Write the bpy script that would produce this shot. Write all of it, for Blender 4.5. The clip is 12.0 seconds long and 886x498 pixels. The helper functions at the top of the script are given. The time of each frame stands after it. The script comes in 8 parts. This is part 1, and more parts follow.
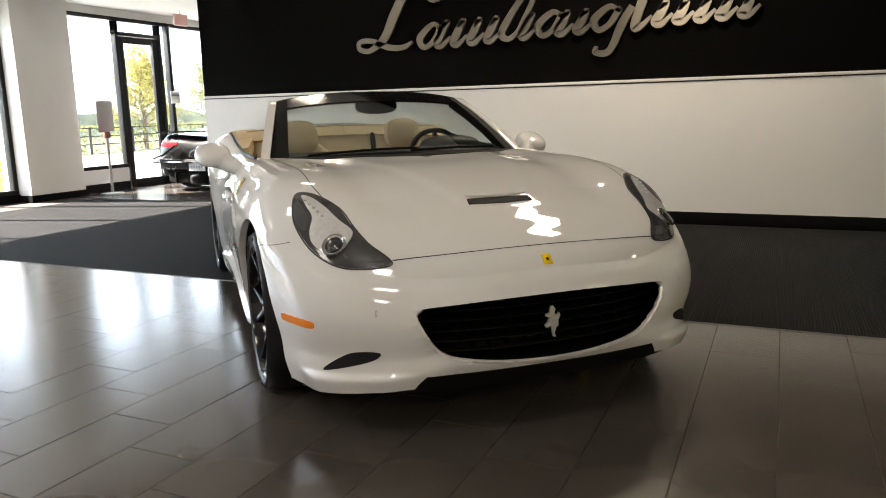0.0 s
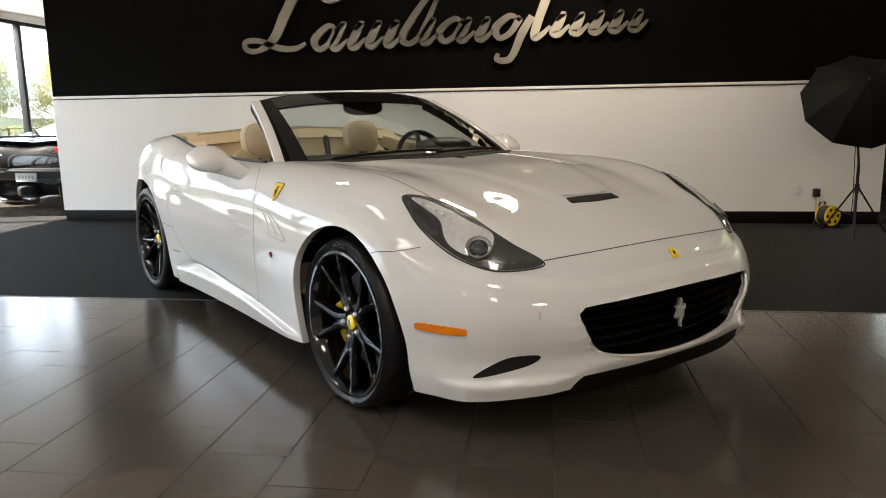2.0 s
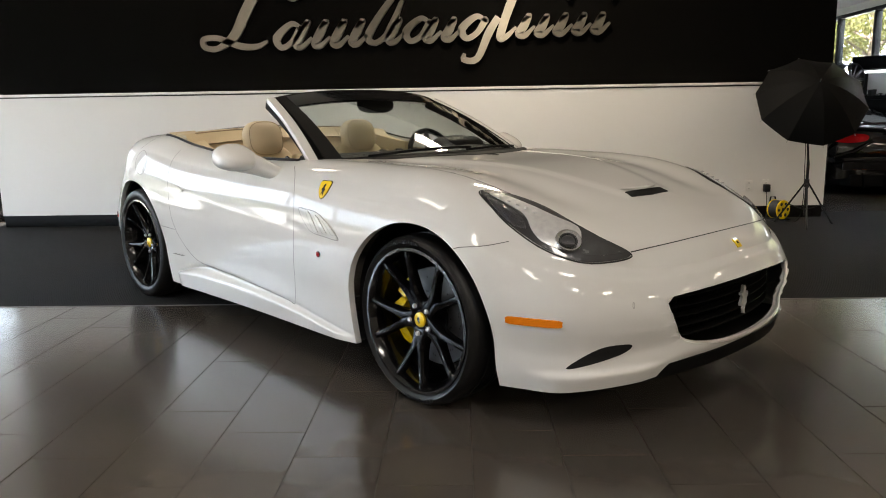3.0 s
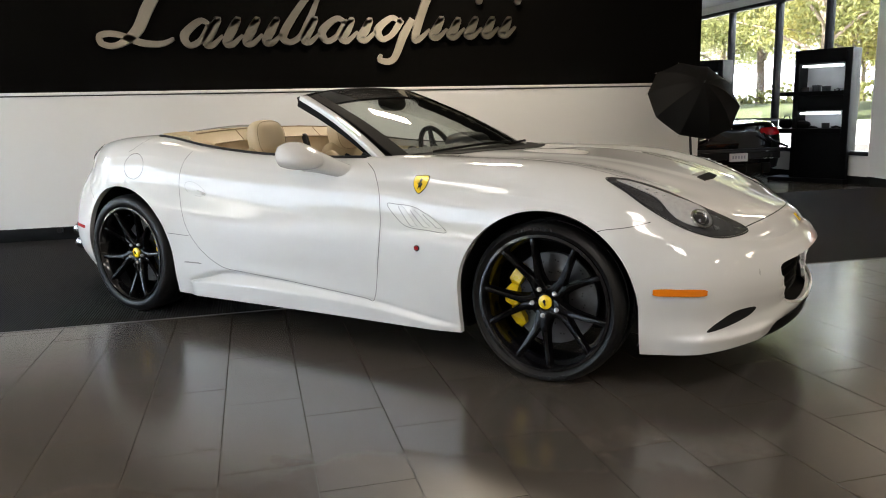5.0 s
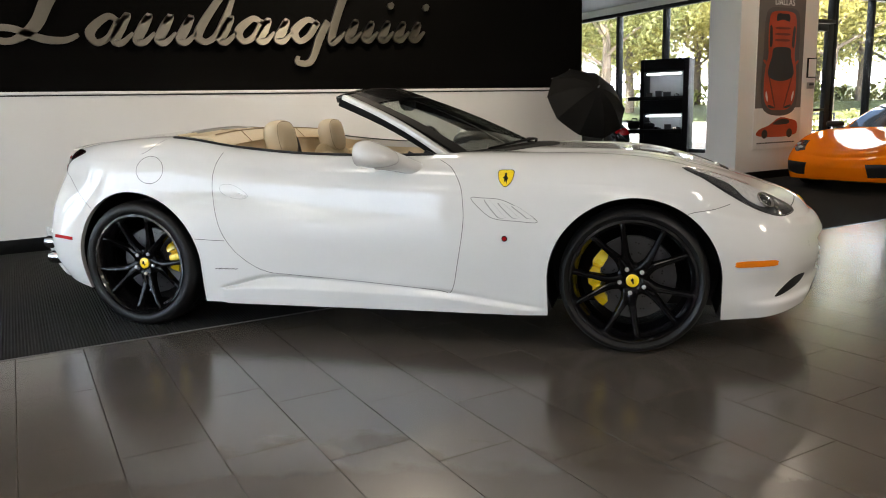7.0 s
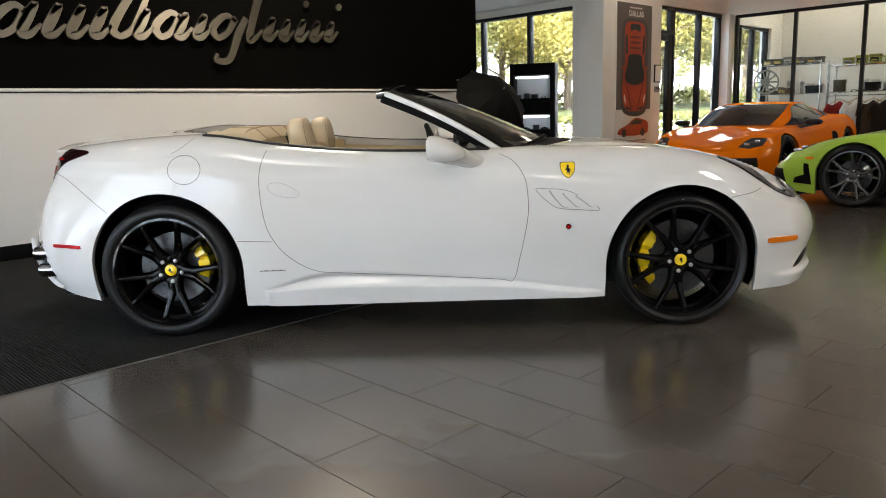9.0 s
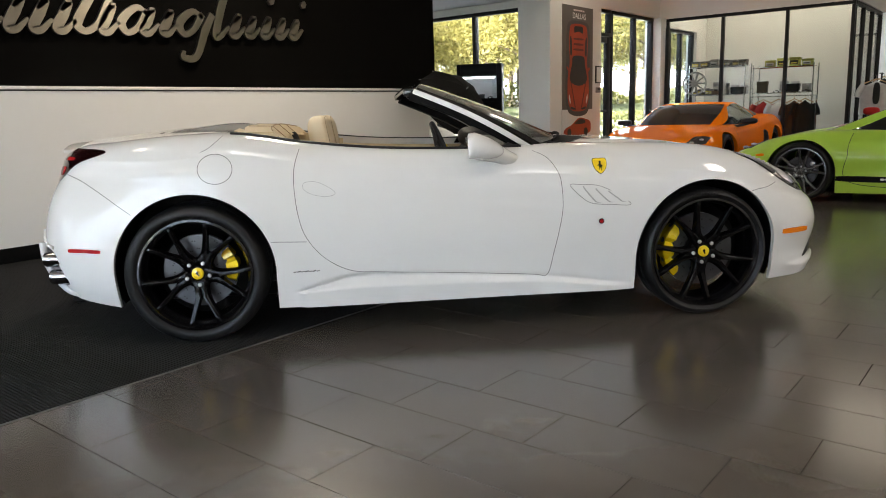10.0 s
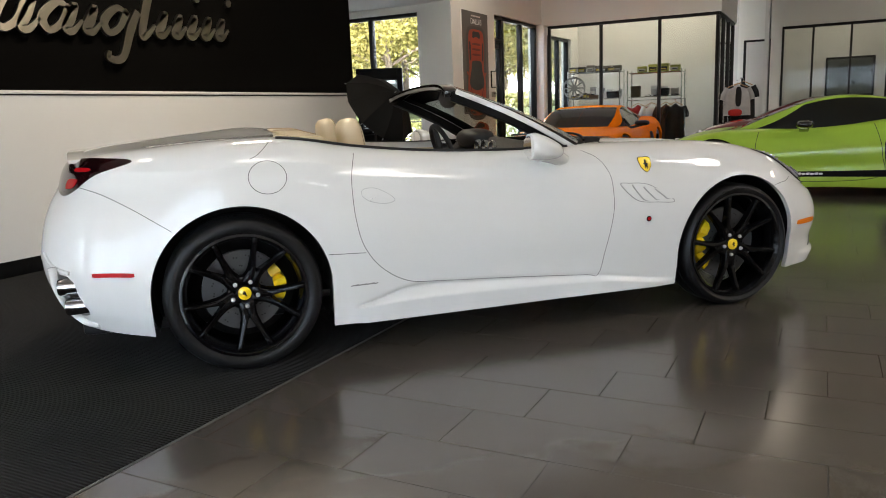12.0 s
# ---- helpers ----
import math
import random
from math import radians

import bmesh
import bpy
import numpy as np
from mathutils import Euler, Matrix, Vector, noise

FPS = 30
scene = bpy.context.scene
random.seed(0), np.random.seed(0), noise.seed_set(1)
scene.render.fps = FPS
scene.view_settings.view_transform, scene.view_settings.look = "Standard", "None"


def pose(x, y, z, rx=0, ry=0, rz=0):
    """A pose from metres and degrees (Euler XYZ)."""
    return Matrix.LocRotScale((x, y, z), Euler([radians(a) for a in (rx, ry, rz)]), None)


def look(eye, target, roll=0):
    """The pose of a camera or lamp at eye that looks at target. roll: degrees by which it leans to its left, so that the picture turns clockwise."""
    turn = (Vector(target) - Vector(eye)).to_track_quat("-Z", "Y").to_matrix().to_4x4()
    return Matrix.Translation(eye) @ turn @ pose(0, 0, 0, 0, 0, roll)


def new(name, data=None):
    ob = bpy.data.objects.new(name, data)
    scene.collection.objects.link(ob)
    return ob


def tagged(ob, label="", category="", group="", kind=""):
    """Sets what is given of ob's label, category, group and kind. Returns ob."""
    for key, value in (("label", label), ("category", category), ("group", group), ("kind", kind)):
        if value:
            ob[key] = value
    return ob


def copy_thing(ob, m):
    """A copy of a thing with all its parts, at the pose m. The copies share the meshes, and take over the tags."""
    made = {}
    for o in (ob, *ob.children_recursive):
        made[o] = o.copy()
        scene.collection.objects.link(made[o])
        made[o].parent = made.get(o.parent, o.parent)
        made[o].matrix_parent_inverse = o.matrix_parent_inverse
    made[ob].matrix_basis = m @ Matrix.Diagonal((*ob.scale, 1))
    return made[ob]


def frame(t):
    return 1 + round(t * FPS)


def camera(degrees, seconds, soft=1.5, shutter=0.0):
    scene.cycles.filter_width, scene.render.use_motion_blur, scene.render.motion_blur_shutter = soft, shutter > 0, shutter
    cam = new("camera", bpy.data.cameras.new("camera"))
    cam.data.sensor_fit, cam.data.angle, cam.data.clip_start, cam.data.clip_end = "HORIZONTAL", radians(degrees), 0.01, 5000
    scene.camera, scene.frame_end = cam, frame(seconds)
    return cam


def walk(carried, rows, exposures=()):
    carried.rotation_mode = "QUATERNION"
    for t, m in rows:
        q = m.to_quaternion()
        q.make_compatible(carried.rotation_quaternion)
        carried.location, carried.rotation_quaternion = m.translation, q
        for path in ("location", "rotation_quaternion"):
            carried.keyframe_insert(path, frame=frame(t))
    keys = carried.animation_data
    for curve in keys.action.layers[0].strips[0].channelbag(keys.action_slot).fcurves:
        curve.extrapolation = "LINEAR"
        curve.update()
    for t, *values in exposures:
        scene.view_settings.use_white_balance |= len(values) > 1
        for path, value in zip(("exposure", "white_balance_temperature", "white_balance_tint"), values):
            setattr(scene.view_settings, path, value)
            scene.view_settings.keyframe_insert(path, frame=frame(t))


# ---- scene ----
cam = camera(61.6, 12.0, 1.0)
METRES, EYE, TILT, LEAN, TURN = 7.49, 1.165, 0.15, 0.32, 24.5
ROWS = [
    (0.0, 0.0, 0.0, 0.0, -0.2, -10.63, 1.07),
    (0.5, -0.0426, 0.0024, -0.0006, -4.74, -10.52, 1.05),
    (1.0, -0.0838, 0.0096, -0.0011, -8.95, -10.42, 0.99),
    (1.5, -0.1237, 0.02, -0.0018, -12.87, -10.32, 0.82),
    (2.0, -0.1619, 0.0318, -0.0021, -16.39, -10.3, 0.59),
    (2.5, -0.2004, 0.0451, -0.0032, -19.75, -10.25, 0.48),
    (3.0, -0.2408, 0.0586, -0.0043, -23.35, -10.23, 0.58),
    (5.0, -0.4003, 0.1328, -0.0065, -38.92, -10.21, 1.06),
    (5.5, -0.4369, 0.1589, -0.0074, -42.74, -10.17, 1.15),
    (6.0, -0.4726, 0.1858, -0.0078, -46.61, -10.1, 1.16),
    (6.5, -0.5066, 0.2141, -0.0076, -50.56, -10.1, 1.2),
    (7.0, -0.5382, 0.2444, -0.0076, -54.4, -10.1, 1.26),
    (9.0, -0.6331, 0.3859, -0.0089, -69.18, -10.17, 1.38),
    (9.5, -0.6488, 0.4247, -0.0088, -72.57, -10.25, 1.44),
    (10.0, -0.6598, 0.4644, -0.0094, -75.78, -10.25, 1.43),
    (10.5, -0.6659, 0.5027, -0.0094, -78.86, -10.3, 1.59),
    (11.0, -0.6676, 0.539, -0.0093, -81.88, -10.28, 1.8),
    (11.5, -0.6661, 0.5732, -0.009, -84.85, -10.22, 1.96),
    (12.0, -0.6612, 0.6067, -0.0089, -87.74, -10.12, 2.02),
]
walk(cam, [(t, pose(0, 0, EYE, TILT, LEAN, TURN) @ pose(METRES * x, METRES * y, METRES * z, 90 + pitch, roll, yaw)) for t, x, y, z, yaw, pitch, roll in ROWS],
     exposures=[(0.0, 3.43, 6400, 12), (2.5, 3.48, 6380, 12), (6.0, 3.43, 6230, 12), (12.0, 3.38, 6200, 12)])

# ---- light ----
SUN_FROM = Vector((-0.741, -0.198, 0.575)).normalized()
world = bpy.data.worlds.new("sky")
scene.world = world
world.use_nodes = True
wn = world.node_tree
sky = wn.nodes.new("ShaderNodeTexSky")
sky.sky_type = "NISHITA"
sky.sun_disc = False
sky.sun_elevation = math.asin(SUN_FROM.z)
sky.sun_rotation = math.atan2(SUN_FROM.x, SUN_FROM.y)
sky.air_density, sky.dust_density = 1.0, 2.5
wn.links.new(sky.outputs[0], wn.nodes["Background"].inputs[0])
wn.nodes["Background"].inputs[1].default_value = 0.05
sun = new("sun", bpy.data.lights.new("sun", "SUN"))
sun.data.energy, sun.data.angle, sun.data.color = 5.0, radians(0.6), (1.0, 0.93, 0.82)
sun.matrix_world = look(SUN_FROM * 40, (0, 0, 0))


def window_light(name, x, y, z, w, h, toward, power, color=(0.76, 0.88, 1.0)):
    """An area lamp added at one window opening to stand in for sky light."""
    lamp = new(name, bpy.data.lights.new(name, "AREA"))
    lamp.data.shape, lamp.data.size, lamp.data.size_y = "RECTANGLE", w, h
    lamp.data.energy, lamp.data.color = power, color
    lamp.matrix_world = look((x, y, z), (x + toward[0], y + toward[1], z + toward[2] if len(toward) > 2 else z))
    return lamp


window_light("west_window_light", -10.33, 10.2, 1.6, 3.4, 2.4, (1, 0), 2.0)
window_light("west_window_light", -10.33, 3.4, 1.6, 7.0, 2.4, (1, 0), 1.85)
window_light("north_east_window_light", 5.2, 10.8, 1.6, 4.8, 2.3, (-1, 0), 0.7)
window_light("entrance_window_light", 8.2, 7.5, 1.6, 2.3, 2.5, (0, -1), 0.5)

# ---- materials ----
def mat(name, color, rough=0.5, metal=0.0, vary=0.06, scale=8.0, bump=0.0, bump_scale=60.0, coat=0.0, rough_vary=0.08,
        emit=None, strength=0.0, spec=0.5, per_object=0.0, fine=None):
    m = bpy.data.materials.new(name)
    m.use_nodes = True
    nt = m.node_tree
    n, l = nt.nodes, nt.links
    b = n["Principled BSDF"]
    b.inputs["Roughness"].default_value = rough
    b.inputs["Metallic"].default_value = metal
    b.inputs["Coat Weight"].default_value = coat
    b.inputs["Coat Roughness"].default_value = 0.015
    b.inputs["Specular IOR Level"].default_value = spec
    tc = n.new("ShaderNodeTexCoord")
    no = n.new("ShaderNodeTexNoise")
    no.inputs["Scale"].default_value = scale
    no.inputs["Detail"].default_value = 6
    l.new(tc.outputs["Object"], no.inputs["Vector"])
    fn = n.new("ShaderNodeTexNoise")
    fn.inputs["Scale"].default_value = fine or scale * 14
    fn.inputs["Detail"].default_value = 3
    l.new(tc.outputs["Object"], fn.inputs["Vector"])
    add = n.new("ShaderNodeMath")
    add.operation = "MULTIPLY_ADD"
    l.new(fn.outputs[0], add.inputs[0])
    add.inputs[1].default_value = 0.4
    l.new(no.outputs[0], add.inputs[2])
    ramp = n.new("ShaderNodeMapRange")
    ramp.inputs["From Min"].default_value, ramp.inputs["From Max"].default_value = 0.35, 1.05
    ramp.inputs["To Min"].default_value, ramp.inputs["To Max"].default_value = 1 - vary, 1 + vary
    l.new(add.outputs[0], ramp.inputs["Value"])
    hsv = n.new("ShaderNodeHueSaturation")
    hsv.inputs["Color"].default_value = (*color, 1)
    val = ramp.outputs[0]
    if per_object:
        oi = n.new("ShaderNodeObjectInfo")
        pr = n.new("ShaderNodeMapRange")
        pr.inputs["To Min"].default_value, pr.inputs["To Max"].default_value = 1 - per_object, 1 + per_object
        l.new(oi.outputs["Random"], pr.inputs["Value"])
        mu = n.new("ShaderNodeMath")
        mu.operation = "MULTIPLY"
        l.new(pr.outputs[0], mu.inputs[0])
        l.new(val, mu.inputs[1])
        val = mu.outputs[0]
    l.new(val, hsv.inputs["Value"])
    l.new(hsv.outputs[0], b.inputs["Base Color"])
    if rough_vary:
        rr = n.new("ShaderNodeMapRange")
        rr.inputs["To Min"].default_value, rr.inputs["To Max"].default_value = max(0.0, rough - rough_vary), min(1.0, rough + rough_vary)
        l.new(no.outputs[0], rr.inputs["Value"])
        l.new(rr.outputs[0], b.inputs["Roughness"])
    if bump:
        bn = n.new("ShaderNodeTexNoise")
        bn.inputs["Scale"].default_value = bump_scale
        bn.inputs["Detail"].default_value = 4
        l.new(tc.outputs["Object"], bn.inputs["Vector"])
        bu = n.new("ShaderNodeBump")
        bu.inputs["Strength"].default_value = bump
        bu.inputs["Distance"].default_value = 0.004
        l.new(bn.outputs[0], bu.inputs["Height"])
        l.new(bu.outputs[0], b.inputs["Normal"])
    if emit:
        b.inputs["Emission Color"].default_value = (*emit, 1)
        b.inputs["Emission Strength"].default_value = strength
    return m


def glass(name, color=(1, 1, 1), rough=0.0, ior=1.45, clear=0.9):
    """Thin pane: mostly clear, with a mirror-like sheen by Fresnel."""
    m = bpy.data.materials.new(name)
    m.use_nodes = True
    n, l = m.node_tree.nodes, m.node_tree.links
    n.remove(n["Principled BSDF"])
    tr = n.new("ShaderNodeBsdfTransparent")
    tr.inputs[0].default_value = (*[c * clear for c in color], 1)
    gl = n.new("ShaderNodeBsdfGlossy")
    gl.inputs["Roughness"].default_value = rough
    lw = n.new("ShaderNodeLayerWeight")
    lw.inputs[0].default_value = 0.5
    pw = n.new("ShaderNodeMath")
    pw.operation = "POWER"
    pw.inputs[1].default_value = 5.0
    l.new(lw.outputs["Facing"], pw.inputs[0])
    fr = n.new("ShaderNodeMapRange")
    fr.inputs["To Min"].default_value, fr.inputs["To Max"].default_value = ((ior - 1) / (ior + 1)) ** 2, 0.95
    l.new(pw.outputs[0], fr.inputs["Value"])
    mx = n.new("ShaderNodeMixShader")
    l.new(fr.outputs[0], mx.inputs[0])
    l.new(tr.outputs[0], mx.inputs[1])
    l.new(gl.outputs[0], mx.inputs[2])
    l.new(mx.outputs[0], n["Material Output"].inputs[0])
    return m


PAINT_WHITE = mat("white_car_paint", (0.665, 0.66, 0.645), 0.5, vary=0.012, scale=3, coat=1.0, rough_vary=0.03, spec=0.0)
PAINT_ORANGE = mat("orange_car_paint", (0.80, 0.185, 0.001), 0.45, vary=0.03, scale=3, coat=0.36, rough_vary=0.03, spec=0.0)
PAINT_GREEN = mat("lime_car_paint", (0.36, 0.56, 0.06), 0.45, vary=0.03, scale=3, coat=0.7, rough_vary=0.03, spec=0.1)
PAINT_BLACK = mat("black_car_paint", (0.004, 0.004, 0.0045), 0.3, vary=0.1, scale=3, spec=0.1, coat=1.0, rough_vary=0.03)
GAP = mat("panel_gap_shadow", (0.02, 0.02, 0.02), 0.8)
JOINT = mat("grey_panel_joint", (0.07, 0.07, 0.07), 0.7)
RUBBER = mat("tyre_rubber", (0.007, 0.007, 0.0073), 0.40, spec=0.22, vary=0.25, scale=20, bump=0.15, bump_scale=220)
RIM_SATIN = mat("satin_black_rim", (0.0025, 0.0025, 0.003), 0.16, vary=0.2, spec=0.30, coat=0.5, rough_vary=0.05)
TYRE_MARK = mat("tyre_marking_rubber", (0.008, 0.008, 0.009), 0.6, spec=0.2, vary=0.3, scale=40)
RIM_BLACK = mat("gloss_black_rim", (0.002, 0.002, 0.0023), 0.07, vary=0.2, spec=0.10, coat=0.14, rough_vary=0.03)
DARK_PLASTIC = mat("dark_plastic", (0.008, 0.008, 0.009), 0.5, spec=0.3, vary=0.2, bump=0.1, bump_scale=300)
GRILLE_BLACK = mat("deep_black_plastic", (0.004, 0.004, 0.004), 0.65, spec=0.1, vary=0.2)
GLOSS_BLACK = mat("gloss_black_trim", (0.006, 0.006, 0.007), 0.12, vary=0.15, coat=0.6, rough_vary=0.04)
CHROME = mat("chrome", (0.82, 0.82, 0.83), 0.1, 1.0, vary=0.03, rough_vary=0.04)
BRIGHT_TRIM = mat("bright_satin_trim", (0.86, 0.86, 0.85), 0.32, 0.7, vary=0.04, rough_vary=0.05)
PIPE_STEEL = mat("polished_exhaust_steel", (0.42, 0.42, 0.43), 0.14, 1.0, vary=0.08, scale=20, rough_vary=0.04)
EDGING = mat("dull_metal_edging", (0.16, 0.155, 0.15), 0.5, 0.7, vary=0.1, scale=12)
STEEL = mat("brushed_steel", (0.55, 0.55, 0.54), 0.3, 1.0, vary=0.06, scale=12, rough_vary=0.08)
DISC = mat("carbon_ceramic_disc", (0.085, 0.085, 0.088), 0.32, 0.6, vary=0.12, scale=30, bump=0.1, bump_scale=200)
YELLOW = mat("yellow_enamel", (0.86, 0.60, 0.004), 0.28, vary=0.05, coat=0.6)
AMBER = mat("amber_lens", (0.80, 0.215, 0.006), 0.2, vary=0.06, coat=0.35, spec=0.2)
RED_LENS = mat("red_lens", (0.36, 0.004, 0.007), 0.25, vary=0.08, coat=0.15, spec=0.1)
SILVER_LENS = mat("silver_reflector", (0.72, 0.72, 0.73), 0.22, 0.45, vary=0.15, scale=45)
LAMP_BEZEL = mat("smoked_lamp_cover", (0.045, 0.045, 0.048), 0.2, vary=0.2, scale=30, spec=0.2, coat=0.7, rough_vary=0.04)
LEATHER = mat("beige_leather", (0.53, 0.425, 0.26), 0.5, vary=0.06, scale=9, bump=0.25, bump_scale=260)
SEAM = mat("brown_leather_seam", (0.30, 0.22, 0.135), 0.7, vary=0.1, scale=40)
LEATHER_PALE = mat("pale_beige_leather", (0.66, 0.54, 0.36), 0.5, vary=0.05, scale=9, bump=0.25, bump_scale=260)
LEATHER_DARK = mat("dark_dash_leather", (0.009, 0.009, 0.010), 0.55, vary=0.15, scale=9, bump=0.25, bump_scale=260)
SCREEN_GLASS = glass("windscreen_glass", (0.92, 0.96, 0.94), clear=0.88)
CAR_GLASS = mat("dark_tinted_glass", (0.008, 0.009, 0.010), 0.04, vary=0.05, coat=0.6, spec=0.35, rough_vary=0.02)
PANE = glass("window_glass", (0.97, 0.99, 0.985), clear=0.97)
PARTITION_GLASS = glass("partition_glass", (0.94, 0.97, 0.95), clear=0.92, ior=1.22)
WALL_WHITE = mat("white_wall_paint", (0.74, 0.73, 0.71), 0.6, vary=0.02, scale=1.2, bump=0.06, bump_scale=140)
WALL_BLACK = mat("black_wall_paint", (0.0027, 0.0025, 0.0022), 0.75, vary=0.12, scale=1.5, bump=0.05, bump_scale=120, spec=0.03)
WALL_GREY = mat("grey_wall_paint", (0.62, 0.61, 0.59), 0.6, vary=0.02, scale=1.2, bump=0.06, bump_scale=140)
CEILING_WHITE = mat("ceiling_paint", (0.72, 0.71, 0.69), 0.8, vary=0.02, scale=2)
FRAME_BLACK = mat("black_aluminium_frame", (0.005, 0.005, 0.005), 0.4, spec=0.3, vary=0.15, scale=10)
BASE_BLACK = mat("black_baseboard", (0.005, 0.005, 0.005), 0.55, vary=0.15, scale=10, spec=0.1)
TILE = mat("brown_grey_porcelain_tile", (0.068, 0.058, 0.049), 0.20, vary=0.18, scale=2.2, rough_vary=0.04, spec=0.88, per_object=0.06,
           fine=220)
GROUT = mat("brown_grout", (0.040, 0.033, 0.027), 0.85, vary=0.2, scale=20)


def ribbed_carpet():
    m = mat("ribbed_charcoal_carpet", (0.0155, 0.015, 0.015), 0.95, vary=0.22, scale=6, spec=0.1, fine=240)
    n, l = m.node_tree.nodes, m.node_tree.links
    tc = n.new("ShaderNodeTexCoord")
    wv = n.new("ShaderNodeTexWave")
    wv.bands_direction = "X"
    wv.inputs["Scale"].default_value = 20.0
    wv.inputs["Distortion"].default_value = 0.25
    l.new(tc.outputs["Object"], wv.inputs["Vector"])
    bu = n.new("ShaderNodeBump")
    bu.inputs["Strength"].default_value, bu.inputs["Distance"].default_value = 0.9, 0.006
    l.new(wv.outputs["Color"], bu.inputs["Height"])
    l.new(bu.outputs[0], n["Principled BSDF"].inputs["Normal"])
    return m


CARPET = ribbed_carpet()

# ---- geometry helpers ----
def sp(*knots):
    """A smooth curve through the (x, value) knots."""
    xs = np.array([k[0] for k in knots], float)
    ys = np.array([k[1] for k in knots], float)
    if xs[0] > xs[-1]:
        xs, ys = xs[::-1], ys[::-1]
    m = np.gradient(ys, xs)

    def f(x):
        x = np.clip(np.asarray(x, float), xs[0], xs[-1])
        i = np.clip(np.searchsorted(xs, x) - 1, 0, len(xs) - 2)
        h = xs[i + 1] - xs[i]
        t = (x - xs[i]) / h
        return ((2 * t**3 - 3 * t**2 + 1) * ys[i] + (t**3 - 2 * t**2 + t) * h * m[i]
                + (-2 * t**3 + 3 * t**2) * ys[i + 1] + (t**3 - t**2) * h * m[i + 1])
    return f


def mesh_of(name, verts, faces, material, smooth=True, sharp=35):
    me = bpy.data.meshes.new(name)
    me.from_pydata([tuple(map(float, v)) for v in verts], [], [tuple(map(int, f)) for f in faces])
    me.validate()
    if smooth:
        me.polygons.foreach_set("use_smooth", [True] * len(me.polygons))
        me.set_sharp_from_angle(angle=radians(sharp))
    for mt in (material if isinstance(material, (list, tuple)) else [material]):
        me.materials.append(mt)
    me.update()
    return me


def mesh_bm(name, bm, material, smooth=True, sharp=35):
    bmesh.ops.recalc_face_normals(bm, faces=bm.faces)
    me = bpy.data.meshes.new(name)
    bm.to_mesh(me)
    bm.free()
    if smooth:
        me.polygons.foreach_set("use_smooth", [True] * len(me.polygons))
        me.set_sharp_from_angle(angle=radians(sharp))
    for mt in (material if isinstance(material, (list, tuple)) else [material]):
        me.materials.append(mt)
    return me


def thing(name, label, category, at=None, group="", kind="", me=None):
    ob = new(name, me)
    if at is not None:
        ob.matrix_basis = at
    return tagged(ob, label, category, group, kind)


def part(name, me, parent, label="", at=None, bm=None, material=None):
    """One mesh object under a thing or under a part."""
    if isinstance(me, bmesh.types.BMesh):
        me = mesh_bm(name, me, material)
    ob = new(name, me)
    ob.parent = parent
    if at is not None:
        ob.matrix_basis = at
    return tagged(ob, label)


def box(bm, x0, x1, y0, y1, z0, z1, bevel=0.0):
    r = bmesh.ops.create_cube(bm, size=1, matrix=Matrix.LocRotScale(((x0 + x1) / 2, (y0 + y1) / 2, (z0 + z1) / 2), None, (x1 - x0, y1 - y0, z1 - z0)))
    if bevel:
        es = list({e for v in r["verts"] for e in v.link_edges})
        bmesh.ops.bevel(bm, geom=es, offset=bevel, segments=2, profile=0.5, affect="EDGES")
    return bm


def box_mesh(name, x0, x1, y0, y1, z0, z1, material, bevel=0.0):
    return mesh_bm(name, box(bmesh.new(), x0, x1, y0, y1, z0, z1, bevel), material)


def tube(bm, pts, radius, sides=10, closed=False, cap=True):
    """A round bar along a run of points; radius may be one number or one for each point."""
    pts = [Vector(p) for p in pts]
    n = len(pts)
    rad = radius if isinstance(radius, (list, tuple)) else [radius] * n
    rings = []
    ref = None
    for i, p in enumerate(pts):
        a = pts[(i - 1) % n] if closed or i else p
        b = pts[(i + 1) % n] if closed or i < n - 1 else p
        t = (b - a).normalized()
        if ref is None:
            ref = Vector((0, 0, 1)) if abs(t.z) < 0.9 else Vector((1, 0, 0))
        u = (ref - t * ref.dot(t)).normalized()
        ref = u
        w = t.cross(u)
        rings.append([bm.verts.new(p + (u * math.cos(2 * math.pi * k / sides) + w * math.sin(2 * math.pi * k / sides)) * rad[i]) for k in range(sides)])
    for i in range(n if closed else n - 1):
        a, b = rings[i], rings[(i + 1) % n]
        for k in range(sides):
            bm.faces.new((a[k], a[(k + 1) % sides], b[(k + 1) % sides], b[k]))
    if cap and not closed:
        bm.faces.new(rings[0][::-1])
        bm.faces.new(rings[-1])
    return bm


def turned(profile, segments=48, axis="Y", close=False):
    """Verts and faces of a profile of (radius, along) turned about an axis."""
    verts, faces = [], []
    n = len(profile)
    for s in range(segments):
        a = 2 * math.pi * s / segments
        for r, h in profile:
            c, d = r * math.cos(a), r * math.sin(a)
            verts.append((c, h, d) if axis == "Y" else (c, d, h) if axis == "Z" else (h, c, d))
    for s in range(segments):
        for k in range(n if close else n - 1):
            a0, b0 = s * n + k, s * n + (k + 1) % n
            a1, b1 = ((s + 1) % segments) * n + k, ((s + 1) % segments) * n + (k + 1) % n
            faces.append((a0, b0, b1, a1))
    return verts, faces


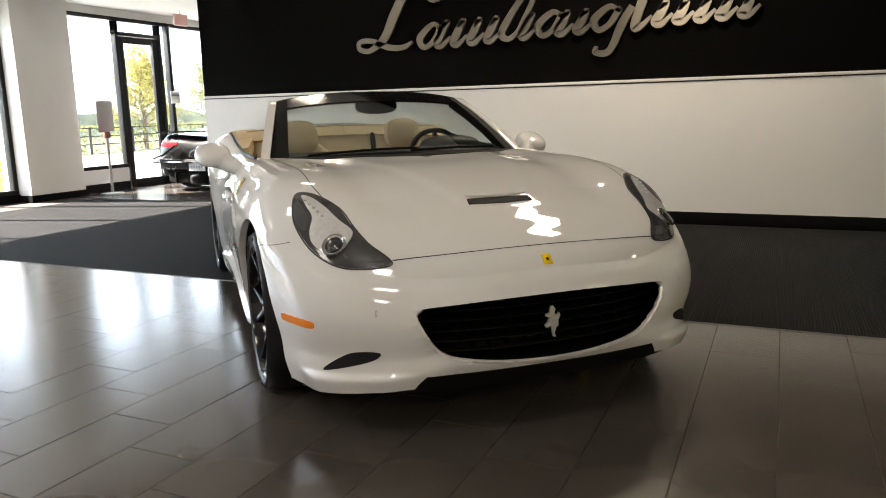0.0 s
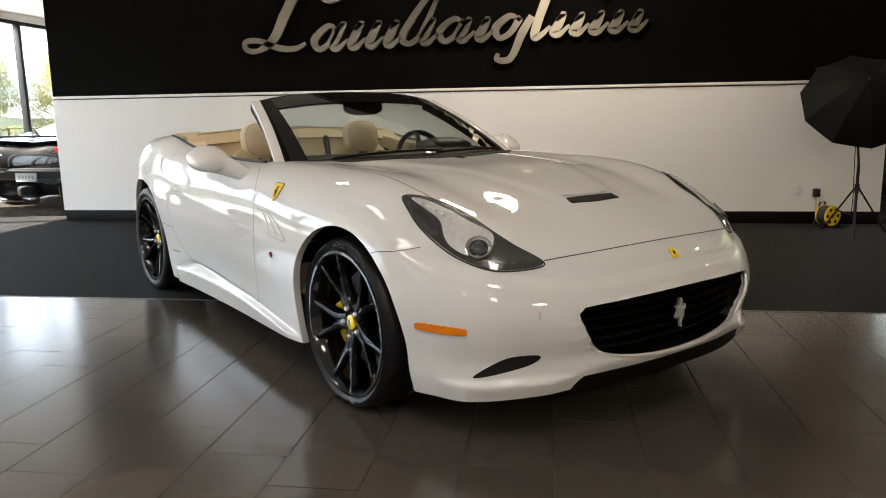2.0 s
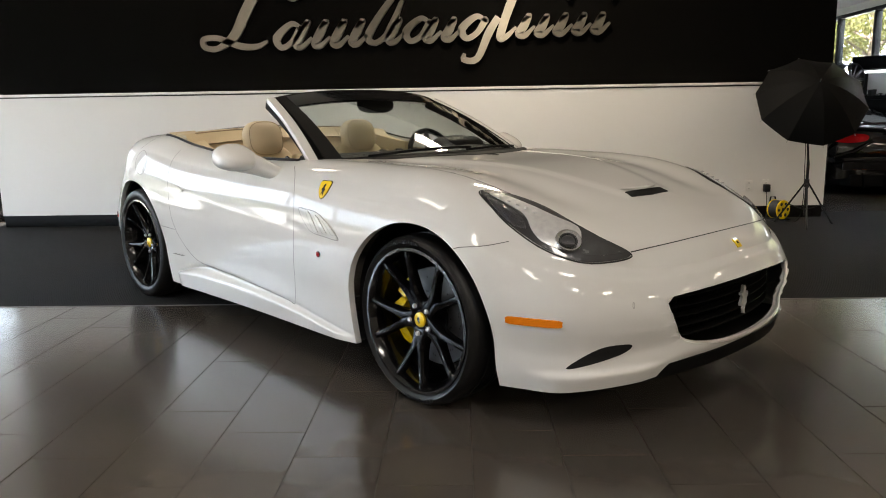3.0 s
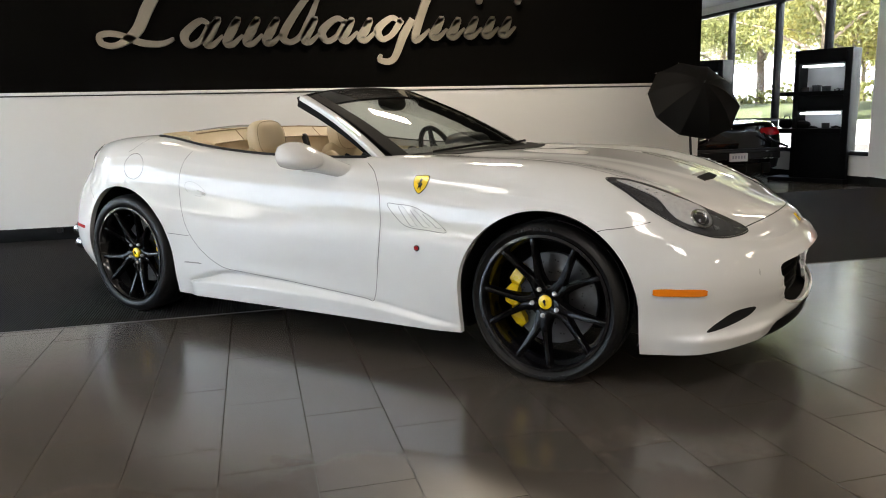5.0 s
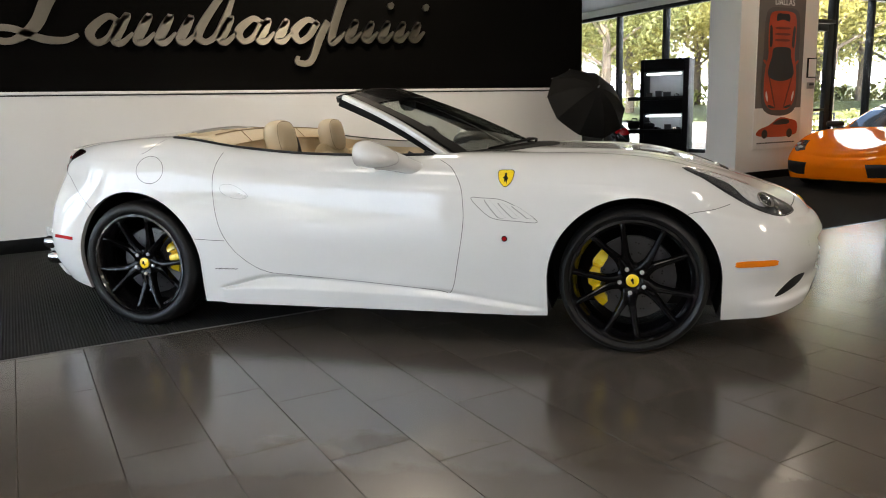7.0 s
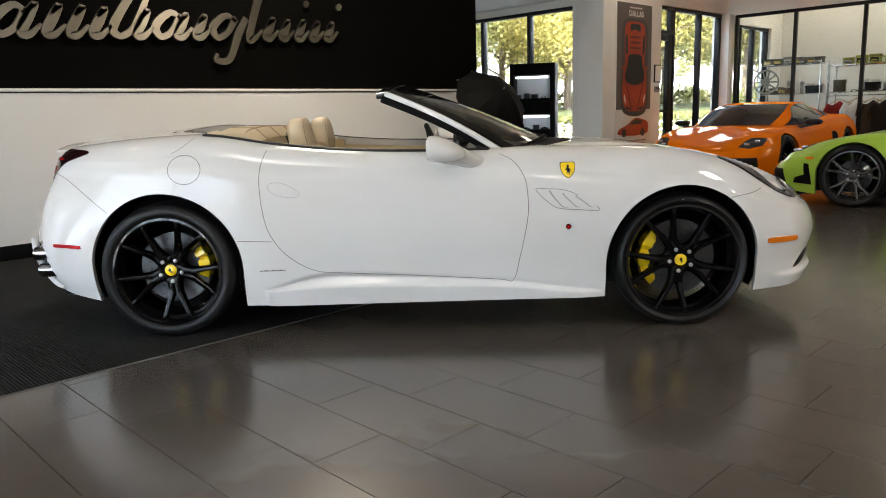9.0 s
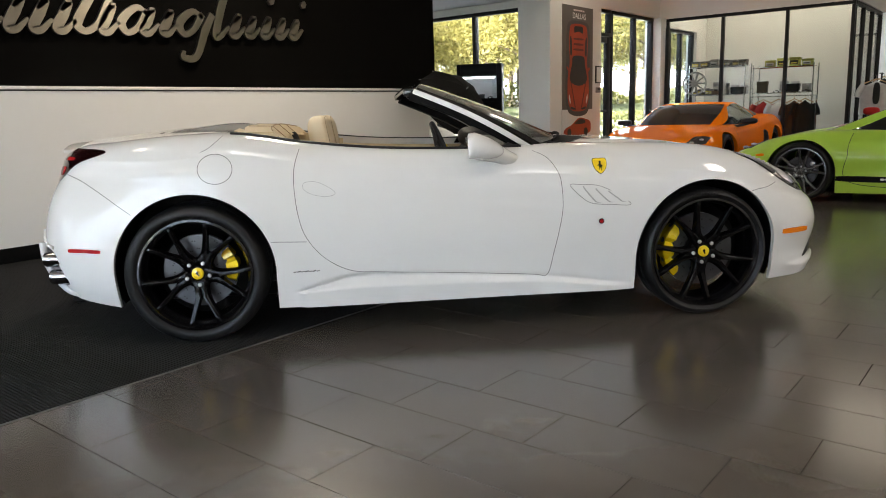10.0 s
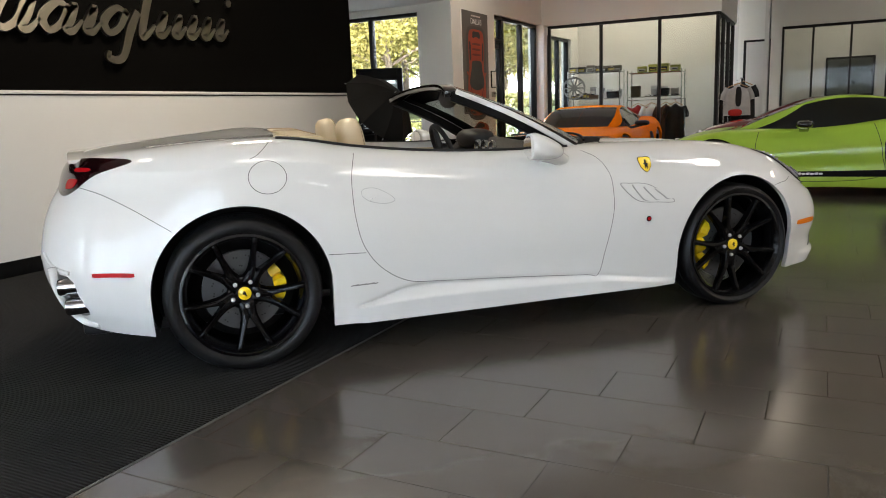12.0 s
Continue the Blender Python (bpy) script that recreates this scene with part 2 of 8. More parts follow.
def turned_mesh(name, profile, material, segments=48, axis="Y", close=False, sharp=35):
    v, f = turned(profile, segments, axis, close)
    bm = bmesh.new()
    vs = [bm.verts.new(p) for p in v]
    for q in f:
        bm.faces.new([vs[i] for i in q])
    bmesh.ops.remove_doubles(bm, verts=bm.verts, dist=1e-5)
    return mesh_bm(name, bm, material, sharp=sharp)


def slab(bm, outline, depth, place=lambda a, b, d: (a, d, b)):
    """A flat shape with thickness. outline: (a, b) points; place maps (a, b, d) to 3D."""
    lo = [bm.verts.new(place(a, b, 0.0)) for a, b in outline]
    hi = [bm.verts.new(place(a, b, depth)) for a, b in outline]
    n = len(outline)
    bm.faces.new(lo)
    bm.faces.new(hi[::-1])
    for i in range(n):
        bm.faces.new((lo[i], hi[i], hi[(i + 1) % n], lo[(i + 1) % n]))
    return bm


def loop_curve(ctrl, n=60, closed=True):
    """A smooth closed (or open) run of n points through control points."""
    c = [Vector(p) for p in ctrl]
    m = len(c)
    out = []
    span = m if closed else m - 1
    for k in range(n if closed else n + 1):
        s = k / n * span
        i = min(int(s), span - 1)
        t = s - i
        g = (lambda j: c[j % m]) if closed else (lambda j: c[max(0, min(m - 1, j))])
        p0, p1, p2, p3 = g(i - 1), g(i), g(i + 1), g(i + 2)
        out.append(0.5 * ((2 * p1) + (p2 - p0) * t + (2 * p0 - 5 * p1 + 4 * p2 - p3) * t * t + (3 * p1 - p0 - 3 * p2 + p3) * t**3))
    return out

# ---- the showroom ----
WEST, EAST, SOUTH, NORTH = -10.25, 13.4, -7.6, 17.5
SIGN_Y, SIGN_L, SIGN_R = 7.66, -6.83, 2.07
LOW, HIGH, HEAD = 2.96, 4.2, 2.84


def structure(name, me, label, category=""):
    return tagged(new(name, me), label, category or name.rstrip("_0123456789").split("_")[0], kind="structure")


def ground():
    bm = bmesh.new()
    bmesh.ops.create_grid(bm, x_segments=60, y_segments=60, size=1500)
    grass = mat("mown_grass", (0.046, 0.060, 0.016), 0.9, vary=0.35, scale=0.25, bump=0.5, bump_scale=12, fine=9)
    me = mesh_bm("ground", bm, grass, smooth=False)
    ob = structure("ground", me, "mown green lawn around the building", "ground")
    ob.location.z = -0.14
    asphalt = mat("pale_concrete_paving", (0.50, 0.49, 0.46), 0.85, vary=0.1, scale=0.5, bump=0.2, bump_scale=30)
    bm = bmesh.new()
    box(bm, -23, WEST - 0.15, -30, 40, -0.2, -0.09, 0.02)
    structure("pavement", mesh_bm("pavement", bm, asphalt), "pale concrete pavement outside the west windows", "pavement")
    bm = bmesh.new()
    box(bm, WEST - 0.13, 40, -18, SOUTH - 0.2, -0.2, -0.09, 0.02)
    structure("pavement", mesh_bm("pavement", bm, asphalt), "pale concrete pavement along the south wall", "pavement")
    bm = bmesh.new()
    rim = ((8.3, 7.9), (60, 7.9), (58, 24), (50, 40), (37, 54), (20, 60), (5.5, 62), (5.5, 8.6), (8.3, 8.6))
    edge = [bm.verts.new((x, y, -0.09)) for x, y in rim]
    out = bmesh.ops.extrude_face_region(bm, geom=[bm.faces.new(edge)])
    for v in out["geom"]:
        if isinstance(v, bmesh.types.BMVert):
            v.co.z = -0.2
    bmesh.ops.recalc_face_normals(bm, faces=list(bm.faces))
    structure("pavement", mesh_bm("pavement", bm, asphalt), "pale concrete pavement at the entrance", "pavement")
    # the lawn rises to a low bank beyond the drive
    bm = bmesh.new()
    rows = []
    for far, z in ((1.0, -0.15), (1.02, -0.02), (1.12, 0.45), (1.24, 1.15), (1.36, 1.35), (1.8, 1.3), (2.4, -0.3)):
        rows.append([bm.verts.new((5 + (x - 5) * far, 8 + (y - 8) * far, z)) for x, y in rim[1:7]])
    for a, b in zip(rows, rows[1:]):
        for k in range(5):
            bm.faces.new((a[k], b[k], b[k + 1], a[k + 1]))
    bmesh.ops.recalc_face_normals(bm, faces=list(bm.faces))
    structure("grass_bank", mesh_bm("grass_bank", bm, grass), "low green grass bank beyond the drive", "ground")


def carpet_and_tile():
    bm = bmesh.new()
    box(bm, WEST, EAST + 3, SOUTH, NORTH, -0.30, -0.0035)
    floor = structure("floor", mesh_bm("floor", bm, GROUT), "dark grout bed under brown-grey floor tiles", "floor")
    carpet = box_mesh("carpet", -9.35, 9.6, 4.135, 8.05, -0.0015, 0.004, CARPET, 0.003)
    structure("carpet", carpet, "charcoal ribbed carpet in front of the sign wall", "carpet")
    trim = box_mesh("trim", -9.35, 9.6, 4.122, 4.131, -0.0015, 0.0035, EDGING, 0.001)
    structure("trim", trim, "thin metal edging strip between carpet and tiles", "trim")
    return floor


def wall_box(name, label, x0, x1, y0, y1, z0, z1, material=None):
    return structure(name, box_mesh(name, x0, x1, y0, y1, z0, z1, material or WALL_WHITE), label, "wall")


def glazing(name, label, axis, at, edges, sill, head, mullion=0.07, depth=0.11, pane=None, bar=0.06, shadow_bar=None):
    """A run of panes between mullions. axis 'x': the plane x = at, edges along y."""
    win = thing(name, label, "window", kind="structure")

    def bx(nm, a0, a1, z0, z1, d, material, bevel=0.004):
        if axis == "x":
            me = box_mesh(nm, at - d / 2, at + d / 2, a0, a1, z0, z1, material, bevel)
        else:
            me = box_mesh(nm, a0, a1, at - d / 2, at + d / 2, z0, z1, material, bevel)
        return part(nm, me, win)
    if shadow_bar:
        bx("shadow_bar", edges[0] + mullion / 2, edges[-1] - mullion / 2, *shadow_bar, depth - 0.02, FRAME_BLACK)
    for e in edges:
        bx("mullion", e - mullion / 2, e + mullion / 2, sill + bar, head - bar, depth, FRAME_BLACK)
    bx("window_frame", edges[0] - mullion / 2, edges[-1] + mullion / 2, head - bar, head, depth + 0.006, FRAME_BLACK)
    bx("window_sill", edges[0] - mullion / 2, edges[-1] + mullion / 2, sill, sill + bar, depth + 0.006, FRAME_BLACK)
    for a, b in zip(edges[:-1], edges[1:]):
        ob = bx("pane", a + mullion / 2, b - mullion / 2, sill + bar, head - bar, 0.008, pane or PANE, 0)
        ob.visible_shadow = False
    return win


def room():
    # the free-standing sign wall
    structure("wall_north", box_mesh("wall_north", SIGN_L, SIGN_R, SIGN_Y, SIGN_Y + 0.3, 1.43, HIGH, WALL_BLACK), "matt black upper half of the sign wall", "wall")
    structure("wall_north_lower", box_mesh("wall_north_lower", SIGN_L, SIGN_R, SIGN_Y - 0.012, SIGN_Y + 0.3, 0.13, 1.39, WALL_WHITE), "white painted lower half of the sign wall", "wall")
    # Shadow line of the ledge, put in as a near-black strip.
    structure("trim", box_mesh("trim", SIGN_L, SIGN_R, SIGN_Y - 0.004, SIGN_Y + 0.3, 1.39, 1.402, GAP), "thin dark shadow groove under the wall ledge", "trim")
    structure("trim", box_mesh("trim", SIGN_L, SIGN_R, SIGN_Y - 0.022, SIGN_Y + 0.3, 1.402, 1.43, WALL_WHITE, 0.003), "thin white ledge capping the lower sign wall", "trim")
    structure("baseboard", box_mesh("baseboard", SIGN_L + 0.01, SIGN_R - 0.01, SIGN_Y - 0.004, SIGN_Y + 0.29, 0.0, 0.13, BASE_BLACK, 0.003), "black baseboard of the sign wall", "baseboard")
    # west wall with windows, a door and a column
    glazing("window_1", "tall black-framed window beside the glass door", "x", WEST, [8.36, 9.45], 0.36, HEAD)
    wall_box("wall_west", "low white wall under the west window", WEST - 0.1, WEST + 0.08, 8.3, 9.41, 0.13, 0.36)
    structure("baseboard", box_mesh("baseboard", WEST - 0.09, WEST + 0.09, 8.3, 9.41, 0, 0.13, BASE_BLACK), "black baseboard under the west window", "baseboard")
    glazing("window_2", "black-framed glass pane above the side door", "x", WEST, [9.45, 10.39], 2.55, HEAD)
    door = thing("door_1", "black-framed glass exit door, closed", "door", kind="structure")
    for nm, a0, a1, z0, z1, m in (("stile", 9.49, 9.60, 0.0, 2.54, FRAME_BLACK), ("stile", 10.24, 10.355, 0.0, 2.54, FRAME_BLACK),
                                  ("rail", 9.60, 10.24, 2.43, 2.54, FRAME_BLACK), ("rail", 9.60, 10.24, 0.0, 0.14, FRAME_BLACK), ("pane", 9.60, 10.24, 0.14, 2.43, PANE)):
        o = part(nm, box_mesh(nm, WEST - (0.03 if m is not PANE else 0.004), WEST + (0.03 if m is not PANE else 0.004), a0, a1, z0, z1, m, 0.004 if m is not PANE else 0), door)
        if m is PANE:
            o.visible_shadow = False
    glazing("window_3", "tall black-framed windows of the west front", "x", WEST, [10.39, 10.62, 11.72, 12.82, 13.92, 15.0, 16.2, 17.4], 0.16, HEAD)
    structure("baseboard", box_mesh("baseboard", WEST - 0.09, WEST + 0.09, 10.36, 17.5, 0, 0.16, BASE_BLACK), "black baseboard under the west windows", "baseboard")
    wall_box("column", "white square column between the west windows", WEST - 0.25, WEST + 0.32, 7.36, 8.3, 0.1, HIGH)
    structure("baseboard", box_mesh("baseboard", WEST - 0.24, WEST + 0.34, 7.35, 8.31, 0, 0.1, BASE_BLACK), "black baseboard of the column", "baseboard")
    # Unseen bar near the head, placed to cast the sun patch's dark band.
    glazing("window_4", "long run of black-framed west windows", "x", WEST, [-0.4, 1.47, 2.79, 4.11, 5.43, 6.75, 7.33], 0.12, HEAD, shadow_bar=(2.60, 2.79))
    structure("baseboard", box_mesh("baseboard", WEST - 0.09, WEST + 0.09, -0.45, 7.35, 0, 0.12, BASE_BLACK), "black sill board under the west windows", "baseboard")
    wall_box("wall_west", "white wall over the west windows", WEST - 0.2, WEST + 0.08, SOUTH, NORTH, HEAD, HIGH)
    wall_box("wall_west", "white wall south of the west windows", WEST - 0.2, WEST + 0.08, SOUTH, -0.44, 0, HEAD)
    # south wall, behind the camera
    wall_box("wall_south", "white wall behind the hall", WEST, EAST + 3, SOUTH - 0.15, SOUTH + 0.1, 0, HIGH)
    # north-east windows behind the sign wall
    NX = 5.35
    glazing("window_6", "tall black-framed windows behind the sign wall", "x", NX, [8.3, 9.36, 10.48, 11.73, 12.95, 14.2, 15.5, 16.8], 0.40, HEAD, pane=PANE)
    wall_box("wall_north_east", "low white wall under the rear windows", NX - 0.08, NX + 0.1, 8.26, NORTH, 0.11, 0.40)
    structure("baseboard", box_mesh("baseboard", NX - 0.1, NX + 0.1, 8.26, NORTH, 0, 0.11, BASE_BLACK), "black baseboard under the rear windows", "baseboard")
    wall_box("wall_north_east", "white wall over the rear windows", NX - 0.08, NX + 0.1, 8.26, NORTH, HEAD, HIGH)
    wall_box("wall_north", "white rear wall", WEST, NX + 0.1, NORTH, NORTH + 0.2, 0, HIGH)
    # the broad pier that carries the banner
    bm = bmesh.new()
    slab(bm, [(5.10, SIGN_Y), (6.93, SIGN_Y), (6.93, 8.1), (5.6, 8.4), (5.29, 8.4), (5.26, 8.30)], HIGH - 0.12, lambda a, b, d: (a, b, 0.12 + d))
    structure("column", mesh_bm("column", bm, WALL_WHITE, smooth=False), "broad white pier with a hanging banner", "wall")
    bm = bmesh.new()
    slab(bm, [(5.085, SIGN_Y - 0.012), (6.94, SIGN_Y - 0.012), (6.94, 8.1), (5.6, 8.41), (5.28, 8.41), (5.25, 8.30)], 0.12, lambda a, b, d: (a, b, d))
    structure("baseboard", mesh_bm("baseboard", bm, BASE_BLACK, smooth=False), "black baseboard of the banner pier", "baseboard")
    # entrance front
    glazing("window_7", "tall black-framed entrance windows", "y", SIGN_Y + 0.12, [7.52, 8.55, 9.38], 0.08, 2.9)
    glazing("window_8", "black-framed pane over the entrance door", "y", SIGN_Y + 0.12, [6.97, 7.46], 2.42, 2.9)
    door = thing("door_2", "black-framed glass entrance door with a push bar", "door", kind="structure")
    for nm, a0, a1, z0, z1, m in (("stile", 6.95, 7.0, 0.0, 2.41, FRAME_BLACK), ("stile", 7.34, 7.48, 0.0, 2.41, FRAME_BLACK), ("rail", 7.0, 7.34, 2.30, 2.41, FRAME_BLACK),
                                  ("rail", 7.0, 7.34, 0.0, 0.12, FRAME_BLACK), ("push_bar", 7.0, 7.34, 1.02, 1.06, FRAME_BLACK), ("pane", 7.0, 7.34, 0.12, 2.30, PANE)):
        o = part(nm, box_mesh(nm, a0, a1, SIGN_Y + 0.08 if m is not PANE else SIGN_Y + 0.116, SIGN_Y + 0.16 if m is not PANE else SIGN_Y + 0.124, z0, z1, m, 0.004 if m is not PANE else 0), door)
        if m is PANE:
            o.visible_shadow = False
    wall_box("wall_north", "white wall over the entrance", 6.93, EAST + 3, SIGN_Y, SIGN_Y + 0.25, 2.9, HIGH)
    wall_box("wall_north", "white post beside the entrance windows", 9.42, 9.66, SIGN_Y - 0.1, SIGN_Y + 0.25, 0, 2.9)
    wall_box("wall_north", "white wall of the glazed boutique", 9.66, EAST, SIGN_Y, SIGN_Y + 0.25, 0, 0.5)
    glazing("window_9", "black-framed boutique windows to the outside", "y", SIGN_Y + 0.12, [9.70, 10.35, 11.0, 11.7], 0.5, 2.75)
    wall_box("wall_north", "white wall beside the boutique windows", 11.74, EAST, SIGN_Y, SIGN_Y + 0.25, 0.5, 2.9)
    wall_box("wall_north", "white wall over the boutique windows", 9.66, 11.74, SIGN_Y, SIGN_Y + 0.25, 2.75, 2.9)
    # glazed boutique
    glazing("window_10", "black-framed glass partition of the boutique", "x", 9.65, [7.50, 6.36, 5.15, 4.03][::-1], 0.06, 2.88, mullion=0.06, depth=0.08, pane=PARTITION_GLASS)
    glazing("window_11", "black-framed side partition of the boutique", "y", 4.03, [9.69, 10.5, 11.4, 12.3], 0.06, 2.88, mullion=0.06, depth=0.08, pane=PARTITION_GLASS)
    wall_box("wall_east", "white wall over the boutique partition", 9.6, 9.74, 3.96, SIGN_Y, 2.88, HIGH)
    wall_box("wall_east", "white wall over the side partition of the boutique", 9.74, 12.5, 3.96, 4.10, 2.88, HIGH)
    wall_box("wall_east", "pale rear wall of the boutique", 12.34, 12.5, 4.10, SIGN_Y, 0, HIGH, WALL_GREY)
    # east end: doorway and office window
    wall_box("wall_east", "white wall beside the office doorway", EAST - 0.1, EAST + 0.1, 3.88, 4.0, 0, HIGH)
    wall_box("wall_east", "white wall over the office doorway", EAST - 0.1, EAST + 0.1, 3.26, 3.88, 2.55, HIGH)
    frame_ob = thing("door_3", "black-framed glazed office door, closed", "door", kind="structure")
    for nm, a0, a1, z0, z1, m in (("jamb", 3.82, 3.88, 0, 2.5, FRAME_BLACK), ("jamb", 3.26, 3.40, 0, 2.5, FRAME_BLACK), ("head", 3.26, 3.88, 2.5, 2.55, FRAME_BLACK), ("leaf", 3.40, 3.82, 0, 2.5, WALL_GREY)):
        part(nm, box_mesh(nm, EAST - 0.06, EAST + 0.03 - (0.03 if nm == "leaf" else 0), a0, a1, z0, z1, m, 0.003), frame_ob)
    wall_box("wall_east", "white corner beside the office window", 12.9, EAST + 0.1, 3.02, 3.26, 0, HIGH)
    OX = 12.9
    glazing("window_12", "black-framed office window", "x", OX, [-2.2, -1.4, -0.6, 0.15, 0.9, 1.62, 2.38, 3.0], 0.5, 2.76, mullion=0.045, depth=0.08, pane=PARTITION_GLASS)
    wall_box("wall_east", "white wall under the office window", OX - 0.06, OX + 0.1, SOUTH, 3.02, 0, 0.5)
    wall_box("wall_east", "white wall over the office window", OX - 0.06, OX + 0.1, SOUTH, 3.02, 2.76, HIGH)
    wall_box("wall_east", "white wall beside the office window", OX - 0.06, OX + 0.1, SOUTH, -2.22, 0.5, 2.76)
    wall_box("wall_office", "pale grey rear wall of the office", 15.5, 15.7, SOUTH, 4.5, 0, HIGH, WALL_GREY)
    wall_box("wall_office", "pale grey side wall of the office", OX + 0.1, 15.5, 3.3, 3.4, 0, HIGH, WALL_GREY)
    # ceilings
    structure("ceiling", box_mesh("ceiling", SIGN_L - 0.02, EAST + 3, SOUTH, SIGN_Y + 0.02, HIGH, HIGH + 0.2, CEILING_WHITE), "high white ceiling of the main hall", "ceiling")
    structure("ceiling", box_mesh("ceiling", WEST, NX, SIGN_Y + 0.25, NORTH, LOW, LOW + 0.15, CEILING_WHITE), "low white ceiling behind the sign wall", "ceiling")
    structure("ceiling", box_mesh("ceiling", WEST, SIGN_L - 0.02, SOUTH, SIGN_Y + 0.25, LOW, LOW + 0.15, CEILING_WHITE), "low white ceiling along the west windows", "ceiling")
    structure("ceiling", box_mesh("ceiling", SIGN_L - 0.1, SIGN_L - 0.02, SOUTH, SIGN_Y + 0.25, LOW + 0.15, HIGH + 0.2, CEILING_WHITE), "white step of the ceiling along the west side", "ceiling")
    structure("ceiling", box_mesh("ceiling", SIGN_R, 5.3, SIGN_Y + 0.02, SIGN_Y + 0.25, LOW, HIGH + 0.2, CEILING_WHITE), "white step of the ceiling beside the sign wall", "ceiling")


ground()
FLOOR = carpet_and_tile()
room()

# ---- cars ----
def smooth_run(a, k):
    pad = np.concatenate([a[k:0:-1] * np.array([1, -1]), a, a[-2:-k - 2:-1] * np.array([1, -1])])
    w = np.hanning(2 * k + 3)[1:-1]
    w /= w.sum()
    return np.stack([np.convolve(pad[:, i], w, "valid") for i in (0, 1)], 1)


def outline(front, rear, side, y_end=0.80, n=260, soft=9):
    """Half plan of a car, from the middle of the nose round one side to the middle of the tail."""
    y = np.linspace(0, y_end, 60)
    f = np.stack([front(y), y], 1)
    x = np.linspace(f[-1, 0] - 0.06, rear(y_end) + 0.06, 200)
    r = np.stack([rear(y[::-1]), y[::-1]], 1)
    p = np.concatenate([f, np.stack([x, side(x)], 1), r])
    s = np.concatenate([[0], np.cumsum(np.hypot(*np.diff(p, axis=0).T))])
    u = np.linspace(0, s[-1], n)
    p = np.stack([np.interp(u, s, p[:, 0]), np.interp(u, s, p[:, 1])], 1)
    p = smooth_run(p, soft)
    p[0, 1] = p[-1, 1] = 0
    return p


def shell(half, top, bottom, inset, spine, levels=30, rings=26, drop=0.10, soft=0.06):
    """The painted skin of a car as a grid: rings round the plan, up the flanks and over to the middle."""
    b = np.concatenate([half * [1, -1], half[-2:0:-1]])
    m = len(b)
    s = np.stack([np.clip(b[:, 0], *spine), np.zeros(m)], 1)
    d = s - b
    full = np.linalg.norm(d, axis=1)[:, None]
    d /= full
    i1 = inset(1.0, b[:, 0])[:, None]
    shoulder = b + d * i1

    def zt(p, e):
        return top(p[:, 0], np.abs(p[:, 1])) - drop * np.exp(-(e[:, 0] - i1[:, 0]) / soft)
    hs = zt(shoulder, i1)
    zb = bottom(b[:, 0])
    rows = []
    for j in range(levels):
        g = j / (levels - 1)
        p = b + d * inset(g, b[:, 0])[:, None]
        rows.append(np.column_stack([p, zb + (hs - zb) * g]))
    for k in range(1, rings + 1):
        t = (k / rings) ** 1.5
        e = i1 + (full - i1) * t
        p = b + d * e
        rows.append(np.column_stack([p, zt(p, e)]))
    v = np.concatenate(rows)
    f = []
    for r in range(len(rows) - 1):
        a = r * m + np.arange(m)
        c = r * m + (np.arange(m) + 1) % m
        f.append(np.column_stack([a, c, c + m, a + m]))
    return v, np.concatenate(f)


def cut(v, f, inside, snap=False):
    """Takes out the faces where inside > 0 and draws the edge of the hole onto inside = 0."""
    c = v[f].mean(1)
    gone = inside(c) > 0
    keep = f[~gone]
    edge = np.intersect1d(np.unique(f[gone]), np.unique(keep))
    p = v[edge].copy()
    for _ in range(3):
        val = inside(p)
        g = np.stack([(inside(p + h) - val) / 1e-4 for h in np.eye(3) * 1e-4], 1)
        p -= np.clip(val / np.maximum((g**2).sum(1), 1e-6), -0.02, 0.02)[:, None] * g
    if snap:
        from mathutils.bvhtree import BVHTree
        skin = BVHTree.FromPolygons([tuple(q) for q in v], [tuple(int(i) for i in q) for q in f])
        for q in p:
            s = 1.0 if q[1] > 0 else -1.0
            h = skin.ray_cast(Vector((q[0], s * 1.4, q[2])), Vector((0, -s, 0)), 1.0)[0]
            if h is not None and abs(h.y - q[1]) < 0.06:
                q[1] = h.y
    v = v.copy()
    v[edge] = p
    return v, keep


def hem(v, f, pick, shift):
    """Turns the open edges of a skin inwards. pick: which points; shift: where each one goes."""
    e = np.concatenate([f[:, [0, 1]], f[:, [1, 2]], f[:, [2, 3]], f[:, [3, 0]]])
    e = e[e[:, 0] != e[:, 1]]
    key = np.sort(e, 1)
    _, idx, cnt = np.unique(key, axis=0, return_index=True, return_counts=True)
    b = e[idx[cnt == 1]]
    ok = pick(v)
    b = b[ok[b[:, 0]] & ok[b[:, 1]]]
    ids = np.unique(b)
    remap = np.full(len(v), -1)
    remap[ids] = len(v) + np.arange(len(ids))
    v = np.concatenate([v, shift(v[ids])])
    q = np.column_stack([b[:, 1], b[:, 0], remap[b[:, 0]], remap[b[:, 1]]])
    return v, np.concatenate([f, q])


def skin_mesh(name, v, f, material, sharp=40):
    bm = bmesh.new()
    vs = [bm.verts.new(p) for p in v]
    for q in f:
        ids = list(dict.fromkeys(int(i) for i in q))
        if len(ids) > 2:
            try:
                bm.faces.new([vs[i] for i in ids])
            except ValueError:
                pass
    bmesh.ops.remove_doubles(bm, verts=bm.verts, dist=2e-4)
    bmesh.ops.delete(bm, geom=[w for w in bm.verts if not w.link_faces], context="VERTS")
    return mesh_bm(name, bm, material, sharp=sharp)


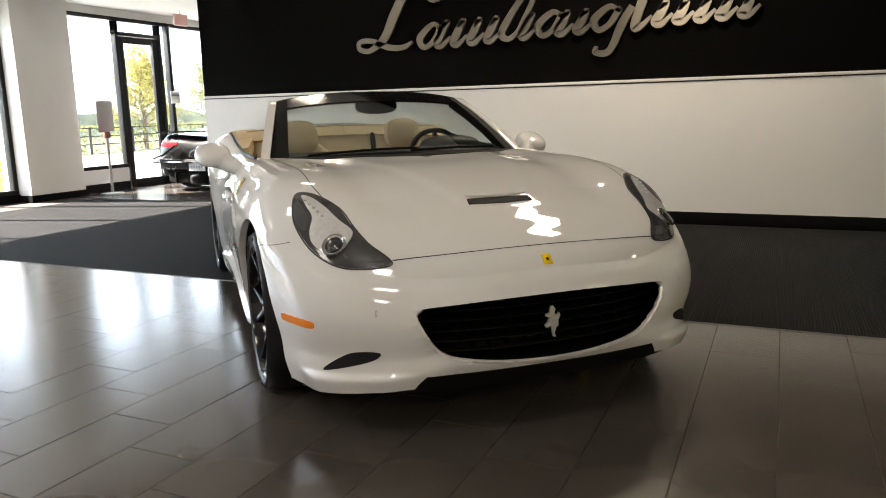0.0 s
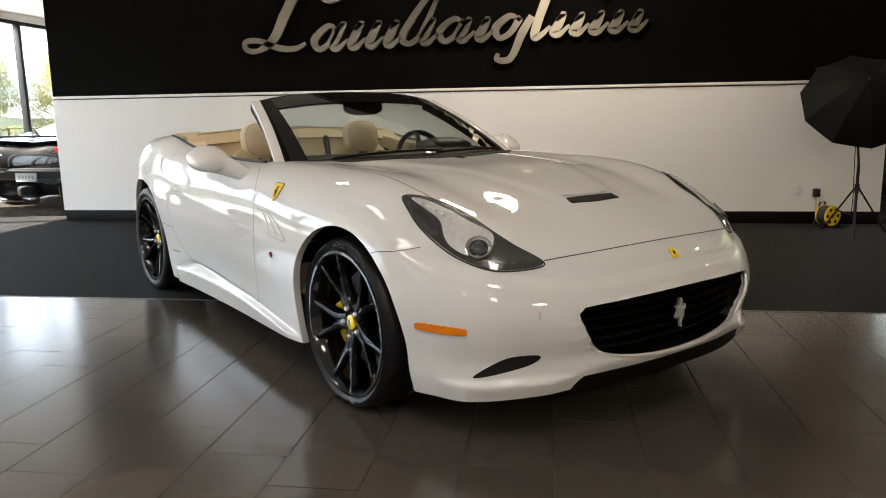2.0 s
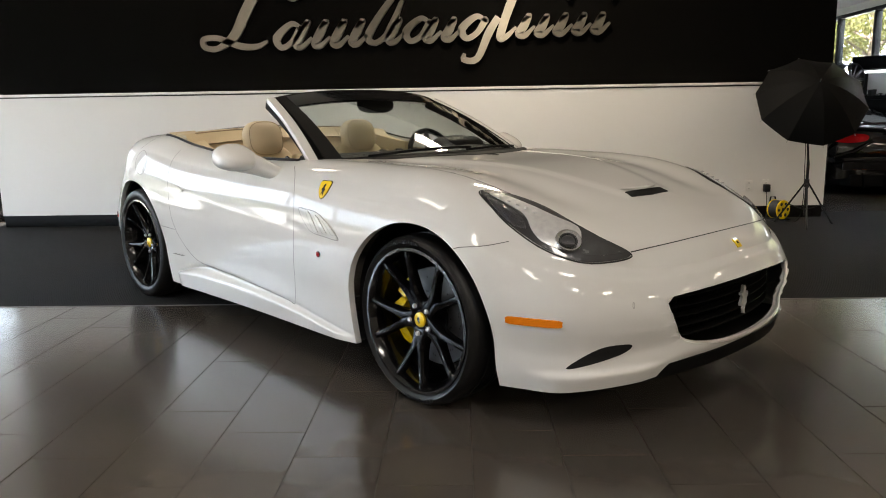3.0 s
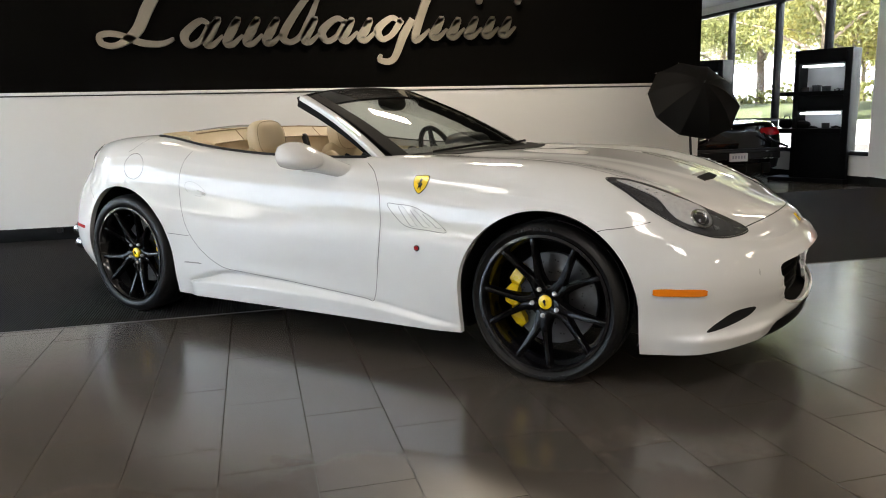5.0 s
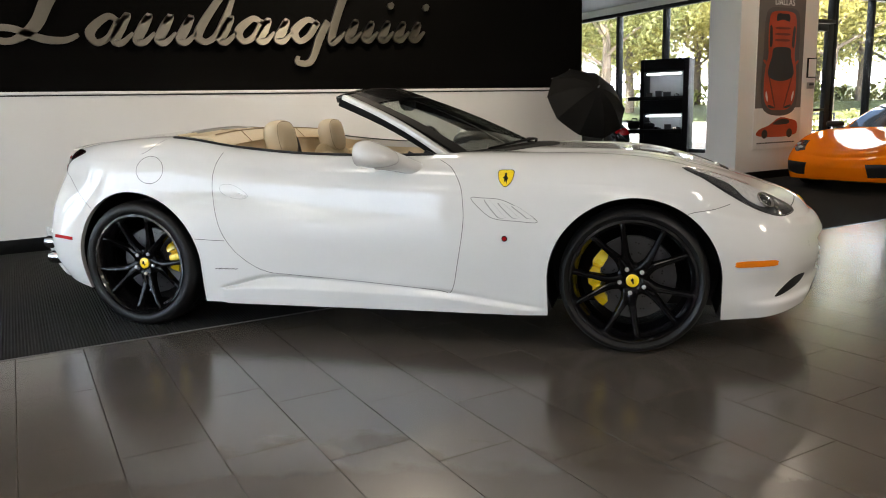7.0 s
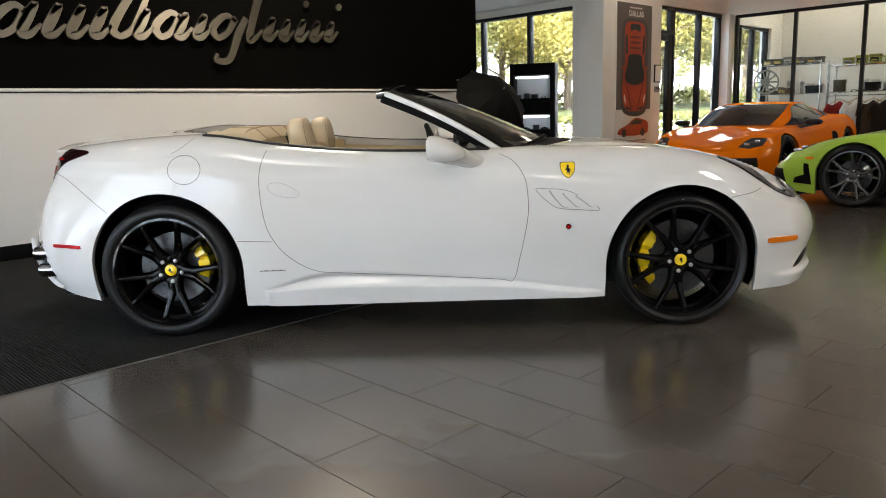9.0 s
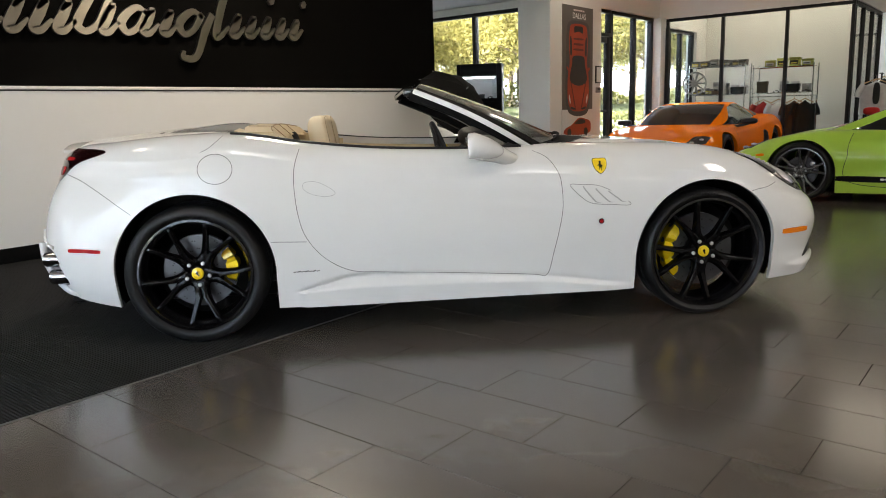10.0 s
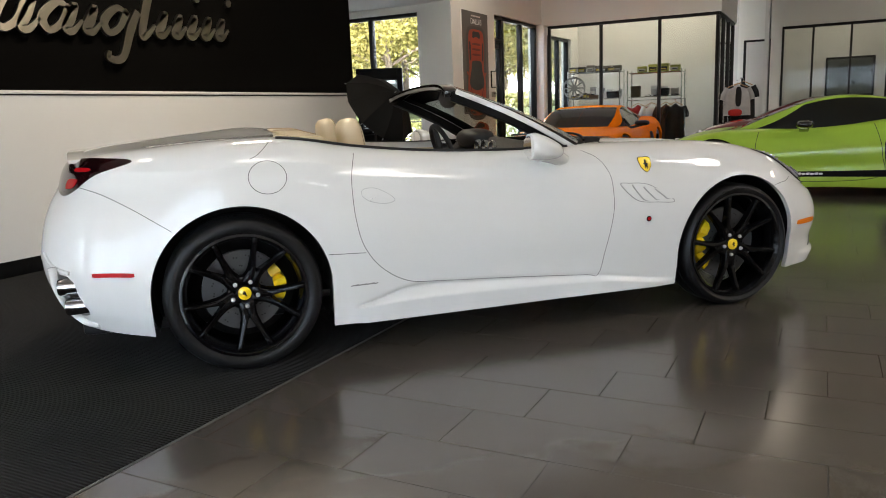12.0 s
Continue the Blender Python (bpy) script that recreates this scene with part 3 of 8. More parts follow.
def arch_hole(xc, zc, r):
    def f(p):
        up = np.maximum(p[:, 2] - zc, 0)
        val = r - np.hypot(p[:, 0] - xc, up)
        return np.where(np.abs(p[:, 1]) > 0.5, val, -1.0)
    return f


def bvh_of(me):
    from mathutils.bvhtree import BVHTree
    return BVHTree.FromPolygons([w.co.copy() for w in me.vertices], [tuple(p.vertices) for p in me.polygons])


def onto(tree, p, way, lift=0.0):
    """The place where a ray from p meets the skin, lifted along its normal; and that normal."""
    way = Vector(way).normalized()
    hit, nor, _, _ = tree.ray_cast(Vector(p) - way * 0.25, way, 0.6)
    if hit is None:
        hit, nor, _, _ = tree.find_nearest(Vector(p))
    if nor.dot(Vector(way)) > 0:
        nor = -nor
    return hit + nor * lift, nor


def ribbon(tree, pts, way, width, lift=0.0012, closed=False):
    """A thin band laid on the skin."""
    bm = bmesh.new()
    hits = [onto(tree, p, way, lift) for p in pts]
    n = len(hits)
    pairs = []
    for i, (h, nor) in enumerate(hits):
        a = hits[(i - 1) % n][0] if closed or i else h
        b = hits[(i + 1) % n][0] if closed or i < n - 1 else h
        w = (b - a).normalized().cross(nor).normalized() * width / 2
        pairs.append((bm.verts.new(h + w), bm.verts.new(h - w)))
    for i in range(n if closed else n - 1):
        (a, b), (c, d) = pairs[i], pairs[(i + 1) % n]
        bm.faces.new((a, b, d, c))
    return bm


def patch(tree, loop, way, lift=0.003, rows=12, rim=True):
    """A piece of skin inside a closed loop of points, lifted off and closed along its edge."""
    bm = bmesh.new()
    mid = sum((Vector(p) for p in loop), Vector()) / len(loop)
    rings = []
    for k in range(rows + 1):
        t = 1 - k / rows
        if k == rows:
            rings.append([bm.verts.new(onto(tree, mid, way, lift)[0])])
            continue
        rings.append([bm.verts.new(onto(tree, mid + (Vector(p) - mid) * t, way, lift)[0]) for p in loop])
    n = len(loop)
    for a, b in zip(rings[:-1], rings[1:]):
        for i in range(n):
            if len(b) == 1:
                bm.faces.new((a[i], a[(i + 1) % n], b[0]))
            else:
                bm.faces.new((a[i], a[(i + 1) % n], b[(i + 1) % n], b[i]))
    if rim:
        low = [bm.verts.new(onto(tree, Vector(p), way, -0.004)[0]) for p in loop]
        for i in range(n):
            bm.faces.new((rings[0][(i + 1) % n], rings[0][i], low[i], low[(i + 1) % n]))
    return bm


def rounded(bm, c, r, p=2.6, tilt=None, nu=28, nv=16):
    """A soft cushion-like solid at c with half sizes r."""
    def s(a):
        return math.copysign(abs(a) ** (2 / p), a)
    rot = (tilt or Matrix.Identity(3))
    rows = []
    for j in range(1, nv):
        ph = -math.pi / 2 + math.pi * j / nv
        rows.append([bm.verts.new(Vector(c) + rot @ Vector((r[0] * s(math.cos(ph)) * s(math.cos(2 * math.pi * i / nu)),
                    r[1] * s(math.cos(ph)) * s(math.sin(2 * math.pi * i / nu)), r[2] * s(math.sin(ph))))) for i in range(nu)])
    lo = bm.verts.new(Vector(c) - rot @ Vector((0, 0, r[2])))
    hi = bm.verts.new(Vector(c) + rot @ Vector((0, 0, r[2])))
    for a, b in zip(rows[:-1], rows[1:]):
        for i in range(nu):
            bm.faces.new((a[i], a[(i + 1) % nu], b[(i + 1) % nu], b[i]))
    for i in range(nu):
        bm.faces.new((lo, rows[0][(i + 1) % nu], rows[0][i]))
        bm.faces.new((hi, rows[-1][i], rows[-1][(i + 1) % nu]))
    return bm


def prism(bm, sections):
    """A bar through four-cornered sections."""
    rings = [[bm.verts.new(p) for p in s] for s in sections]
    for a, b in zip(rings[:-1], rings[1:]):
        for k in range(4):
            bm.faces.new((a[k], a[(k + 1) % 4], b[(k + 1) % 4], b[k]))
    bm.faces.new(rings[0][::-1])
    bm.faces.new(rings[-1])


BOLT = mat("bright_wheel_bolt", (0.6, 0.6, 0.6), 0.25, 0.4)
TYRES = {}


def wheel(car, x, side, z, R, w, rim_r, face, rim_mat, spokes=5, split=16, caliper=None, cap=None, disc_r=0.19, turn=0.0, caliper_at=180):
    """A road wheel: rim with paired spokes, tyre, disc, caliper, centre cap and bolts. side -1: the car's right."""
    key = (R, w, rim_r, face, rim_mat.name, spokes, split)
    if key not in TYRES:
        h = w / 2
        tyre = turned_mesh("tyre", [(rim_r - 0.012, -h + 0.028), (rim_r, -h + 0.016), (rim_r + 0.008, -h + 0.008), (rim_r + 0.018, -h + 0.001), (rim_r * 0.55 + R * 0.45, -h - 0.003), (R - 0.022, -h + 0.003), (R - 0.012, -h + 0.012),
                                    (R - 0.003, -h + 0.034), (R, -h + 0.060), (R, -0.042), (R - 0.007, -0.040), (R - 0.007, -0.030), (R, -0.028), (R, 0.028), (R - 0.007, 0.030), (R - 0.007, 0.040), (R, 0.042),
                                    (R, h - 0.06), (R - 0.012, h - 0.014), (rim_r + 0.03, h), (rim_r - 0.012, h - 0.03)], RUBBER, 72, close=True, sharp=40)
        bm = bmesh.new()
        v, f = turned([(rim_r + 0.006, -h + 0.012), (rim_r + 0.004, -h + 0.004), (rim_r - 0.008, -h + 0.003), (rim_r - 0.016, -h + 0.016), (rim_r - 0.03, -h + 0.05), (rim_r - 0.036, h - 0.05),
                       (rim_r - 0.01, h - 0.02), (rim_r + 0.002, h - 0.02)], 72, close=False)
        vs = [bm.verts.new(p) for p in v]
        for q in f:
            bm.faces.new([vs[i] for i in q])
        tip = -h + 0.012
        hub = turned_mesh("hub", [(0.0, face + 0.004), (0.056, face + 0.004), (0.074, face + 0.010), (0.080, face + 0.022), (0.076, face + 0.07)], rim_mat, 40)
        arms = []
        for sg in (-1, 1):
            b2 = bmesh.new()
            st = []
            knee, a1 = Vector((sg * 0.0115, 0.100)), math.pi / 2 - sg * radians(split)
            end = Vector(((rim_r - 0.010) * math.cos(a1), (rim_r - 0.010) * math.sin(a1)))
            for t in (0.0, 0.13, 0.24, 0.36, 0.6, 0.85, 1.0):
                c2 = Vector((sg * 0.0115, 0.035)).lerp(knee, t / 0.24) if t <= 0.24 else knee.lerp(end, (t - 0.24) / 0.76)
                if t == 0.24:
                    c2.x += sg * 0.0015
                r, a = c2.length, math.atan2(c2.y, c2.x)
                hw = 0.0118 + 0.0170 * max(0.0, 1 - t / 0.5) ** 1.3
                y = face + (tip - face) * t**1.4 + (0.0006 if sg > 0 else 0.0)
                c = Vector((r * math.cos(a), y, r * math.sin(a)))
                tn = Vector((-math.sin(a), 0, math.cos(a)))
                th = 0.046 - 0.018 * t
                st.append([c + tn * hw * 0.85, c - tn * hw * 0.85, c - tn * hw * 1.35 + Vector((0, th, 0)), c + tn * hw * 1.35 + Vector((0, th, 0))])
            prism(b2, st)
            bmesh.ops.bevel(b2, geom=list(b2.edges), offset=0.002, segments=1, affect="EDGES")
            arms.append(mesh_bm("spoke", b2, rim_mat, sharp=40))
        rim = mesh_bm("wheel", bm, RIM_SATIN if rim_mat is RIM_BLACK else rim_mat, sharp=30)
        TYRES[key] = (tyre, rim, hub, arms)
    tyre, rim, hub, arms = TYRES[key]
    wl = part("wheel", rim, car, "black five-spoke alloy wheel" if rim_mat is RIM_BLACK else "dark alloy wheel")
    wl.matrix_basis = Matrix.Translation((x, 0, z)) @ (pose(0, 0, 0, 0, turn, 0) if side < 0 else pose(0, 0, 0, 0, turn, 180))
    part("hub", hub, wl)
    for i in range(spokes):
        for arm in arms:
            part("spoke", arm, wl, at=Matrix.Rotation(2 * math.pi * i / spokes, 4, "Y"))
    return wl, tyre


def dress_wheel(wl, tyre, y, face, side, caliper, cap, disc_r, turn, caliper_x, rim_r):
    """Puts a wheel at its track and hangs its tyre, disc, caliper, cap and bolts on it."""
    wl.matrix_basis = Matrix.Translation((0, y, 0)) @ wl.matrix_basis
    part("tyre", tyre, wl, "black low-profile tyre")
    if rim_r > 0.285:
        # raised marking on the sidewall, as plain bars
        bm = bmesh.new()
        R = max(v.co.x for v in tyre.vertices)
        h = min(v.co.y for v in tyre.vertices)
        for mid in (68, 248):
            for k in range(9):
                a = radians(mid - 12 + 3 * k + (4 if k > 5 else 0))
                r0, r1 = rim_r + 0.020, R - 0.022
                tn = Vector((-math.sin(a), 0, math.cos(a))) * (0.0055 if k % 3 else 0.0035)
                rd = Vector((math.cos(a), 0, math.sin(a)))
                prism(bm, [[rd * r + tn + Vector((0, y, 0)) for r, y in ((r0, h - 0.0012), (r1, h - 0.0012), (r1, h + 0.004), (r0, h + 0.004))],
                           [rd * r - tn + Vector((0, y, 0)) for r, y in ((r0, h - 0.0012), (r1, h - 0.0012), (r1, h + 0.004), (r0, h + 0.004))]])
        part("tyre_marking", mesh_bm("tyre_marking", bm, TYRE_MARK, smooth=False), wl, "raised grey bars on the tyre wall")["kind"] = "stuff"
    d = turned_mesh("brake_disc", [(0.075, face + 0.085), (disc_r, face + 0.085), (disc_r, face + 0.115), (0.075, face + 0.115)], DISC, 48, close=True)
    part("brake_disc", d, wl, "grey drilled brake disc")
    hb = bmesh.new()
    for k in range(60):
        a, r = k * 2.39996, 0.085 + (disc_r - 0.097) * ((k * 7) % 60) / 60
        bmesh.ops.create_circle(hb, cap_ends=True, segments=8, radius=0.0042, matrix=Matrix.Translation((r * math.cos(a), face + 0.0838, r * math.sin(a))) @ Matrix.Rotation(radians(90), 4, "X"))
    part("disc_hole", mesh_bm("disc_hole", hb, GAP, smooth=False), wl, "drilled holes of the brake disc")["kind"] = "stuff"
    if caliper:
        span = 46 if rim_r > 0.285 else 29
        bm = bmesh.new()
        s0, s1 = radians(caliper_x - span), radians(caliper_x + span)
        st = []
        for k in range(13):
            a = s0 + (s1 - s0) * k / 12
            ri, ro = disc_r - 0.050, disc_r + 0.010 - 0.012 * abs(k - 6) / 6
            ro -= 0.011 if k in (4, 8) else 0.0
            ri += 0.009 if k in (4, 8) else 0.016 if k in (0, 12) else 0.0
            bulge = 0.012 * math.cos((k - 6) / 6 * 1.4) - (0.026 if k in (4, 8) else 0.0) - (0.012 if k in (0, 12) else 0.0)
            q = lambda r, yy: Vector((r * math.cos(a), yy, r * math.sin(a)))
            st.append([q(ri, face + 0.052 - bulge), q(ro, face + 0.056 - bulge), q(ro, face + 0.135), q(ri, face + 0.135)])
        prism(bm, st)
        cob = part("caliper", mesh_bm("caliper", bm, caliper, sharp=50), wl, "yellow brake caliper" if caliper is YELLOW else "silver brake caliper")
        cob.matrix_basis = Matrix.Rotation(-radians(turn), 4, "Y")
    if cap:
        part("centre_cap", turned_mesh("centre_cap", [(0.0, face - 0.008), (0.020, face - 0.0075), (0.030, face - 0.003), (0.031, face + 0.008)], cap, 32), wl, "yellow centre cap")
        bm = bmesh.new()
        slab(bm, [(-0.006, -0.014), (0.004, -0.013), (0.002, -0.004), (0.009, 0.002), (0.006, 0.013), (-0.001, 0.010), (-0.008, 0.004), (-0.004, -0.003)], -0.0012, lambda a, b, dd: (a, face - 0.0075 + dd, b))
        part("cap_emblem", mesh_bm("cap_emblem", bm, GLOSS_BLACK, smooth=False), wl, "small black emblem")
    for k in range(5):
        a = 2 * math.pi * k / 5 + math.pi / 2
        bolt = turned_mesh("bolt", [(0.0, face - 0.012), (0.008, face - 0.011), (0.0105, face - 0.006), (0.0105, face + 0.02)], BOLT, 12)
        part("bolt", bolt, wl, at=Matrix.Translation((0.059 * math.cos(a), 0, 0.059 * math.sin(a))))

# ---- the white convertible ----
FLANK = sp((0, 0.032), (0.12, 0.018), (0.3, 0.004), (0.48, -0.010), (0.6, -0.015), (0.74, -0.011), (0.86, -0.003), (0.93, 0.007), (1.0, 0.026))
WEDGE = sp((0, 0.032), (0.12, 0.018), (0.3, 0.005), (0.48, -0.004), (0.6, -0.006), (0.74, 0.006), (0.86, 0.030), (0.93, 0.050), (1.0, 0.085))
NOSE = sp((0, 0.016), (0.15, 0.008), (0.3, 0.02), (0.5, 0.014), (0.75, 0.018), (0.86, 0.029), (0.93, 0.037), (1.0, 0.052))
TAIL = sp((0, 0.05), (0.15, 0.010), (0.35, 0.004), (0.5, 0.030), (0.72, 0.080), (0.9, 0.132), (1.0, 0.132))


SILL_UPPER = sp((-2.3, 0.07), (-2.13, 0.117), (-1.913, 0.205), (-1.59, 0.212), (-1.2, 0.182), (-0.86, 0.148), (-0.45, 0.068), (-0.2, 0.05))
SILL_LOWER = sp((-2.3, 0.05), (-2.13, 0.105), (-1.913, 0.122), (-1.59, 0.125), (-1.2, 0.115), (-0.86, 0.095), (-0.45, 0.030), (-0.2, 0.02))


def MOUTH(p):
    ay = np.abs(p[:, 1])
    zz = p[:, 2]
    hw = 0.515 - 0.10 * np.clip((0.525 - zz) / 0.2, 0, 1.2) ** 1.5
    a, b, c = hw - ay, 0.534 - 0.027 * (ay / 0.5) ** 2 - zz, zz - 0.288 - 0.06 * (ay / 0.5) ** 2
    k = 0.016
    val = -k * np.log(np.exp(-a / k) + np.exp(-b / k) + np.exp(-c / k))
    return np.where(p[:, 0] > 0.6, val, -1.0)


def OUTLET(p):
    """The notch in each rear bumper corner through which the exhaust pipes show."""
    x, ay, z = p[:, 0], np.abs(p[:, 1]), p[:, 2]
    a, b, c, d = z - 0.300 - 0.25 * np.clip(x + 3.36, 0, 0.2), 0.486 - z, -3.408 + (0.486 - z) * 0.42 - x, x + 3.485
    k = 0.007
    val = -k * np.log(np.exp(-a / k) + np.exp(-b / k) + np.exp(-c / k) + np.exp(-d / k))
    return np.where((x < -3.2) & (ay > 0.55), val, -1.0)


def convertible():
    car = thing("convertible_car", "white open sports convertible with beige leather and black wheels", "car",
                pose(-1.349, 3.135, 0.0, 0, 0, -45.3))
    side = sp((0.55, 0.84), (0.40, 0.905), (0.1, 0.945), (-0.3, 0.952), (-0.65, 0.948), (-1.2, 0.928), (-1.8, 0.926), (-2.3, 0.948), (-2.75, 0.952), (-3.1, 0.915), (-3.36, 0.83))
    half = outline(lambda y: 0.955 - 0.50 * y**2.5, lambda y: -3.62 + 0.42 * y**2.6, side)
    mid = sp((1.0, 0.685), (0.86, 0.690), (0.78, 0.702), (0.70, 0.722), (0.60, 0.757), (0.44, 0.812), (0.25, 0.862), (0.0, 0.908), (-0.3, 0.930), (-0.6, 0.945), (-1.0, 0.93), (-2.0, 0.98), (-2.3, 1.055), (-2.5, 1.095), (-2.8, 1.082), (-3.1, 1.055), (-3.4, 1.028), (-3.62, 1.015))
    crest = sp((1.0, 0.66), (0.75, 0.685), (0.6, 0.735), (0.45, 0.795), (0.27, 0.86), (0.08, 0.905), (-0.1, 0.925), (-0.42, 0.937), (-0.8, 0.945), (-1.3, 0.945), (-1.8, 0.968), (-2.1, 1.0), (-2.46, 1.055), (-2.75, 1.05), (-3.1, 1.025), (-3.4, 1.0), (-3.62, 0.99))
    wide = sp((1.0, 0.5), (0.6, 0.60), (0.2, 0.66), (-0.4, 0.68), (-0.8, 0.74), (-2.2, 0.76), (-2.8, 0.70), (-3.6, 0.55))

    def top(x, y):
        w = wide(x)
        t = np.clip(y / w, 0, 1)
        base = mid(x) + (crest(x) - mid(x)) * (t * t * (3 - 2 * t))
        valley = np.exp(-((y - 0.74 * w) / 0.10) ** 2) * 0.014 * np.clip((0.55 - x) / 0.2, 0, 1) * np.clip((x + 0.7) / 0.2, 0, 1)
        dome = 0.007 / (1 + np.exp(np.clip((y - 0.165 - 0.30 * (0.45 - x)) / 0.008, -40, 40))) * np.clip((0.50 - x) / 0.08, 0, 1) * np.clip((x + 0.72) / 0.2, 0, 1)
        return base + dome - valley - 0.055 * np.clip((y - w) / 0.25, 0, 1) ** 2
    low = sp((1.0, 0.250), (0.93, 0.249), (0.905, 0.243), (0.885, 0.229), (0.865, 0.216), (0.83, 0.208), (0.74, 0.192), (0.55, 0.168), (0.36, 0.166), (-0.4, 0.166), (-2.3, 0.162), (-3.05, 0.19), (-3.35, 0.23), (-3.62, 0.30))

    def inset(g, x):
        front = np.clip((x - 0.3) / 0.35, 0, 1)
        rear = np.clip((-2.70 - x) / 0.62, 0, 1)
        rear = rear * rear * (3 - 2 * rear)
        door = np.clip(1 - np.abs(x + 1.35) / 0.95, 0, 1) ** 0.7
        curve = FLANK(g)
        skirt = 0.014 * door * np.exp(-((g - 0.30) / 0.13) ** 2)
        corner = np.clip((x - 0.50) / 0.12, 0, 1) * np.clip((0.865 - x) / 0.05, 0, 1)
        nose = front * NOSE(g) - 0.024 * corner / (1 + np.exp((g - 0.15) / 0.012))
        tail = rear * TAIL(g)
        line = np.clip((-0.42 - x) / 1.8, 0, 1)
        away = np.clip((-0.40 - x) / 0.15, 0, 1) * np.clip((x + 2.45) / 0.3, 0, 1)
        q = g - (0.62 + 0.22 * line)
        ridge = away * (0.005 * np.exp(-(q / 0.04) ** 2) - 0.003 * np.exp(-((q + 0.10) / 0.06) ** 2))
        upper, lower = SILL_UPPER(x), SILL_LOWER(x)
        run = np.clip((-0.40 - x) / 0.12, 0, 1) * np.clip((x + 2.17) / 0.05, 0, 1)
        t = np.clip((upper - g) / (upper - lower), 0, 1)
        under = 1 / (1 + np.exp(np.clip((g - upper) / 0.007, -40, 40)))
        scoop = 0.008 + 0.030 * np.clip((-1.30 - x) / 0.55, 0, 1)
        sill = run * (0.020 * t * t * (3 - 2 * t) - scoop * under * (1 - t) ** 1.3)
        return curve + 0.4 * skirt + nose + tail - 0.18 * ridge - sill
    v, f = shell(half, top, low, inset, (0.30, -3.0)[::-1], levels=150, rings=44, drop=0.078, soft=0.052)
    v, f = cut(v, f, arch_hole(0.0, 0.343, 0.396), True)
    v, f = cut(v, f, arch_hole(-2.67, 0.366, 0.400), True)

    def cockpit(p):
        ay = np.abs(p[:, 1])
        a = 0.775 - ay
        b = p[:, 0] + 2.43 - 0.10 * (ay / 0.775) ** 2
        c = -0.60 - 0.24 * (ay / 0.72) ** 2 - p[:, 0]
        k = 0.035
        val = -k * np.log(np.exp(-a / k) + np.exp(-b / k) + np.exp(-c / k))
        return np.where(p[:, 2] > 0.82, val, -1.0)
    v, f = cut(v, f, cockpit)

    v, f = cut(v, f, MOUTH)
    v, f = cut(v, f, OUTLET)
    # turned-in edges of arches, cockpit and mouth
    def arch_pick(p):
        near = (np.hypot(p[:, 0], np.maximum(p[:, 2] - 0.343, 0)) < 0.412) | (np.hypot(p[:, 0] + 2.67, np.maximum(p[:, 2] - 0.366, 0)) < 0.416)
        return near & (np.abs(p[:, 1]) > 0.5)
    v, f = hem(v, f, arch_pick, lambda p: p - np.sign(p[:, [1]]) * [0, 0.03, 0])
    v, f = hem(v, f, lambda p: (p[:, 2] > 0.82) & (p[:, 0] < -0.4), lambda p: p - [0, 0, 0.06])
    v, f = hem(v, f, lambda p: (p[:, 0] > 0.6) & (p[:, 2] > 0.27) & (np.abs(p[:, 1]) < 0.56), lambda p: p - [0.028, 0, 0])
    v, f = hem(v, f, lambda p: (p[:, 0] < -3.2) & (np.abs(p[:, 1]) > 0.53) & (p[:, 2] > 0.285) & (p[:, 2] < 0.51), lambda p: p + np.column_stack([np.full(len(p), 0.035), -0.03 * np.sign(p[:, 1]), np.zeros(len(p))]))
    body_me = skin_mesh("body", v, f, PAINT_WHITE)
    part("body", body_me, car, "glossy white painted bodywork")
    tree = bvh_of(body_me)
    return car, tree



CAR, SKIN = convertible()
for cx, cz, R, w, y, fc in ((0.0, 0.345, 0.345, 0.245, 0.815, -0.080), (-2.67, 0.356, 0.356, 0.285, 0.800, -0.085)):
    for side_ in (-1, 1):
        wl, ty = wheel(CAR, cx, side_, cz, R, w, 0.290 if cx == 0 else 0.280, fc, RIM_BLACK, split=16, turn=-26 if cx == 0 else -42)
        dress_wheel(wl, ty, side_ * y, fc, side_, YELLOW, YELLOW, 0.20 if cx == 0 else 0.188, -26 if cx == 0 else -42, 180 if (cx == 0) == (side_ < 0) else 10 if cx else 0, 0.290 if cx == 0 else 0.280)

# ---- details of the convertible ----
OUT = Vector((0, 1, 0))


def screen_at(s, t, out=0.0):
    """A place on the windscreen; s from -1 (the car's right) to 1, t from its foot to its top."""
    a = Vector((-0.545 - 0.315 * s * s, 0.735 * s, 0.930 - 0.025 * s * s))
    b = Vector((-1.455 - 0.065 * s * s, 0.60 * s, 1.300 - 0.030 * s * s - 0.025 * s**4))
    return a + (b - a) * t + Vector((0.38, 0, 0.92)) * (0.022 * math.sin(math.pi * t) + out)


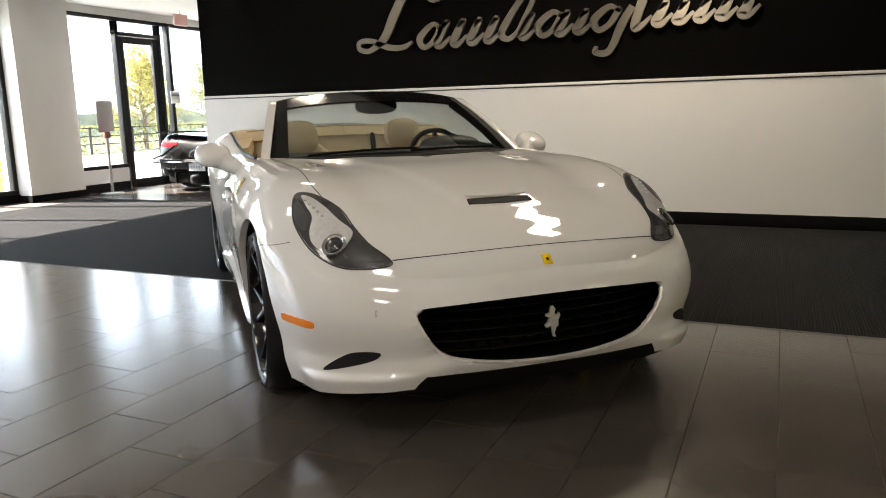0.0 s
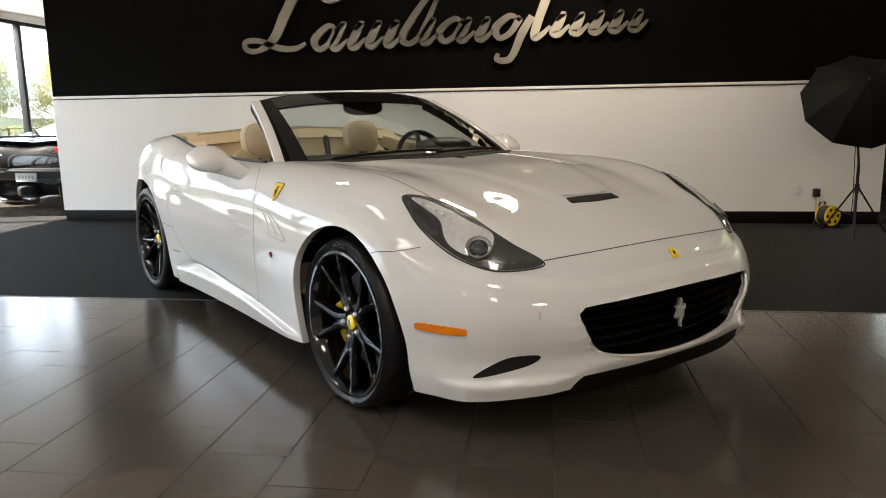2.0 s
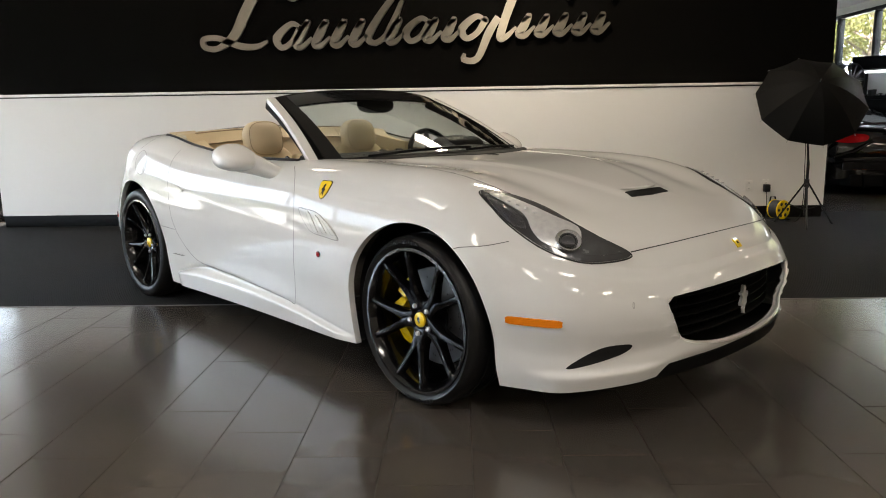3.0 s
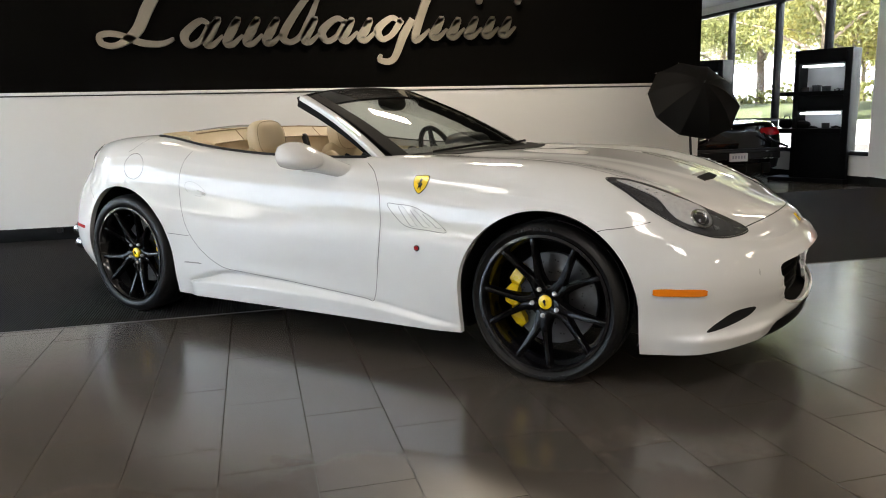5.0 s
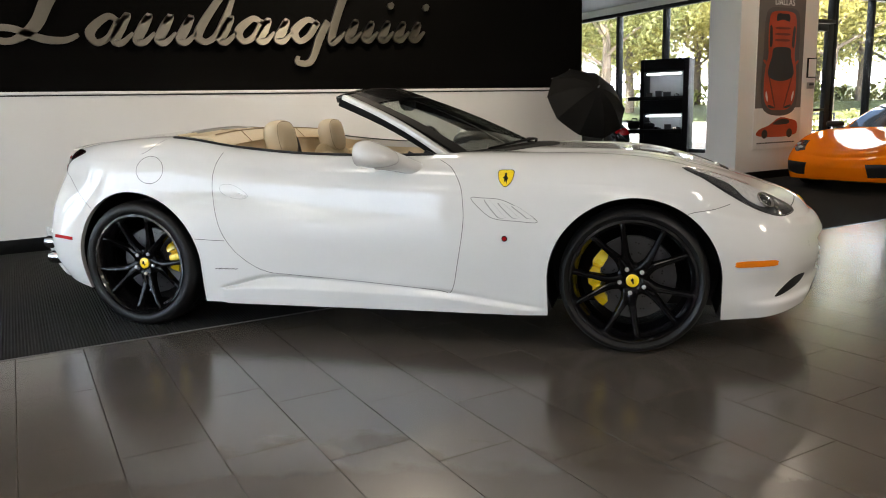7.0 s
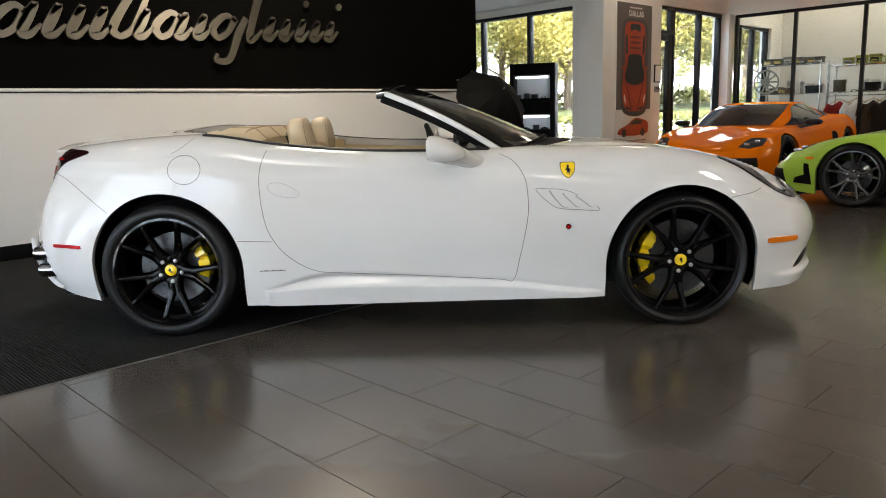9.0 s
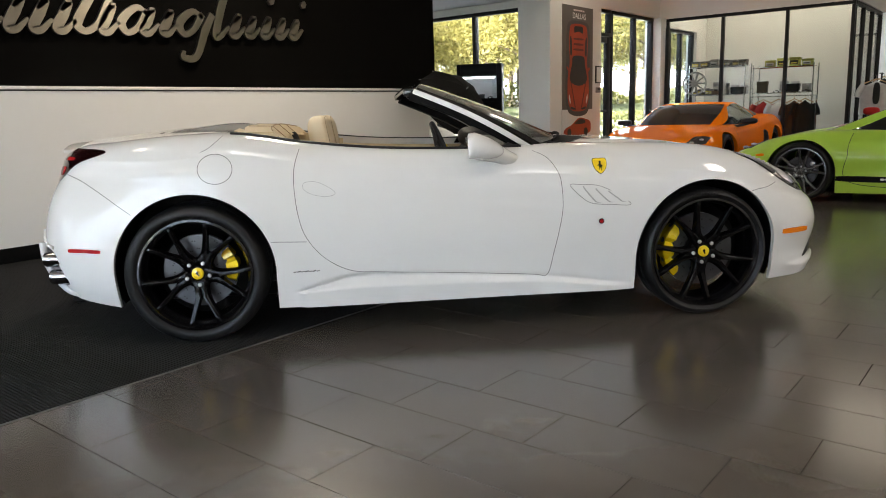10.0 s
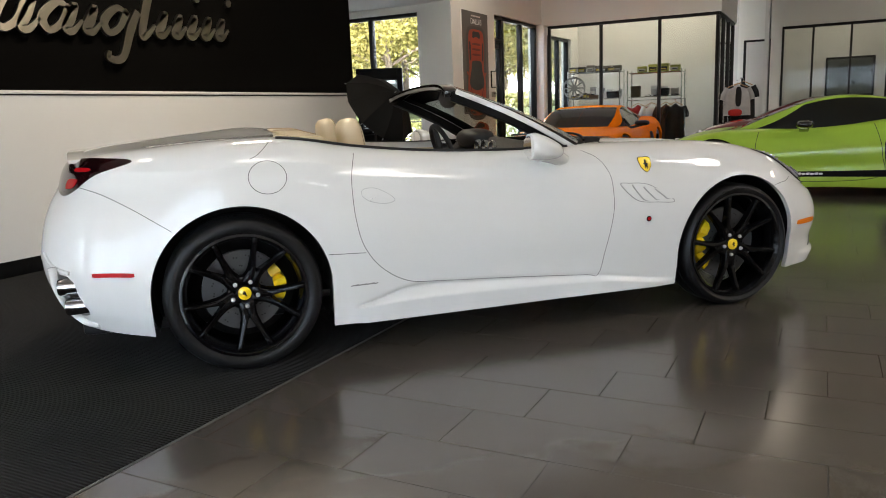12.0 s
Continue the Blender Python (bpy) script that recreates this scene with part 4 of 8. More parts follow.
def screen_grid(s0, s1, t0, t1, thick, out=0.0, ns=24, nt=14):
    bm = bmesh.new()
    lay = []
    for o in (out, out - thick):
        lay.append([[bm.verts.new(screen_at(s0 + (s1 - s0) * i / ns, t0 + (t1 - t0) * j / nt, o)) for i in range(ns + 1)] for j in range(nt + 1)])
    for k, g in enumerate(lay):
        for j in range(nt):
            for i in range(ns):
                q = (g[j][i], g[j][i + 1], g[j + 1][i + 1], g[j + 1][i])
                bm.faces.new(q if k == 0 else q[::-1])
    a, b = lay
    rim = [(0, i) for i in range(ns + 1)] + [(j, ns) for j in range(1, nt + 1)] + [(nt, i) for i in range(ns - 1, -1, -1)] + [(j, 0) for j in range(nt - 1, 0, -1)]
    for (j0, i0), (j1, i1) in zip(rim, rim[1:] + rim[:1]):
        bm.faces.new((a[j1][i1], a[j0][i0], b[j0][i0], b[j1][i1]))
    return bm


def sweep(path, half_w, half_h, up=(0, 0, 1)):
    """A flat-sided bar along a path."""
    bm = bmesh.new()
    st = []
    n = len(path)
    for i, p in enumerate(path):
        p = Vector(p)
        t = (Vector(path[min(i + 1, n - 1)]) - Vector(path[max(i - 1, 0)])).normalized()
        w = t.cross(Vector(up)).normalized()
        h = w.cross(t).normalized()
        st.append([p + w * half_w + h * half_h, p - w * half_w + h * half_h, p - w * half_w - h * half_h, p + w * half_w - h * half_h])
    prism(bm, st)
    bmesh.ops.bevel(bm, geom=[e for e in bm.edges], offset=min(half_w, half_h) * 0.35, segments=2, profile=0.6, affect="EDGES")
    return bm


def on_side(xz):
    """Points (x, z) of the right flank, before they are laid on the skin."""
    return [(x, -0.93, z) for x, z in xz]


def windscreen(car):
    sc = part("windscreen", mesh_bm("windscreen", screen_grid(-0.89, 0.89, 0.055, 0.83, 0.005), SCREEN_GLASS), car, "clear curved windscreen")
    sc.visible_shadow = False
    for nm, a in (("black_border", (-0.965, -0.875, 0.0, 0.985)), ("black_border", (0.875, 0.965, 0.0, 0.985)), ("lower_border", (-0.875, 0.875, 0.0, 0.075)), ("upper_border", (-0.875, 0.875, 0.80, 0.985))):
        part(nm, mesh_bm(nm, screen_grid(*a, 0.012, 0.002, 10 if "black" in nm else 24, 14 if "black" in nm else 4), GRILLE_BLACK if "upper" not in nm else GLOSS_BLACK), sc, "gloss black border of the windscreen")
    for sg in (-1, 1):
        path = [screen_at(sg * (1.012 + 0.02 * (1 - t)), t, -0.003) for t in [k / 12 for k in range(-1, 13)]]
        part("pillar", mesh_bm("pillar", sweep(path, 0.025, 0.014), PAINT_WHITE), car, "white windscreen pillar")
        path = [screen_at(sg * 0.978, t, -0.034) + Vector((-0.010, 0, 0)) for t in [k / 12 for k in range(0, 13)]]
        part("pillar_trim", mesh_bm("pillar_trim", sweep(path, 0.041, 0.024), GRILLE_BLACK), car, "black inner trim of the windscreen pillar")
        # quarter glass with its black foot
        bm = bmesh.new()
        slab(bm, [(-0.985, 0.905), (-1.15, 0.900), (-1.115, 0.955)], 0.012 * sg, lambda a, b, d: (a, sg * 0.770 + d, b))
        part("mirror_sail", mesh_bm("mirror_sail", bm, GLOSS_BLACK, smooth=False), car, "black triangular mirror foot")
    rail = [screen_at(k / 12 * 1.0, 0.985, -0.018) + Vector((-0.028, 0, 0.004)) for k in range(-12, 13)]
    part("windscreen_header", mesh_bm("windscreen_header", sweep(rail, 0.034, 0.017), GLOSS_BLACK), car, "black windscreen header rail")
    for s0, s1, tt in ((-0.75, 0.02, 0.075), (-0.05, 0.70, 0.065)):
        path = [screen_at(s0 + (s1 - s0) * k / 10, 0.045 + (tt - 0.045) * math.sin(k / 10 * 2.2), 0.020) for k in range(11)]
        part("wiper", mesh_bm("wiper", sweep(path, 0.006, 0.006), GRILLE_BLACK), car, "black wiper blade")
    bm = bmesh.new()
    rounded(bm, (-1.365, 0.0, 1.210), (0.026, 0.135, 0.050), 2.5, Matrix.Rotation(radians(-12), 3, "Y"))
    tube(bm, [(-1.372, 0, 1.23), (-1.40, 0, 1.275)], 0.014)
    part("rear_view_mirror", mesh_bm("rear_view_mirror", bm, DARK_PLASTIC), car, "black interior mirror")


def door_mirror(car, sg):
    bm = bmesh.new()
    rounded(bm, (0, 0, 0), (0.125, 0.098, 0.066), 2.3, None, 40, 24)
    for w in bm.verts:
        w.co.x = max(w.co.x, -0.050) + 0.02
        k = max(0.0, w.co.x) / 0.145
        w.co.z = w.co.z * (1 - 0.30 * k) - 0.030 * k
        w.co.y -= sg * 0.030 * k
    bmesh.ops.transform(bm, matrix=Matrix.Translation((-1.255, sg * 1.000, 0.957)) @ Matrix.Rotation(sg * radians(10), 4, "Z"), verts=bm.verts)
    # the foot sweeps forward and down to the door
    p = [Vector((-1.215, sg * 0.970, 0.938)), Vector((-1.15, sg * 0.935, 0.918)), Vector((-1.08, sg * 0.890, 0.888)), Vector((-1.00, sg * 0.835, 0.855))]
    run = loop_curve(p, 12, closed=False)
    tube(bm, run, [0.060 - 0.030 * k / 12 for k in range(13)], 16)
    m = part("door_mirror", mesh_bm("door_mirror", bm, PAINT_WHITE, sharp=60), car, "white door mirror")
    bm = bmesh.new()
    rounded(bm, (-1.285, sg * 0.992, 0.957), (0.004, 0.078, 0.050), 2.4, Matrix.Rotation(sg * radians(3), 3, "Z"))
    part("mirror_glass", mesh_bm("mirror_glass", bm, CHROME), m, "silvered mirror glass")


def seams(car, tree):
    part("door_gap", mesh_bm("door_gap", ribbon(tree, loop_curve(on_side([(-2.125, 0.965), (-2.150, 0.88), (-2.156, 0.786), (-2.145, 0.65), (-2.112, 0.53), (-2.03, 0.42), (-1.90, 0.342), (-1.72, 0.322), (-1.3, 0.296), (-0.95, 0.272), (-0.872, 0.268),
        (-0.835, 0.40), (-0.797, 0.60), (-0.797, 0.72), (-0.812, 0.80), (-0.860, 0.875), (-0.930, 0.915)]), 150, closed=False), OUT, 0.0030), JOINT, smooth=False), car, "dark shut line of the door")
    part("fuel_flap_gap", mesh_bm("fuel_flap_gap", ribbon(tree, on_side([(-2.531 + 0.083 * math.cos(k / 48 * 6.2832), 0.883 + 0.072 * math.sin(k / 48 * 6.2832)) for k in range(48)]), OUT, 0.0030, closed=True), JOINT, smooth=False), car, "dark ring round the fuel flap")
    for nm, run in (("rear_bumper_gap", [(-3.375, 0.875), (-3.25, 0.84), (-3.1, 0.765), (-2.955, 0.672)]), ("rear_panel_gap", [(-2.285, 0.512), (-2.2, 0.508), (-2.11, 0.504)]), ("front_bumper_gap", [(0.215, 0.655), (0.26, 0.672), (0.35, 0.683), (0.42, 0.70)]),
                    ("tonneau_gap", [(-2.50, 1.04), (-2.56, 0.985), (-2.60, 0.965)])):
        part(nm, mesh_bm(nm, ribbon(tree, loop_curve(on_side(run), 24, closed=False), OUT, 0.0030), JOINT, smooth=False), car, "dark panel joint")
    down = Vector((0, 0, -1))
    for sg in (-1, 1):
        run = loop_curve([(0.30, sg * 0.690, 0.9), (0.15, sg * 0.705, 0.9), (-0.1, sg * 0.700, 0.9), (-0.35, sg * 0.705, 0.9), (-0.6, sg * 0.722, 0.9), (-0.80, sg * 0.735, 0.9)], 50, closed=False)
        part("bonnet_gap", mesh_bm("bonnet_gap", ribbon(tree, run, down, 0.0042), GAP, smooth=False), car, "dark side joint of the bonnet")
        run = loop_curve([(-2.46, sg * 0.62, 1.1), (-2.9, sg * 0.60, 1.1), (-3.3, sg * 0.55, 1.1)], 40, closed=False)
        part("boot_gap", mesh_bm("boot_gap", ribbon(tree, run, down, 0.004), GAP, smooth=False), car, "dark side joint of the boot lid")
    run = [(0.800 - 0.27 * y * y, y, 0.72) for y in np.linspace(-0.535, 0.535, 60)]
    part("bonnet_gap", mesh_bm("bonnet_gap", ribbon(tree, run, down, 0.0048), GAP, smooth=False), car, "dark front joint of the bonnet")
    # black weather strip along the top of the doors
    for sg in (-1, 1):
        run = []
        for k in range(60):
            x = -0.98 - 1.49 * k / 59
            h, _ = onto(tree, (x, sg * 0.792, 0.95), (0, 0, -1), 0.003)
            run.append(h)
        part("weather_strip", mesh_bm("weather_strip", tube(bmesh.new(), run, 0.0085, 8), DARK_PLASTIC), car, "black rubber strip along the belt line")


def front_lamp(car, tree, sg):
    way = Vector((-0.45, -sg * 0.62, -0.64))
    L = lambda pts: [Vector((x, sg * y, z)) for x, y, z in pts]
    loop = loop_curve(L([(0.215, 0.765, 0.850), (0.27, 0.712, 0.853), (0.395, 0.652, 0.815), (0.515, 0.628, 0.760), (0.62, 0.590, 0.700), (0.722, 0.535, 0.638), (0.655, 0.675, 0.625), (0.535, 0.752, 0.655), (0.395, 0.788, 0.727), (0.300, 0.790, 0.795)]), 90)
    lamp = part("headlamp", mesh_bm("headlamp", patch(tree, loop, way, 0.004, 14), LAMP_BEZEL), car, "smoked headlamp with a projector lens")
    wide = [p + (p - sum(loop, Vector()) / len(loop)).normalized() * 0.005 for p in loop]
    part("lamp_gap", mesh_bm("lamp_gap", ribbon(tree, wide, way, 0.006, 0.0014, True), GAP, smooth=False), lamp, "black seal round the headlamp")
    # silver reflector sweep with light-emitting rows, mesh zone, projector
    swoop = loop_curve(L([(0.250, 0.752, 0.840), (0.303, 0.722, 0.837), (0.40, 0.694, 0.811), (0.478, 0.664, 0.772), (0.562, 0.633, 0.737), (0.605, 0.668, 0.695), (0.600, 0.700, 0.672), (0.558, 0.736, 0.668), (0.503, 0.757, 0.687), (0.462, 0.760, 0.720), (0.408, 0.741, 0.772), (0.332, 0.750, 0.809)]), 60)
    part("reflector", mesh_bm("reflector", patch(tree, swoop, way, 0.0075, 8), SILVER_LENS), lamp, "silver reflector sweep")
    for k in range(5):
        c = Vector((0.300 + 0.033 * k, sg * (0.746 - 0.008 * k), 0.825 - 0.0105 * k))
        h, nor = onto(tree, c, way, 0.010)
        bm = bmesh.new()
        rounded(bm, h, (0.009, 0.006, 0.004), 2.4, None, 14, 8)
        part("light_diode", mesh_bm("light_diode", bm, SILVER_LENS), lamp, "small daytime light")
    h, nor = onto(tree, Vector((0.574, sg * 0.700, 0.692)), way, 0.006)
    rot = nor.to_track_quat("Z", "Y").to_matrix().to_4x4()
    ring = turned_mesh("projector_ring", [(0.030, -0.004), (0.043, 0.000), (0.047, 0.005), (0.044, 0.009), (0.039, 0.009), (0.032, 0.004)], mat("smoked_chrome_ring", (0.45, 0.45, 0.46), 0.22, 1.0, vary=0.1, scale=30), 40, "Z", close=True)
    part("projector_ring", ring, lamp, "chrome projector ring", Matrix.Translation(h) @ rot)
    lens = turned_mesh("projector_lens", [(0.0, 0.013), (0.010, 0.012), (0.021, 0.008), (0.027, 0.003), (0.032, 0.005), (0.035, 0.002)], mat("smoked_projector_glass", (0.05, 0.05, 0.055), 0.12, 0.6, vary=0.3, scale=60, coat=0.5), 36, "Z")
    part("projector_lens", lens, lamp, "dark projector lens", Matrix.Translation(h) @ rot)
    # pale sweep of the inner housing towards the pointed end
    tail_loop = loop_curve(L([(0.612, 0.640, 0.690), (0.660, 0.590, 0.668), (0.705, 0.552, 0.645), (0.655, 0.640, 0.636), (0.622, 0.684, 0.652)]), 40)
    part("inner_housing", mesh_bm("inner_housing", patch(tree, tail_loop, way, 0.0062, 6), mat("smoked_silver_housing", (0.085, 0.085, 0.09), 0.25, 0.4, vary=0.2, scale=30, coat=0.6)), lamp, "smoked silver inner housing")
    mesh_loop = loop_curve(L([(0.255, 0.772, 0.828), (0.325, 0.764, 0.806), (0.400, 0.754, 0.768), (0.440, 0.768, 0.725), (0.395, 0.788, 0.735), (0.324, 0.790, 0.780)]), 36)
    part("lamp_mesh", mesh_bm("lamp_mesh", patch(tree, mesh_loop, way, 0.007, 6), mat("lamp_honeycomb", (0.05, 0.05, 0.055), 0.3, 0.5, vary=0.8, scale=220, bump=0.6, bump_scale=240)), lamp, "dark honeycomb insert")


def flank_details(car, tree):
    # yellow shield on the wing, plain dark figure inside
    def shield(k):
        return loop_curve([(-0.590 + 1.10 * dx * k, -0.93, 0.826 + 0.80 * dz * k) for dx, dz in ((-0.030, 0.043), (0.0, 0.046), (0.030, 0.043), (0.031, 0.01), (0.022, -0.020), (0.0, -0.044), (-0.022, -0.020), (-0.031, 0.01))], 48)
    b = part("wing_badge", mesh_bm("wing_badge", patch(tree, shield(1.08), OUT, 0.0025, 6), GLOSS_BLACK), car, "yellow shield badge with a dark figure")
    part("badge_field", mesh_bm("badge_field", patch(tree, shield(1.0), OUT, 0.004, 6), YELLOW), b, "yellow field of the badge")
    fig = loop_curve([(-0.590 + dx, -0.93, 0.824 + dz) for dx, dz in ((-0.004, 0.026), (0.006, 0.024), (0.004, 0.012), (0.013, 0.004), (0.008, -0.004), (0.006, -0.022), (0.000, -0.006), (-0.008, -0.018), (-0.006, 0.000), (-0.014, 0.006), (-0.006, 0.012))], 50)
    part("badge_figure", mesh_bm("badge_figure", patch(tree, fig, OUT, 0.0055, 5), GLOSS_BLACK), b, "small dark figure")
    # wing vent: framed panel with fins, the shade between them put in as grey patches
    rim = loop_curve(on_side([(-0.755, 0.736), (-0.70, 0.738), (-0.61, 0.730), (-0.53, 0.695), (-0.435, 0.628), (-0.54, 0.630), (-0.64, 0.640), (-0.695, 0.672)]), 70)
    v = part("wing_vent", mesh_bm("wing_vent", ribbon(tree, rim, OUT, 0.0035, 0.002, True), mat("soft_joint", (0.25, 0.25, 0.24), 0.6), smooth=False), car, "white wing vent with three fins")
    part("vent_panel", mesh_bm("vent_panel", patch(tree, [p.lerp(sum(rim, Vector()) / 70, 0.04) for p in rim], OUT, 0.0035, 8), PAINT_WHITE), v)
    for k in range(3):
        x, zt = -0.690 + 0.066 * k, 0.724 - 0.013 * k
        fin = loop_curve(on_side([(x, zt), (x + 0.026, zt - 0.004), (x + 0.085, 0.655), (x + 0.098, 0.643), (x + 0.072, 0.643), (x + 0.050, 0.660)]), 36)
        part("vent_slot", mesh_bm("vent_slot", patch(tree, fin, OUT, 0.0045, 5), mat("vent_shadow", (0.34, 0.34, 0.33), 0.6)), v, "grey patch for the shade between the fins")
        part("vent_fin", mesh_bm("vent_fin", patch(tree, [p + Vector((0.007, 0, 0.002)) for p in fin], OUT, 0.008, 5), PAINT_WHITE), v)
    ring = [Vector((-0.592 + 0.014 * math.cos(a), -0.93, 0.546 + 0.014 * math.sin(a))) for a in np.linspace(0, 6.283, 24, False)]
    d = part("side_repeater", mesh_bm("side_repeater", patch(tree, ring, OUT, 0.004, 4), GLOSS_BLACK), car, "small round red side lamp")
    part("repeater_lens", mesh_bm("repeater_lens", patch(tree, [p.lerp(sum(ring, Vector()) / 24, 0.35) for p in ring], OUT, 0.007, 3), RED_LENS), d, "red lens")
    # maker's script behind the door, as plain bars
    for k in range(7):
        x = -2.185 + 0.019 * k
        lp = loop_curve(on_side([(x, 0.346), (x + 0.016, 0.348), (x + 0.016, 0.3515 + 0.003 * (k % 2)), (x, 0.3495)]), 16)
        part("script_bar", mesh_bm("script_bar", patch(tree, lp, OUT, 0.0025, 2), EDGING), car, "tiny metal script stroke")
    # door handle: a scooped recess with a lip
    hd = loop_curve(on_side([(-2.105, 0.800), (-2.05, 0.803), (-1.99, 0.775), (-1.955, 0.742), (-2.00, 0.728), (-2.07, 0.742), (-2.11, 0.77)]), 50)
    part("handle_gap", mesh_bm("handle_gap", ribbon(tree, hd, OUT, 0.0022, 0.001, True), mat("soft_joint", (0.35, 0.35, 0.34), 0.6), smooth=False), car, "fine joint round the door handle")
    hp = loop_curve(on_side([(-2.075, 0.752), (-2.03, 0.762), (-1.985, 0.752), (-1.965, 0.743), (-2.00, 0.733), (-2.06, 0.740)]), 40)
    part("door_handle", mesh_bm("door_handle", patch(tree, hp, OUT, 0.010, 6), PAINT_WHITE), car, "white flush door handle")
    # lamps on the bumpers
    way = Vector((-0.55, 0.83, 0))
    mk = loop_curve([(0.452, -0.879, 0.444), (0.535, -0.85, 0.446), (0.622, -0.807, 0.444), (0.630, -0.80, 0.432), (0.622, -0.807, 0.420), (0.535, -0.85, 0.418), (0.452, -0.879, 0.420), (0.444, -0.88, 0.432)], 60)
    part("side_marker", mesh_bm("side_marker", patch(tree, mk, way, 0.006, 5), AMBER), car, "amber front side marker")
    wy = Vector((0.3, 0.95, 0))
    mk = loop_curve([(-3.295, -0.85, 0.504), (-3.21, -0.89, 0.504), (-3.135, -0.905, 0.500), (-3.128, -0.905, 0.492), (-3.135, -0.905, 0.483), (-3.21, -0.89, 0.486), (-3.295, -0.85, 0.487), (-3.302, -0.85, 0.495)], 60)
    part("side_marker", mesh_bm("side_marker", patch(tree, mk, wy, 0.005, 5), RED_LENS), car, "red rear side marker")
    for sg in (-1, 1):
        ring = [Vector((0.77, sg * 0.60, 0.492)) + Vector((0.6 * 0.011 * math.cos(a) * -sg * 0 + 0.006 * math.cos(a), sg * 0.009 * math.cos(a), 0.011 * math.sin(a))) for a in np.linspace(0, 6.283, 20, False)]
        part("parking_sensor", mesh_bm("parking_sensor", ribbon(tree, ring, Vector((-0.75, -sg * 0.62, 0)), 0.0025, 0.001, True), mat("soft_joint", (0.35, 0.35, 0.34), 0.6), smooth=False), car, "round parking sensor")


def nose_details(car, tree):
    # recess behind the mouth, with slats
    bm = bmesh.new()
    box(bm, 0.60, 0.64, -0.60, 0.60, 0.24, 0.56, 0.01)
    g = part("grille", mesh_bm("grille", bm, GRILLE_BLACK), car, "black egg-crate radiator grille")
    for k in range(6):
        z = 0.330 + 0.037 * k
        path = [(0.885 - 0.50 * abs(y) ** 2.5 - 0.045, y, z) for y in np.linspace(-0.53, 0.53, 21)]
        part("slat", mesh_bm("slat", sweep(path, 0.020, 0.0026), GRILLE_BLACK), g)
    for k in range(-7, 8):
        y = 0.066 * k
        x = 0.868 - 0.50 * abs(y) ** 2.5
        part("bar", box_mesh("bar", x - 0.09, x - 0.045, y - 0.002, y + 0.003, 0.30, 0.515, GRILLE_BLACK, 0.001), g)
    # bright lip along the foot of the mouth
    run = []
    for k in range(81):
        a = radians(-192 + 204 * k / 80)
        lo, hi = 0.05, 0.70
        for _ in range(24):
            r = (lo + hi) / 2
            y, z = r * math.cos(a), 0.405 + r * math.sin(a)
            if MOUTH(np.array([[0.9, y, z]]))[0] > 0:
                lo = r
            else:
                hi = r
        h, nor = onto(tree, (0.9, y * 1.03, 0.405 + (z - 0.405) * 1.03), Vector((-1, 0, 0)), 0.0)
        run.append(Vector((h.x - 0.002, y * 0.994, 0.405 + (z - 0.405) * 0.985)))
    part("grille_lip", mesh_bm("grille_lip", tube(bmesh.new(), run, 0.0070, 8), BRIGHT_TRIM), car, "thin bright lip of the grille")
    # silver figure in the grille, as one plain shape
    fig = [(-0.012, 0.066), (0.004, 0.070), (0.016, 0.056), (0.010, 0.040), (0.020, 0.024), (0.040, 0.036), (0.044, 0.020), (0.032, 0.004), (0.034, -0.022), (0.022, -0.030), (0.012, -0.056), (0.020, -0.074), (0.006, -0.072), (0.002, -0.044),
           (-0.008, -0.020), (-0.030, -0.030), (-0.038, -0.018), (-0.022, -0.004), (-0.016, 0.018), (-0.034, 0.024), (-0.034, 0.034), (-0.014, 0.038)]
    bm = bmesh.new()
    slab(bm, fig, 0.012, lambda a, b, d: (0.888 + d, a * 0.72, 0.418 + b * 0.8))
    part("grille_figure", mesh_bm("grille_figure", bm, BRIGHT_TRIM, smooth=False), car, "small silver figure in the grille")
    down = Vector((-0.55, 0, -0.83))
    bd = [(0.864, -0.016, 0.612), (0.864, 0.016, 0.612), (0.841, 0.016, 0.645), (0.841, -0.016, 0.645)]
    b = part("bonnet_badge", mesh_bm("bonnet_badge", patch(tree, [Vector(bd[i]).lerp(Vector(bd[(i + 1) % 4]), k / 8) for i in range(4) for k in range(8)], down, 0.005, 4), YELLOW), car, "small yellow rectangular badge")
    bd2 = [Vector(p).lerp(Vector((0.852, 0, 0.6285)), 0.72) for p in bd]
    part("badge_figure", mesh_bm("badge_figure", patch(tree, [bd2[i].lerp(bd2[(i + 1) % 4], k / 6) for i in range(4) for k in range(6)], down, 0.0065, 3), GLOSS_BLACK), b, "small dark figure")
    # black cowl between bonnet and windscreen
    ys = [-0.66 + 1.32 * k / 24 for k in range(25)]
    edge = lambda y, w: Vector((-0.560 - 0.315 * (y / 0.735) ** 2 + w * (1 - (y / 0.68) ** 2) ** 0.5, y, 0.96))
    cowl = [edge(y, 0.115) for y in ys] + [edge(y, 0.0) for y in ys[::-1]]
    part("cowl_panel", mesh_bm("cowl_panel", patch(tree, cowl, Vector((0, 0, -1)), 0.003, 6), GRILLE_BLACK), car, "black cowl at the foot of the windscreen")
    # bonnet scoop
    sl = [(0.436, -0.135), (0.438, 0.0), (0.436, 0.135), (0.474, 0.141), (0.484, 0.0), (0.474, -0.141)]
    lp = []
    for i in range(6):
        a, c = sl[i], sl[(i + 1) % 6]
        lp += [Vector((a[0] + (c[0] - a[0]) * k / 10, a[1] + (c[1] - a[1]) * k / 10, 0.82)) for k in range(10)]
